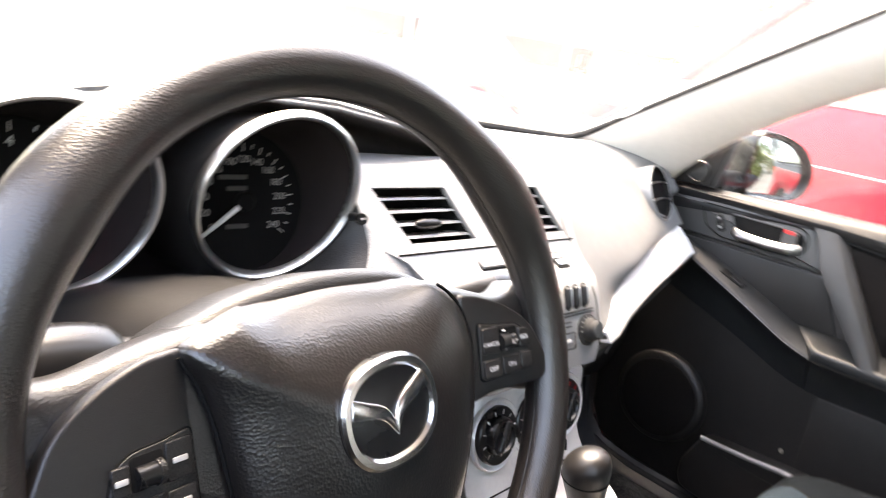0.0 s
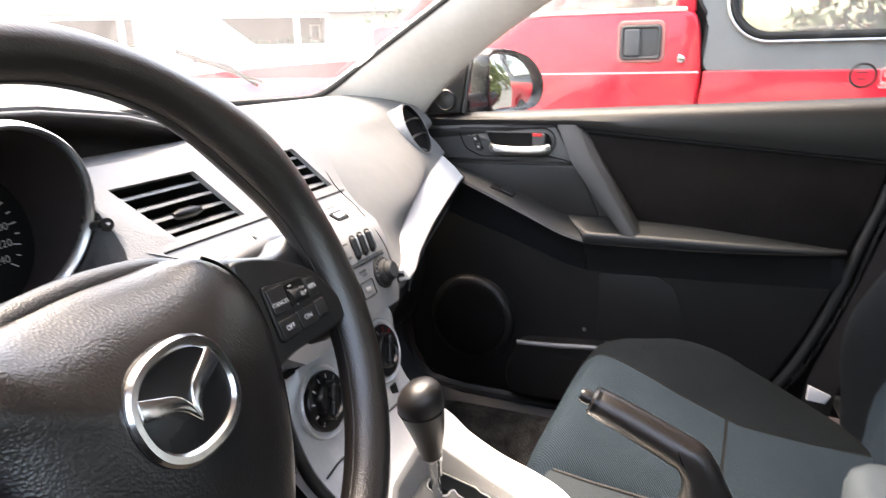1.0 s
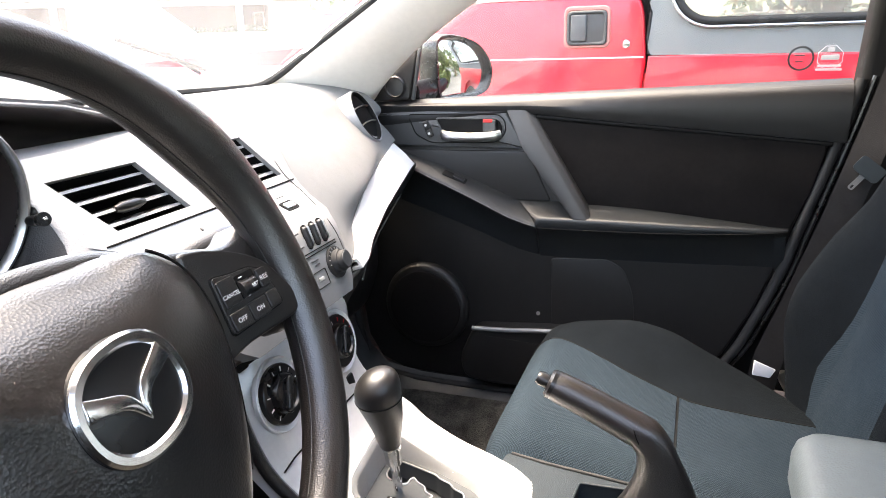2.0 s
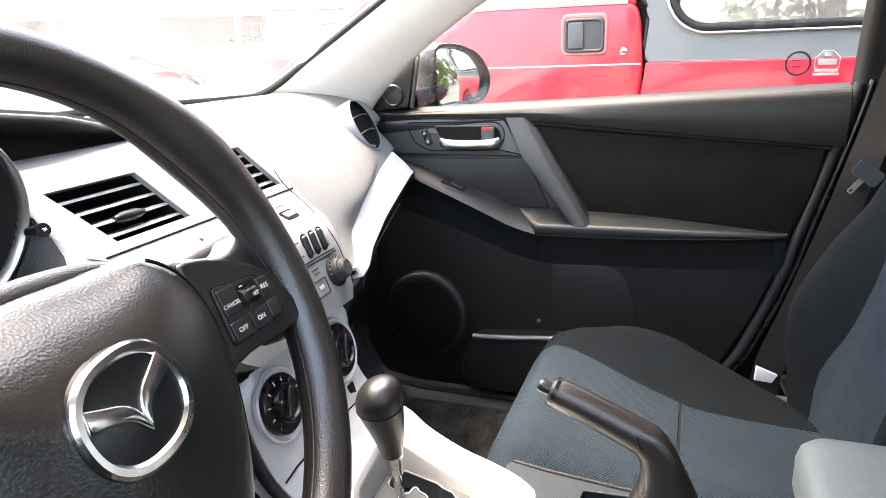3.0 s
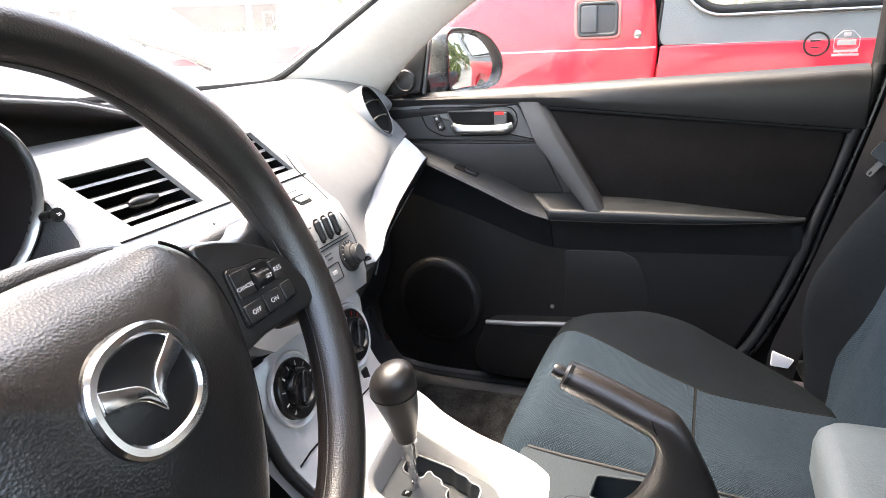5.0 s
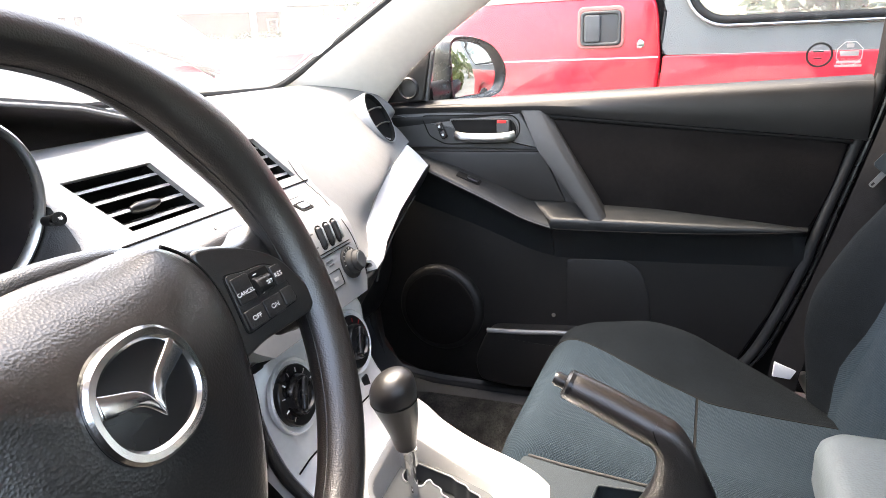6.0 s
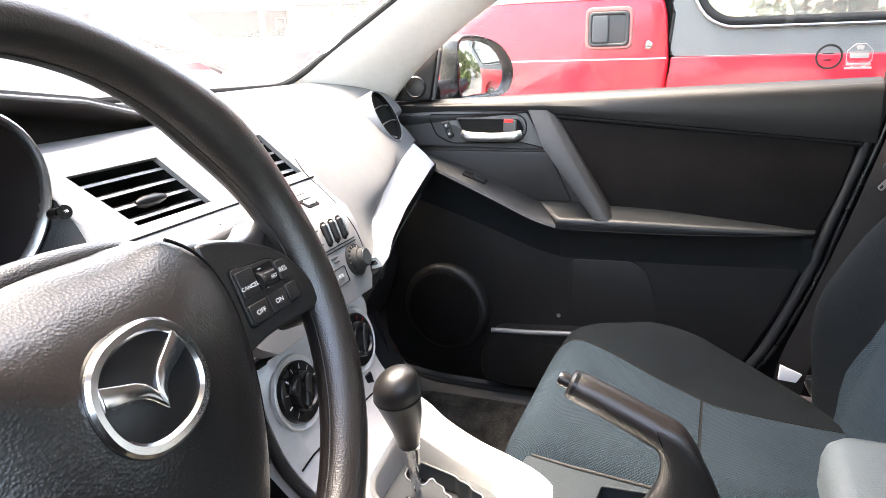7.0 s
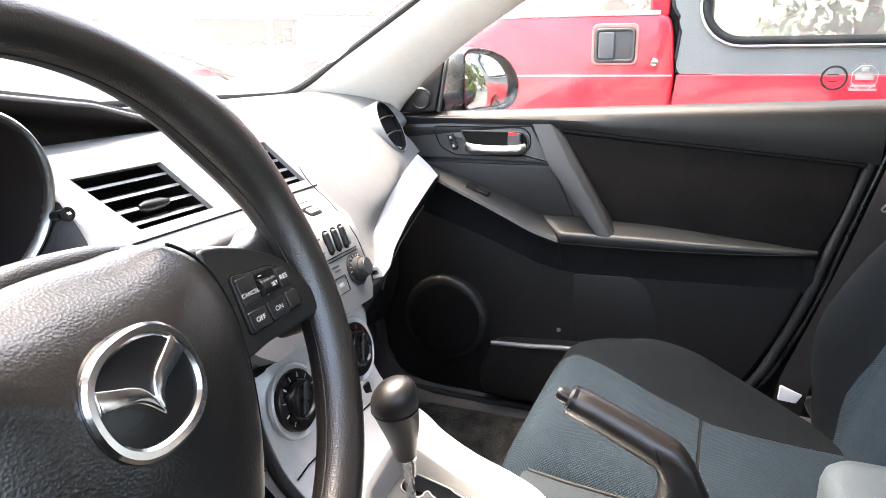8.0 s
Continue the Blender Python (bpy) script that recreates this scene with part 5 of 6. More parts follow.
tagp = plane_of((0.608, -0.387, 0.508), (0.15, -0.97, -0.20), (0.1, 0.1, 1))
part("tag", plate(round_outline([(-0.0165, -0.0125), (0.0125, -0.0110), (0.0185, 0.0055), (-0.0195, 0.0135)], 0.002), tagp, 0.002, 0.0006), WHITE, belt, "white fabric tag")
part("anchor", sweep(spline([(0.625, -0.415, 0.50), (0.622, -0.43, 0.472), (0.615, -0.455, 0.445), (0.60, -0.48, 0.42)], 5), 0.008, 10), SATIN, belt, "steel anchor strap")


# ---- passenger door ----
door = thing("door_1", (0.72, -0.05, 0.36), "closed black front door with a charcoal handle plate", "car door", kind="structure")
DX = lambda x0: (lambda u, v, h=0.0: Vector((x0 - h, u, v)))
outline = [(0.420, 0.935), (0.264, 0.945), (0.104, 0.950), (-0.141, 0.960), (-0.373, 0.973), (-0.481, 0.978), (-0.478, 0.945), (-0.458, 0.89), (-0.436, 0.80), (-0.413, 0.723), (-0.400, 0.666), (-0.365, 0.570), (-0.324, 0.485), (-0.26, 0.420),
           (-0.16, 0.385), (-0.02, 0.372), (0.12, 0.367), (0.233, 0.365), (0.320, 0.368), (0.372, 0.390), (0.402, 0.440), (0.415, 0.55), (0.420, 0.75)]
panel = part("inner_panel", plate([(y, z) for y, z in outline], DX(0.745), 0.045, 0.006), DOORBLACK, door, "black moulded door panel")
# padded top rail: section along y
rows = []
for y in [0.41 - 0.0445 * i for i in range(21)]:
    t = (0.41 - y) / 0.89
    top = 0.938 + 0.041 * t
    low = 0.9385 - 0.030 * (0.41 - y) - 0.052 * max(0, 0.05 - y)
    rows.append([Vector((0.735, y, top - 0.012)), Vector((0.732, y, top + 0.001)), Vector((0.722, y, top + 0.006)), Vector((0.708, y, top + 0.002)), Vector((0.697, y, top - 0.007)), Vector((0.6925, y, top - 0.016)), Vector((0.6905, y, (top + low) / 2)), Vector((0.6905, y, (top + low * 3) / 4)), Vector((0.693, y, low)), Vector((0.703, y, low - 0.002))])
part("top_rail", sheet(rows, 0.003), DOORGREY, door, "soft dark grey top rail")
part("window_seal", sweep([Vector((0.733, 0.41 - 0.0445 * i, 0.930 + 0.040 * i / 20)) for i in range(21)], 0.005, 8), RUBBER, door)
# cloth insert behind the pull
part("rail_groove", sweep([Vector((0.6975, y, 0.9385 - 0.030 * (0.41 - y) - 0.052 * max(0, 0.05 - y) - 0.0045)) for y in [0.03 - 0.0245 * i for i in range(21)]], 0.0042, 8), RECESS, door, "dark groove under the rail")
ins = [(0.040, 0.918), (-0.136, 0.9035), (-0.283, 0.894), (-0.455, 0.880), (-0.438, 0.80), (-0.410, 0.730), (-0.20, 0.740), (-0.05, 0.745), (0.0, 0.80)]
part("cloth_insert", plate(round_outline(ins, 0.012), DX(0.702), 0.006, 0.003), CLOTH, door, "black cloth insert")
ins2 = [(0.315, 0.853), (0.045, 0.857), (0.000, 0.762), (0.080, 0.762), (0.147, 0.786), (0.216, 0.814), (0.29, 0.842)]
part("lower_insert", plate(round_outline(ins2, 0.008), DX(0.702), 0.005, 0.003), DOORBLACK, door, "black lower insert")
# handle plate with recess
trim = [(0.362, 0.9335), (0.086, 0.9290), (0.046, 0.8600), (0.322, 0.8620), (0.350, 0.888)]
tr = part("handle_plate", plate(round_outline(trim, 0.006), DX(0.703), 0.010, 0.004), DOORTRIM, door, "charcoal metallic handle plate")
cupo = round_outline([(0.284, 0.9235), (0.100, 0.9250), (0.087, 0.9120), (0.087, 0.8900), (0.104, 0.8725), (0.236, 0.8690), (0.268, 0.8840)], 0.010)
part("bezel_line", sweep([DX(0.693)(u, v, 0.0005) for u, v in cupo], 0.0012, 6, True), RECESS, tr)
cupi = round_outline([(0.226, 0.9165), (0.101, 0.9175), (0.091, 0.903), (0.094, 0.882), (0.107, 0.8745), (0.198, 0.8735), (0.210, 0.886)], 0.007)
part("handle_cup", plate(cupi, DX(0.6935), 0.0016, 0.0004), RECESS, tr, "black handle recess")
part("cup_edge", sweep([DX(0.692)(u, v, 0.0) for u, v in cupi], 0.0016, 8, True), DOORTRIM, tr)
part("door_handle", sweep(spline([(0.690, 0.212, 0.8870), (0.681, 0.198, 0.8845), (0.679, 0.155, 0.8830), (0.680, 0.112, 0.8850), (0.689, 0.096, 0.8885)], 5), 0.0055, 14, flat=1.6), SATIN, tr, "satin chrome door handle")
part("lock_knob", plate(rounded(0.025, 0.024, 0.004, 4, 0.117, 0.9035), DX(0.692), 0.008, 0.002), DOORTRIM, tr, "black lock slider")
part("lock_mark", plate(rounded(0.018, 0.0058, 0.001, 2, 0.119, 0.9135), DX(0.684), 0.001, 0.0003), REDP, tr, "red lock mark")
LK = plane_of((0.6925, 0.2415, 0.8955), (0, -0.92, 0.40), (0, 0.40, 0.92))
lk = part("lock_switch", plate(rounded(0.013, 0.033, 0.004, 4), LK, 0.004, 0.0015), GLOSS, tr, "black lock switch")
for v in (0.0085, -0.0085):
    part("rocker", plate(rounded(0.0096, 0.0135, 0.0025, 3, 0, v), LK, 0.0062, 0.0018, 0.0), BLACK, lk)
    part("switch_mark", plate(rounded(0.0045, 0.0045, 0.001, 2, 0, v), LK, 0.0006, 0.0002, 0.0062), DIM, lk)
# slanting pull
# height, front edge, rear edge, stand-off
PULL = [(0.9330, 0.085, 0.036, 0.010), (0.912, 0.074, 0.0225, 0.016), (0.890, 0.0630, 0.0090, 0.022), (0.864, 0.0500, -0.0070, 0.028), (0.829, 0.0225, -0.0290, 0.034), (0.800, -0.0005, -0.0465, 0.038), (0.770, -0.0240, -0.0650, 0.042), (0.752, -0.0385, -0.0755, 0.045), (0.7420, -0.0470, -0.0820, 0.047)]
fine = spline([(a, b, c) for a, b, c, _ in PULL], 4)
outs = spline([(d, 0, 0) for *_, d in PULL], 4)
rows = []
for p, o in zip(fine, outs):
    z, yf, yr, x = p.x, p.y, p.z, 0.700 - o.x
    w = yf - yr
    rows.append([Vector((0.703, yf - 0.002, z)), Vector((x + 0.004, yf, z)), Vector((x + 0.0012, yf - 0.0012, z)), Vector((x, yf - w * 0.12, z)), Vector((x, yr + w * 0.30, z)), Vector((x + 0.0015, yr + w * 0.22, z)), Vector((x + 0.009, yr + 0.0012, z)), Vector((x + 0.012, yr, z)), Vector((0.703, yr + 0.001, z))])
part("pull_handle", loft(rows), PULLGREY, door, "charcoal metallic slanting pull", 34)
# armrest
# y, inner edge height, outer x, outer top, outer bottom
ARM = [(0.330, 0.860, 0.690, 0.848, 0.844), (0.270, 0.8425, 0.668, 0.8250, 0.8205), (0.203, 0.8205, 0.659, 0.7990, 0.7940), (0.155, 0.8015, 0.656, 0.7785, 0.7740), (0.115, 0.7850, 0.655, 0.7605, 0.7560), (0.078, 0.7690, 0.6545, 0.7435, 0.7390), (0.050, 0.7580, 0.6545, 0.7335, 0.7290), (0.022, 0.7480, 0.6545, 0.7260, 0.7215)]
PADARM = [(0.020, 0.045, 0.7640, 0.6530, 0.7370, 0.7200), (0.012, 0.043, 0.7640, 0.6520, 0.7400, 0.7205), (-0.010, 0.032, 0.7635, 0.6515, 0.7405, 0.7205), (-0.088, 0.0, 0.7620, 0.6515, 0.7415, 0.7215), (-0.170, 0.0, 0.7580, 0.6520, 0.7415, 0.7230), (-0.249, 0.0, 0.7500, 0.6540, 0.7405, 0.7255), (-0.330, 0.0, 0.7420, 0.6620, 0.7390, 0.7285), (-0.385, 0.0, 0.7350, 0.6740, 0.7360, 0.7305), (-0.409, 0.0, 0.7320, 0.6850, 0.7345, 0.7310)]
edge_a = spline([(y, zi, x) for y, zi, x, zt, zl in ARM], 4)
edge_b = spline([(y, zt, zl) for y, zi, x, zt, zl in ARM], 4)
rows = []
for p, q in zip(edge_a, edge_b):
    y, zi, x, zt, zl = p.x, p.y, p.z, q.y, q.z
    rows.append([Vector((0.712, y, zi)), Vector((0.701, y, zi)), Vector(((0.701 + x) / 2, y, (zi + zt) / 2 + 0.003)), Vector((x + 0.005, y, zt + 0.0025)), Vector((x + 0.001, y, zt)), Vector((x, y, zt - 0.003)),
                 Vector((x, y, zl + 0.001)), Vector((x + 0.004, y, zl - 0.001)), Vector((x + 0.016, y, zl - 0.010)), Vector((0.692, y, zl - 0.05)), Vector((0.703, y, zl - 0.0740 - 0.085 * (y - 0.022))), Vector((0.712, y, zl - 0.0740 - 0.085 * (y - 0.022)))])
part("armrest_ramp", loft(rows), ARMGREY, door, "dark grey moulded ramp before the armrest", 50)
# highlight along the ramp's lower edge, drawn as a thin paler rod
part("ramp_highlight", sweep([Vector((p.z + 0.0005, p.x, q.z + 0.0010)) for p, q in zip(edge_a, edge_b)], 0.0015, 8), DOORTRIM, door, "highlight on the ramp's edge, put in as paler trim")
# padded rear of the armrest, its front end raised and slanted; second number: how far forward its inner side reaches
pad_a = spline([(y, dy, zi) for y, dy, zi, x, zt, zl in PADARM], 4)
pad_b = spline([(x, zt, zl) for y, dy, zi, x, zt, zl in PADARM], 4)
rows = []
for p, q in zip(pad_a, pad_b):
    y, dy, zi, x, zt, zl = p.x, p.y, p.z, q.x, q.y, q.z
    mid = (zi + zt) / 2
    rows.append([Vector((0.712, y + dy, zi)), Vector((0.701, y + dy, zi)), Vector(((0.701 + x) / 2 + 0.006, y + dy * 0.62, mid + 0.0015)), Vector((x + 0.008, y + dy * 0.16, zt + 0.0022)), Vector((x + 0.003, y + dy * 0.06, zt + 0.0006)), Vector((x + 0.0008, y, zt - 0.0018)), Vector((x, y, zt - 0.005)),
                 Vector((x, y, zl + 0.003)), Vector((x + 0.004, y, zl - 0.001)), Vector((x + 0.018, y, zl - 0.012)), Vector((0.694, y, zl - 0.052)), Vector((0.703, y, zl - 0.075)), Vector((0.712, y, zl - 0.075))])
part("armrest", loft(rows), ARMGREY, door, "dark grey padded armrest", 50)
part("armrest_seam", sweep([Vector((q.x - 0.0004, p.x, q.z + 0.0008)) for p, q in zip(pad_a, pad_b) if p.x < 0.016], 0.0010, 6), RECESS, door)
WSP = plane_of((0.6810, 0.1860, 0.8040), (0, -1, -0.40), (0.88, 0.0, 0.44))
part("switch_well", plate(rounded(0.050, 0.015, 0.003, 3), WSP, 0.003, 0.001, 0.0), RECESS, door, "dark switch well")
part("window_switch", plate(rounded(0.024, 0.010, 0.002, 3, 0.008, 0), WSP, 0.0055, 0.0015, 0.0005), GLOSS, door, "black window switch")
# lower panel: raised field, speaker, pocket
field = [(0.000, 0.650), (-0.110, 0.655), (-0.140, 0.638), (-0.158, 0.590), (-0.165, 0.520), (-0.165, 0.500), (-0.004, 0.505), (-0.004, 0.600)]
part("map_pocket_field", plate(round_outline(field, 0.012), DX(0.702), 0.0036, 0.0012), DOORBLACK, door)
SPC = (0.259, 0.526)
spk = part("speaker", plate(oval(0.093, 0.094, 48, *SPC), DX(0.702), 0.020, 0.014), DOORBLACK, door, "round door speaker with a fine mesh")
part("speaker_mesh", plate(oval(0.077, 0.078, 44, *SPC), DX(0.6835), 0.004, 0.0015, dome=0.003), CLOTH, spk, "black speaker mesh")
pk = [(0.150, 0.500), (-0.03, 0.514), (-0.20, 0.50), (-0.30, 0.47), (-0.26, 0.425), (-0.14, 0.395), (0.10, 0.378), (0.17, 0.385), (0.18, 0.43)]
pocket = part("door_pocket", plate(round_outline(pk, 0.02), DX(0.702), 0.040, 0.010), BLACK, door, "black door pocket")
part("pocket_lip", sweep(spline([(0.664, 0.150, 0.499), (0.660, 0.07, 0.505), (0.660, -0.03, 0.512), (0.662, -0.19, 0.500), (0.672, -0.285, 0.474)], 6), 0.0048, 10), STACK, pocket, "paler pocket lip")
part("screw_cap", lathe([(0.004, 0), (0.004, 0.002), (0.0, 0.003)], DX(0.698) and (lambda a, b, h: Vector((0.698 - h, 0.022 + a, 0.532 + b))), 12), SATIN, door, "small bright clip")
# side glass, tweeter corner, mirror
cheek = [(0.405, 0.945), (0.284, 0.950), (0.258, 1.064), (0.268, 1.060), (0.308, 1.024), (0.350, 0.985)]
ck = part("mirror_corner", plate(round_outline(cheek, 0.006), DX(0.722), 0.018, 0.004), DOORBLACK, door, "black corner plate")
TW = lambda a, b, h=0.0: Vector((0.704 - h, 0.312 + a, 0.975 + b))
part("tweeter", lathe([(0.0215, 0), (0.0215, 0.003), (0.019, 0.006), (0.017, 0.004), (0.012, 0.0045), (0.0, 0.0055)], TW, 30), BLACK, ck, "round black tweeter")
part("window_post", sweep([(0.712, 0.279, 0.950), (0.708, 0.264, 1.02), (0.702, 0.250, 1.085)], 0.0042, 8), DOORTRIM, door)
gl = [(0.280, 0.940), (-0.530, 0.975), (-0.500, 1.12), (-0.44, 1.33), (-0.10, 1.36), (0.02, 1.30), (0.12, 1.20), (0.255, 1.075)]
win = part("window_glass", plate(gl, lambda u, v, h: Vector((0.722 - 0.18 * max(0, v - 0.95) - h, u, v)), 0.003, 0.0004), SIDEGLASS, door, "clear side window glass")
win.visible_shadow = False
DC = lambda u, v, h=0.0: Vector((0.7125 - 0.18 * max(0, v - 0.95) - h, u, v))
dec = part("round_decal", ring_plate(oval(0.0195, 0.0195, 40, -0.399, 1.017), oval(0.0162, 0.0162, 40, -0.399, 1.017), DC, 0.0006, 0.0001), DOORTRIM, win, "dark ring decal")
for u, v, w in ((-0.397, 1.022, 0.016), (-0.397, 1.012, 0.012)):
    part("decal_bar", plate(rounded(w, 0.0022, 0.0005, 2, u, v), DC, 0.0005, 0.0001), DOORTRIM, dec)
oct8 = [(-0.441 + 0.0195 * math.cos(radians(22.5 + 45 * i)), 1.018 + 0.0195 * math.sin(radians(22.5 + 45 * i))) for i in range(8)]
oct8i = [(-0.441 + 0.0186 * math.cos(radians(22.5 + 45 * i)), 1.018 + 0.0186 * math.sin(radians(22.5 + 45 * i))) for i in range(8)]
dec2 = part("octagon_decal", ring_plate(oct8, oct8i, DC, 0.0006, 0.0001), DECAL, win, "pale octagon decal with bars of print")
for u, v, w, h in ((-0.441, 1.030, 0.010, 0.006), (-0.441, 1.018, 0.026, 0.008), (-0.441, 1.005, 0.034, 0.0035), (-0.441, 0.999, 0.038, 0.0035)):
    part("decal_bar", plate(rounded(w, h, 0.0008, 2, u, v), DC, 0.0005, 0.0001), DECAL, dec2)

MN = Vector((-0.44, -0.895, 0.03)).normalized()
MR = Vector((0, 0, 1)).cross(MN).normalized() * -1
MU = MN.cross(MR) * (1 if MN.cross(MR).z > 0 else -1)
MC = Vector((0.874, 0.224, 1.004))
SIDE = -1
MP = lambda u, v, h=0.0: MC + MR * u + MU * v + MN * h
shape = [tuple(p)[:2] for p in spline([(SIDE * a, b, 0) for a, b in ((-0.088, 0.010), (-0.086, 0.052), (-0.062, 0.066), (-0.005, 0.062), (0.048, 0.042), (0.082, 0.0), (0.076, -0.042), (0.045, -0.062), (-0.03, -0.066), (-0.082, -0.060))], 5, True)]
rings = []
for s, h in ((0.86, -0.002), (0.90, 0.004), (0.97, 0.006), (1.0, 0.0), (1.02, -0.02), (0.96, -0.05), (0.80, -0.075), (0.5, -0.09), (0.1, -0.095)):
    rings.append([MP(u * s, v * s, h) for u, v in shape])
mirror = part("door_mirror", skin(bmesh.new(), [[MP(u * 0.86, v * 0.86, -0.010) for u, v in shape]] + rings, True, True), GLOSS, door, "black door mirror housing")
part("mirror_glass", plate([(u * 0.845, v * 0.845) for u, v in shape], MP, 0.003, 0.0008, -0.0095), MIRROR, mirror, "convex mirror glass")
part("mirror_foot", sweep(spline([(0.725, 0.290, 0.962), (0.77, 0.285, 0.962), (0.81, 0.275, 0.965), (0.84, 0.27, 0.975)], 5), 0.022, 12), GLOSS, mirror)
part("outer_skin", plate([(y, z) for y, z in outline], lambda u, v, h: Vector((0.800 + 0.05 * math.sin(max(0, min(1, (v - 0.3) / 0.65)) * math.pi) + h, u, v)), 0.02, 0.004), CARBODY, door, "white painted outer skin")

# ---- pillars, sill, seals ----
rows = []
GE = lambda s: WS(edge_x(s), s)
for s in [i / 12 for i in range(13)]:
    g = GE(s)
    d = Vector((0.700 - 0.165 * s, 0.372 - 0.36 * s - 0.40 * s * s, 0.945 + 0.40 * s))
    m = g.lerp(d, 0.5) + Vector((-0.018, -0.008, 0.004))
    rows.append(spline([g + Vector((0.004, 0.008, 0.0)), g + Vector((-0.002, -0.008, -0.001)), m, d + Vector((-0.010, 0.004, 0)), d + Vector((0.012, 0.006, 0))], 5))
tagged(part("pillar_right", sheet(rows, 0.006), CREAM), "cream moulded windscreen pillar trim", "pillar", kind="structure")
rowsl = [[Vector((-p.x, p.y, p.z)) for p in r] for r in rows]
tagged(part("pillar_left", sheet(rowsl, 0.006), CREAM), "cream moulded windscreen pillar trim", "pillar", kind="structure")
frit = [GE(s) for s in [1 - i / 14 for i in range(15)]]
base = [WS(edge_x(0) * u, 0.0) for u in [1 - i / 16 for i in range(17)]]
path = spline(frit[:-3:2] + [frit[-3], frit[-1].lerp(base[1], 0.3) + Vector((-0.004, -0.012, 0.006)), base[2]] + base[4::3], 4)
part("windscreen_edge", sweep([p + Vector((-0.005, -0.011, 0.004)) for p in path], 0.0066, 8), RUBBER, window, "black windscreen edge band")
part("windscreen_edge", sweep([Vector((-p.x, p.y - 0.004, p.z + 0.003)) for p in path], 0.0042, 8), RUBBER, window, "black windscreen edge band")
tagged(part("header_rail", sheet([[Vector((x, -0.075 - 0.16 * x * x, 1.352)), Vector((x, -0.06 - 0.16 * x * x, 1.336)), Vector((x, -0.02 - 0.16 * x * x, 1.35))] for x in (-0.56, -0.3, 0, 0.3, 0.56)], 0.01), CREAM), "cream rail above the windscreen", "trim", kind="structure")
bp = [(-0.500, 1.36), (-0.490, 0.98), (-0.44, 0.89), (-0.39, 0.723), (-0.37, 0.666), (-0.33, 0.570), (-0.29, 0.485), (-0.25, 0.43), (-0.66, 0.40), (-0.68, 1.36)]
tagged(part("pillar_rear", plate(bp, lambda u, v, h: Vector((0.765 - 0.17 * max(0, v - 0.98) - h, u, v)), 0.055, 0.014), RECESS), "black centre pillar trim", "pillar", kind="structure")
sealp = spline([(0.706, -0.492, 0.985), (0.704, -0.470, 0.89), (0.702, -0.424, 0.723), (0.700, -0.410, 0.666), (0.698, -0.374, 0.566), (0.694, -0.332, 0.480), (0.690, -0.262, 0.408), (0.686, -0.16, 0.374), (0.684, 0.12, 0.357), (0.684, 0.30, 0.358), (0.686, 0.378, 0.378), (0.690, 0.412, 0.435), (0.694, 0.428, 0.56), (0.700, 0.430, 0.75)], 6)
tagged(part("door_seal", sweep(sealp, 0.0085, 10), RUBBER), "black rubber door seal", "seal", kind="structure")
lip = [p + Vector((-0.002, -0.017, 0.004)) for p in sealp[:len(sealp) * 6 // 10]]
tagged(part("door_seal", sweep(lip, 0.0042, 8), GLOSS), "thin glossy black lip beside the door seal", "seal", kind="structure")
sill_rows = [[Vector((0.700, y, 0.366 + d)), Vector((0.685, y, 0.354 + d)), Vector((0.655, y, 0.350 + d)), Vector((0.635, y, 0.338 + d)), Vector((0.628, y, 0.318 + d)), Vector((0.628, y, 0.29))] for y, d in ((-0.55, 0.02), (-0.36, 0.01), (-0.2, 0.0), (0.1, -0.004), (0.28, -0.002), (0.36, 0.01), (0.40, 0.05), (0.43, 0.12), (0.45, 0.25))]
tagged(part("sill_trim", sheet(sill_rows, 0.006), SILLGREY), "dark plastic sill plate", "sill", kind="structure")
tagged(part("rocker", box(0.702, 0.86, -1.6, 0.55, 0.16, 0.372, 0.02), RUBBER), "black body sill under the door", "sill", kind="structure")
tagged(part("pillar_hinge", box(0.705, 0.80, 0.428, 0.66, 0.16, 0.92, 0.006), RUBBER), "black door hinge pillar", "pillar", kind="structure")
tagged(part("kick_panel", sheet([[Vector((x, y, z)) for x, y in ((0.70, 0.43), (0.67, 0.45), (0.655, 0.62))] for z in (0.28, 0.45, 0.62, 0.80, 0.90)], 0.006), BLACK), "black footwell side panel", "panel", kind="structure")


# ---- outside ----
tagged(part("ground", sheet([[Vector((x, y, 0)) for x in (-400, -60, -10, 0, 10, 60, 400)] for y in (-400, -60, -10, 0, 10, 60, 400)]), ASPHALT), "grey asphalt parking ground", "ground", kind="structure")

# this car's bonnet and outer body, in front of the windscreen
shell = thing("car_body", (0, 1.0, 0.3), "white car bonnet and wings ahead of the windscreen", "car body", kind="structure")
rows = [[Vector((x, y, z - 0.10 * (x / 0.8) ** 2)) for x in [-0.80 + 0.16 * i for i in range(11)]] for y, z in ((0.70, 0.955), (0.80, 0.972), (1.0, 0.96), (1.3, 0.915), (1.6, 0.84), (1.72, 0.74), (1.76, 0.5))]
part("bonnet", sheet(rows, 0.01), CARBODY, shell, "white painted bonnet")
part("cowl", sheet([[Vector((x, windscreen_base(x) + 0.015, 0.965)), Vector((x, windscreen_base(x) + 0.05, 0.955)), Vector((x, 0.74, 0.957 - 0.1 * (x / 0.8) ** 2))] for x in (-0.7, -0.4, 0, 0.4, 0.62, 0.72)], 0.006), RECESS, shell, "black cowl below the windscreen")
part("roof_panel", sheet([[p + Vector((0, 0, 0.045)) for p in r] for r in ceil_rows], 0.01), CARBODY, shell, "white painted roof")
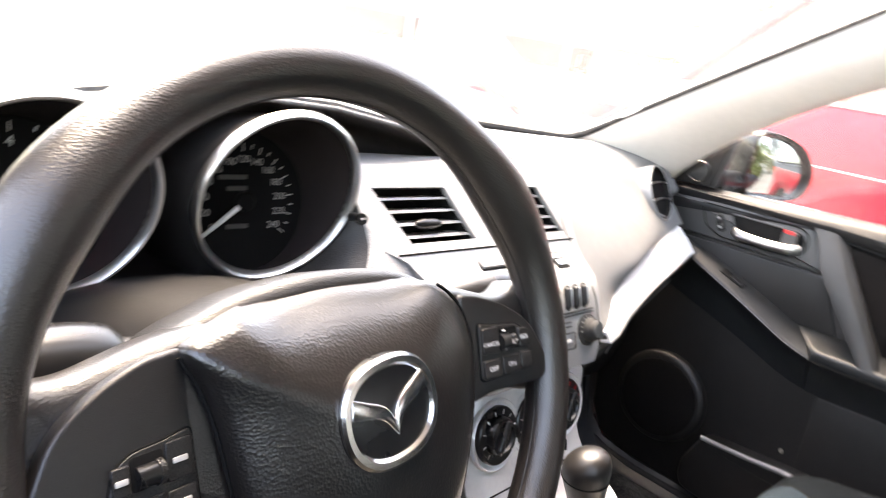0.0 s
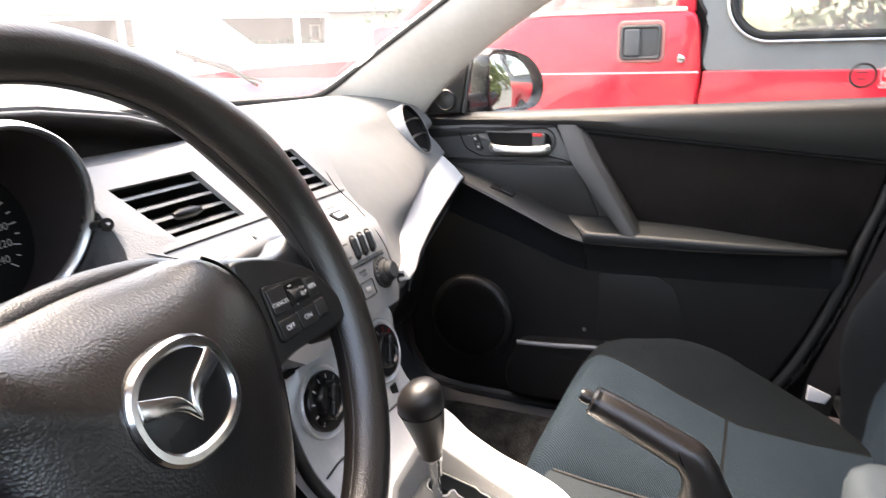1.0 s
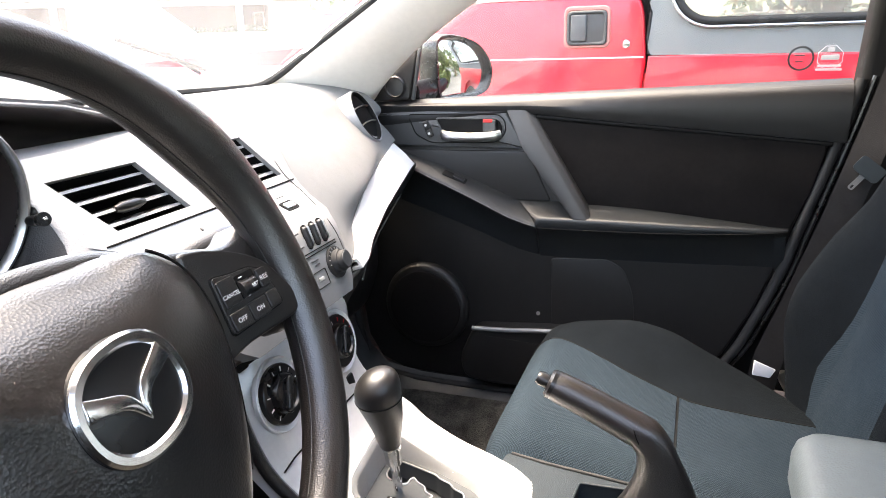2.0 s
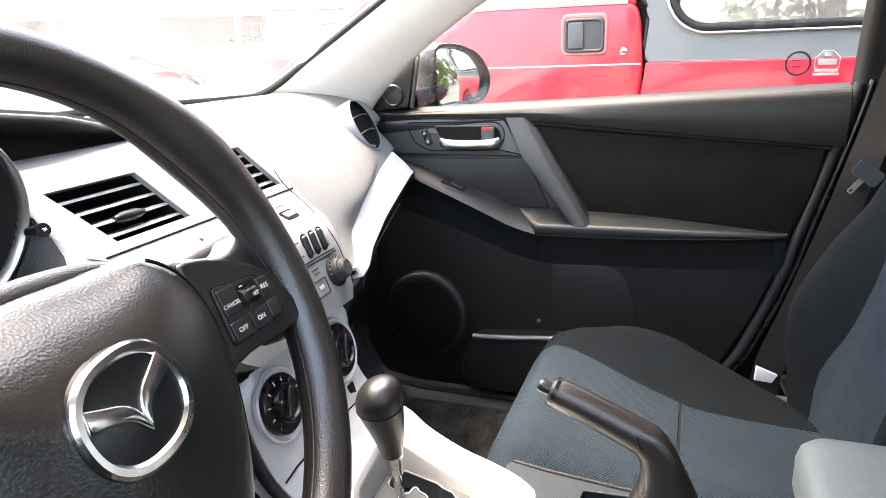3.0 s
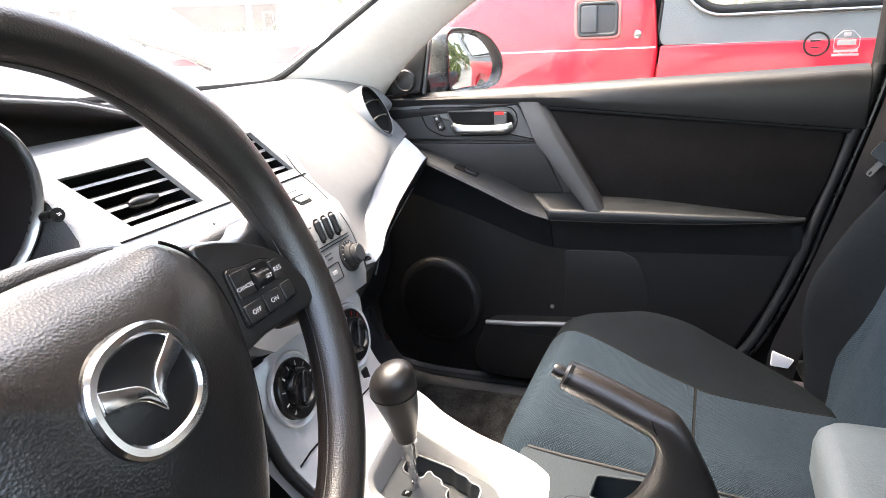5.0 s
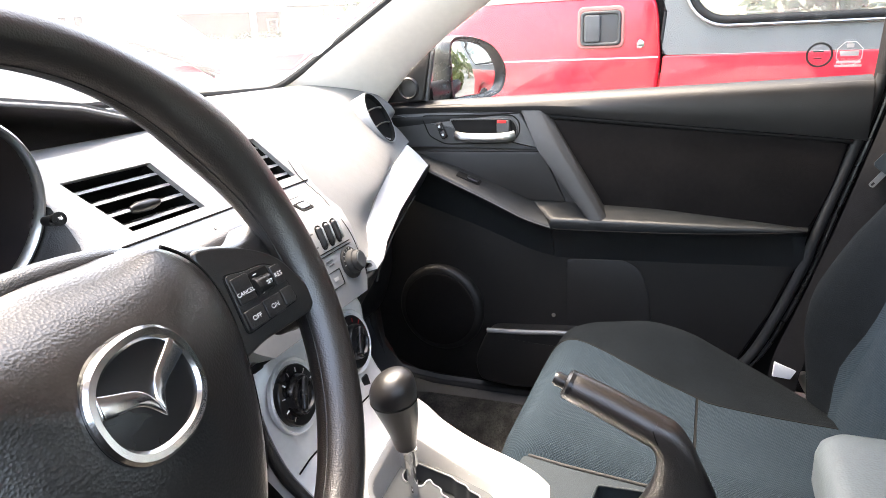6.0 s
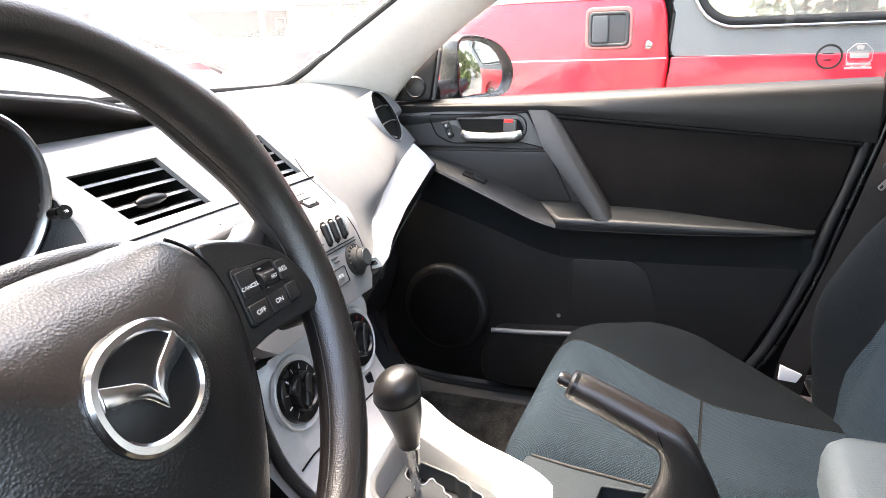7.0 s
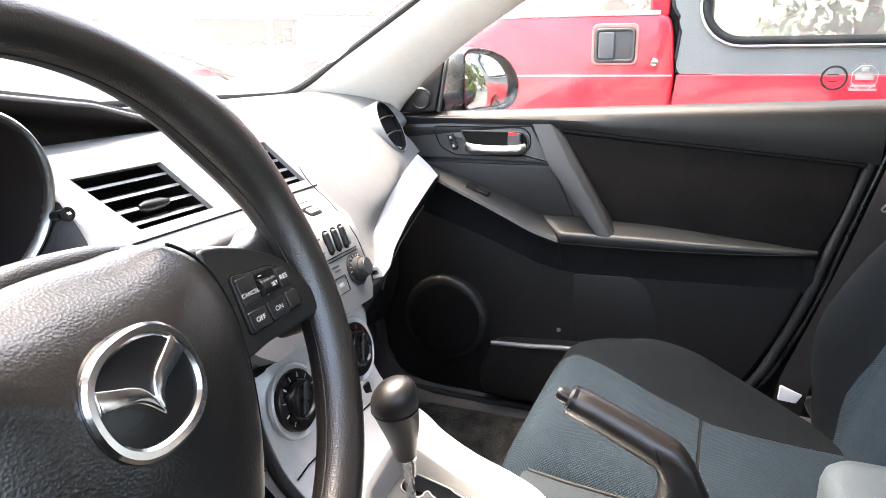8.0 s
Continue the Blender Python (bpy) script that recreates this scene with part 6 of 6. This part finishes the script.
for sgn in (1, -1):
    part("wing", sheet([[Vector((0.80 * sgn, y, z0)), Vector((0.87 * sgn, y, 0.72)), Vector((0.86 * sgn, y, 0.35))] for y, z0 in ((0.43, 0.93), (0.8, 0.87), (1.3, 0.81), (1.7, 0.68))], 0.01), CARBODY, shell, "white painted front wing")
for k, (a, b) in enumerate((((0.430, 0.535, 1.020), (0.235, 0.496, 1.066)), ((0.10, 0.70, 0.974), (-0.30, 0.645, 1.005)))):
    a, b = Vector(a), Vector(b)
    w = thing("wiper", a, "black windscreen wiper resting on the glass", "wiper", "windscreen wipers")
    part("wiper_arm", sweep([a + Vector((0, 0.02, 0)), a.lerp(b, 0.5) + Vector((0, 0.02, 0.012)), b + Vector((0, 0.012, 0))], 0.0038, 8), BLACK, w)
    part("wiper_blade", sweep([a.lerp(b, 0.1) + Vector((0.02, 0.012, 0)), b + (b - a) * 0.25 + Vector((0, 0.008, 0.0))], 0.003, 8), RUBBER, w)

# ---- the red off-road car alongside ----
offroad = thing("parked_car", (2.2, -0.3, 0), "red off-road car with a grey hardtop parked alongside", "car")
JX = 1.463
JS = lambda u, v, h=0.0: Vector((JX - h, u, v))
tub = [(-0.112, 0.999), (-0.100, 0.86), (-0.110, 0.45), (-0.15, 0.42), (-0.62, 0.42), (-0.68, 0.62), (-0.80, 0.78), (-1.16, 0.80), (-1.36, 0.72), (-1.44, 0.52), (-1.60, 0.46), (-1.66, 0.46), (-1.66, 0.999)]
body = part("rear_tub", plate(round_outline(tub, 0.006), JS, 0.08, 0.004, -0.08), OFFROADRED, offroad, "red painted body side")
part("body_core", box(JX + 0.03, JX + 1.44, -1.66, 1.85, 0.45, 0.985, 0.05), OFFROADRED, offroad, "red painted body")
dr = [(-0.096, 1.110), (-0.085, 1.150), (-0.06, 1.157), (0.30, 1.158), (0.90, 1.145), (0.90, 0.52), (0.84, 0.45), (-0.09, 0.45), (-0.094, 0.86), (-0.106, 0.99)]
jd = part("side_door", plate(round_outline(dr, 0.025), JS, 0.05, 0.010, -0.05), OFFROADRED, offroad, "red painted door")
part("door_sill_line", sweep([JS(0.88, 1.149, -0.004), JS(0.3, 1.161, -0.004), JS(-0.06, 1.160, -0.004)], 0.006, 8), PORCH, jd, "pale window sill moulding")
part("window_frame", plate(round_outline([(-0.082, 1.150), (-0.030, 1.150), (-0.028, 1.56), (-0.075, 1.56)], 0.01), JS, 0.03, 0.006, -0.045), OFFROADRED, jd, "red window frame")
part("window_frame", sweep([JS(-0.05, 1.56, -0.03), JS(0.24, 1.57, -0.03), JS(0.36, 1.53, -0.03), JS(0.80, 1.15, -0.03)], 0.02, 10), OFFROADRED, jd, "red window frame")
hb = part("handle_bezel", ring_plate(rounded(0.128, 0.112, 0.018, 5, 0.055, 1.079), rounded(0.108, 0.090, 0.012, 5, 0.055, 1.077), JS, 0.006, 0.003), surf("faded_pink_paint", (0.42, 0.17, 0.15), 0.45, mottle=(30, 0.15)), jd, "faded raised handle surround")
part("handle_frame", ring_plate(rounded(0.110, 0.092, 0.014, 5, 0.055, 1.077), rounded(0.092, 0.074, 0.010, 5, 0.055, 1.077), JS, 0.009, 0.003), DOORTRIM, hb, "black handle frame")
part("handle_well", plate(rounded(0.094, 0.076, 0.010, 5, 0.055, 1.077), JS, 0.002, 0.0005), DOORTRIM, hb, "dark grey handle recess")
part("paddle", plate(rounded(0.044, 0.072, 0.006, 4, 0.078, 1.077), JS, 0.010, 0.004), HANDLEGREY, hb, "grey paddle handle")
part("lock", lathe([(0.011, 0), (0.011, 0.003), (0.008, 0.006), (0.0, 0.0065)], lambda a, b, h: JS(-0.052 + a, 1.031 + b, h), 20), CHROME, jd, "chrome door lock")
part("pinstripe", plate([(0.89, 0.9905), (-0.100, 0.9945), (-0.100, 0.9983), (0.89, 0.9943)], JS, 0.0012, 0.0003), PORCH, jd, "white pinstripe")
# hardtop with a rounded window opening
top_o = round_outline([(-0.112, 1.0005), (-0.108, 1.04), (-0.116, 1.115), (-0.100, 1.165), (-0.088, 1.175), (-0.10, 1.60), (-0.18, 1.70), (-1.60, 1.70), (-1.66, 1.60), (-1.66, 1.0005)], 0.006, 4)
wo = rounded(1.25, 0.40, 0.095, 8, -0.800, 1.285)
bm = bmesh.new()


# side sheet as a frame: outer outline joined to the window outline
def frame_between(bm, outer, inner, put, h0, h1):
    k = 300
    def resample(ol):
        c = (sum(p[0] for p in wo) / len(wo), sum(p[1] for p in wo) / len(wo))
        pts = []
        for i in range(k):
            a = 2 * math.pi * i / k
            d = Vector((math.cos(a) * 1.4, math.sin(a) * 0.6))
            best = None
            for j in range(len(ol)):
                p, q = Vector(ol[j]) - Vector(c), Vector(ol[(j + 1) % len(ol)]) - Vector(c)
                e = q - p
                den = d.x * e.y - d.y * e.x
                if abs(den) < 1e-9:
                    continue
                t = (p.x * e.y - p.y * e.x) / den
                s = (p.x * d.y - p.y * d.x) / den
                if t > 0 and -1e-6 <= s <= 1 + 1e-6 and (best is None or t > best):
                    best = t
            pts.append((c[0] + d.x * best, c[1] + d.y * best))
        return pts
    o, i_ = resample(outer), resample(inner)
    skin(bm, [[put(*p, h0) for p in i_], [put(*p, h0) for p in o], [put(*p, h1) for p in o], [put(*p, h1) for p in i_], [put(*p, h0) for p in i_]], True, False)
    return i_


win_line = frame_between(bm, top_o, wo, JS, -0.04, -0.006)
jt = part("hardtop_side", bm, OFFROADGREY, offroad, "grey hardtop side")
part("front_edge", sweep([JS(u, v, -0.008) for u, v in ((-0.112, 1.005), (-0.107, 1.04), (-0.114, 1.112), (-0.108, 1.150), (-0.096, 1.170), (-0.088, 1.20), (-0.086, 1.55))], 0.0045, 10), RUBBER, jt)
part("window_rubber", sweep([JS(*p, -0.004) for p in win_line], 0.011, 10, True), RUBBER, jt, "black window rubber")
part("window_bead", sweep([JS(*p, 0.002) for p in inset(wo, -0.014)], 0.004, 8, True), SATIN, jt, "bright window bead")
part("rear_window", plate(inset(wo, -0.004), JS, 0.004, 0.001, -0.03), OFFROADGLASS, jt, "lightly tinted window glass")
part("door_window", plate([(-0.03, 1.15), (0.80, 1.14), (0.36, 1.53), (0.24, 1.57), (-0.04, 1.56)], JS, 0.004, 0.001, -0.034), OFFROADGLASS, jd, "clear door window glass")
part("hardtop_roof", box(JX + 0.03, JX + 1.47, -1.66, 0.55, 1.69, 1.76, 0.04), OFFROADGREY, offroad, "grey hardtop roof")
# far side: posts and rails only, so that the windows let the trees show
for y0, y1 in ((-1.66, -1.58), (-0.16, -0.10), (0.50, 0.58)):
    part("far_post", box(JX + 1.42, JX + 1.46, y0, y1, 0.98, 1.70, 0.01), OFFROADGREY, offroad)
part("hood", loft([[Vector((JX + x, y, z + dz)) for x, dz in ((0.14, -0.22), (0.13, -0.05), (0.20, 0.0), (0.74, 0.02), (1.28, 0.0), (1.35, -0.05), (1.34, -0.22))] for y, z in ((0.88, 1.10), (1.4, 1.075), (1.9, 1.04), (2.02, 0.98))]), OFFROADRED, offroad, "red painted bonnet")
# black backing added behind the door gap so that it stays dark
part("gap_backing", box(JX + 0.035, JX + 0.06, -0.19, -0.03, 0.95, 1.62, 0.005), RECESS, offroad, "black backing added to darken the door gap")
part("fender", box(JX - 0.02, JX + 0.22, 1.02, 2.05, 0.80, 0.88, 0.03), RUBBER, offroad, "black front wing")
part("windscreen_frame", sweep([Vector((JX + 0.04, 0.88, 1.08)), Vector((JX + 0.06, 0.34, 1.56)), Vector((JX + 1.42, 0.34, 1.56)), Vector((JX + 1.44, 0.88, 1.08))], 0.03, 10), OFFROADRED, offroad, "red windscreen frame")
for y in (1.55, -1.12):
    WP2 = lambda a, b, h, y=y: Vector((JX + 0.02 - h, y + a, 0.37 + b))
    wl_ = part("wheel", lathe([(0.37, -0.20), (0.37, -0.02), (0.345, 0.0), (0.22, 0.0), (0.20, -0.03), (0.0, -0.03)], WP2, 36), RUBBER, offroad, "black tyre on a steel rim")
    part("wheel_rim", lathe([(0.20, -0.03), (0.19, -0.01), (0.12, -0.035), (0.06, -0.01), (0.0, -0.01)], WP2, 28), SATIN, wl_)
for y in (1.55, -1.12):
    WP3 = lambda a, b, h, y=y: Vector((JX + 1.43 + h, y + a, 0.37 + b))
    part("wheel", lathe([(0.37, -0.20), (0.37, -0.02), (0.345, 0.0), (0.22, 0.0), (0.20, -0.03), (0.0, -0.03)], WP3, 36), RUBBER, offroad, "black tyre on a steel rim")

# ---- house with a porch, far ahead ----
house = thing("house", (19.5, 16.5, 0), "pale single-storey house with a shaded porch and white post", "house")
HM = Matrix.Translation((18.4, 16.0, 0)) @ Matrix.Rotation(math.atan2(-0.8, 0.6), 4, "Z")


def hp(bm):
    bmesh.ops.transform(bm, matrix=HM, verts=bm.verts)
    return bm


# along the front: x to the right, y into the house
part("wall", hp(box(-6.0, 3.40, 1.9, 9.0, 0, 2.45, 0.02)), WALLP, house, "grey-beige rendered porch wall")
part("wing_wall", hp(box(3.42, 9.0, 0.5, 9.0, 0, 2.35, 0.02)), PORCH, house, "white rendered wing wall")
part("porch_parapet", hp(box(-6.0, 3.40, -0.10, 0.10, 0, 1.36, 0.02)), PORCH, house, "white porch parapet")
part("porch_floor", hp(box(-6.0, 3.40, 0.102, 1.898, 0, 0.45, 0.02)), PORCH, house)
part("porch_ceiling", hp(box(-6.0, 3.40, 0.102, 1.898, 2.30, 2.40, 0.02)), WALLP, house)
part("porch_post", hp(box(2.36, 2.56, -0.09, 0.09, 1.362, 2.20, 0.02)), PORCH, house, "white porch post")
part("porch_post", hp(box(-3.10, -2.90, -0.09, 0.09, 1.362, 2.20, 0.02)), PORCH, house, "white porch post")
part("fascia", hp(box(-6.3, 3.55, -0.14, 0.14, 2.202, 2.36, 0.02)), PORCH, house, "white fascia board")
# invented panel that gives the bright diagonal edge left of the porch
slope = plane_of((0, -0.20, 0), (1, 0, 0), (0, 0, 1))
part("sloping_panel", hp(plate([(-2.6, 0.0), (1.10, 0.0), (1.10, 1.34), (0.05, 2.18), (-2.6, 2.18)], slope, 0.12, 0.01)), PORCH, house, "white sloping panel added for the bright diagonal beside the porch")
part("roof", hp(loft([[Vector((x, y, z)) for x, y in ((-6.5 + a, -0.4 + a), (9.4 - a, -0.4 + a), (9.4 - a, 9.4 - a), (-6.5 + a, 9.4 - a))] for a, z in ((0.0, 2.37), (0.0, 2.45), (4.4, 3.4))])), ROOFM, house, "pale shingled roof")
wf = part("house_window", hp(box(2.98, 3.36, 1.84, 1.90, 1.45, 2.05, 0.01)), PORCH, house, "white framed window")
part("pane", hp(box(3.04, 3.30, 1.80, 1.838, 1.51, 1.99, 0.005)), GLOSS, wf)
hedge_v, hedge_f = [], []
rnd = random.Random(5)
for i in range(900):
    u, z = rnd.uniform(-5.8, 3.3), 1.30 + 0.24 * rnd.random() ** 1.5
    c, w = Vector((u, 0.35 + rnd.uniform(-0.15, 0.2), z + 0.05 * math.sin(u * 3.1))), Vector((rnd.gauss(0, 1), rnd.gauss(0, 1), rnd.gauss(0, 1))).normalized()
    q = w.orthogonal().normalized()
    i0 = len(hedge_v)
    hedge_v += [HM @ (c - w * 0.09), HM @ (c + q * 0.05), HM @ (c + w * 0.09), HM @ (c - q * 0.05)]
    hedge_f.append((i0, i0 + 1, i0 + 2, i0 + 3))
me = bpy.data.meshes.new("hedge")
me.from_pydata(hedge_v, [], hedge_f)
me.materials.append(LEAF)
tagged(new("hedge", me), "low dark hedge planted along the porch", "hedge", kind="stuff")


# ---- trees ----
def tree(x, y, height, spread, seed, leaf_mat, label, low=0.35):
    rnd = random.Random(seed)
    t = thing("tree", (x, y, 0), label, "tree", "trees round the parking ground")
    trunk = sweep(spline([(x, y, 0), (x + 0.1, y, height * 0.3), (x - 0.05, y + 0.1, height * 0.6), (x, y, height * 0.9)], 5), lambda f: 0.16 * (1 - 0.85 * f) * height / 6, 10)
    clumps = []
    for i in range(26):
        a, r = rnd.uniform(0, 6.28), spread * rnd.uniform(0.25, 1.0)
        z = height * rnd.uniform(low, 1.0)
        r *= 1.0 - 0.55 * abs((z / height - 0.6)) * 1.6
        c = Vector((x + r * math.cos(a), y + r * math.sin(a), z))
        clumps.append((c, spread * rnd.uniform(0.18, 0.36)))
        sweep([(x, y, z * 0.7), c], lambda f: 0.035 * (1 - 0.8 * f), 6, bm=trunk)
    part("trunk", trunk, BARK, t, "grey-brown trunk and limbs")
    vts, fcs = [], []
    for c, r in clumps:
        for k in range(170):
            d = Vector((rnd.gauss(0, 1), rnd.gauss(0, 1), rnd.gauss(0, 0.8))).normalized() * r * rnd.uniform(0.3, 1.0) ** 0.6
            p = c + d
            u = Vector((rnd.gauss(0, 1), rnd.gauss(0, 1), rnd.gauss(0, 1))).normalized()
            w = u.orthogonal().normalized()
            s = rnd.uniform(0.05, 0.12)
            i0 = len(vts)
            vts += [p - u * s, p + w * s * 0.5, p + u * s, p - w * s * 0.5]
            fcs.append((i0, i0 + 1, i0 + 2, i0 + 3))
    me = bpy.data.meshes.new("crown")
    me.from_pydata(vts, [], fcs)
    me.materials.append(leaf_mat)
    ob = new("crown", me)
    under(ob, t)
    tagged(ob, "loose green leaf crown", kind="stuff")
    return t


for i, (x, y, h, s) in enumerate(((9.5, -1.8, 6.0, 2.4), (11.5, 1.6, 5.0, 2.2), (8.5, -5.0, 5.5, 2.3), (13, 5.0, 6.5, 2.6), (12.5, -8.5, 6, 2.6))):
    tree(x, y, h, s, 10 + i, LEAF, "leafy green tree beyond the parked car", 0.15)
for i, (x, y, h, s) in enumerate(((1.6, -6.5, 3.2, 0.9), (0.2, -9.5, 5.0, 2.0), (3.6, -10.5, 5.5, 2.2), (-2.5, -9, 5, 2.0))):
    tree(x, y, h, s, 30 + i, LEAF2 if i == 0 else LEAF, "yellow-green shrub behind the car" if i == 0 else "leafy green tree behind the car", 0.08)
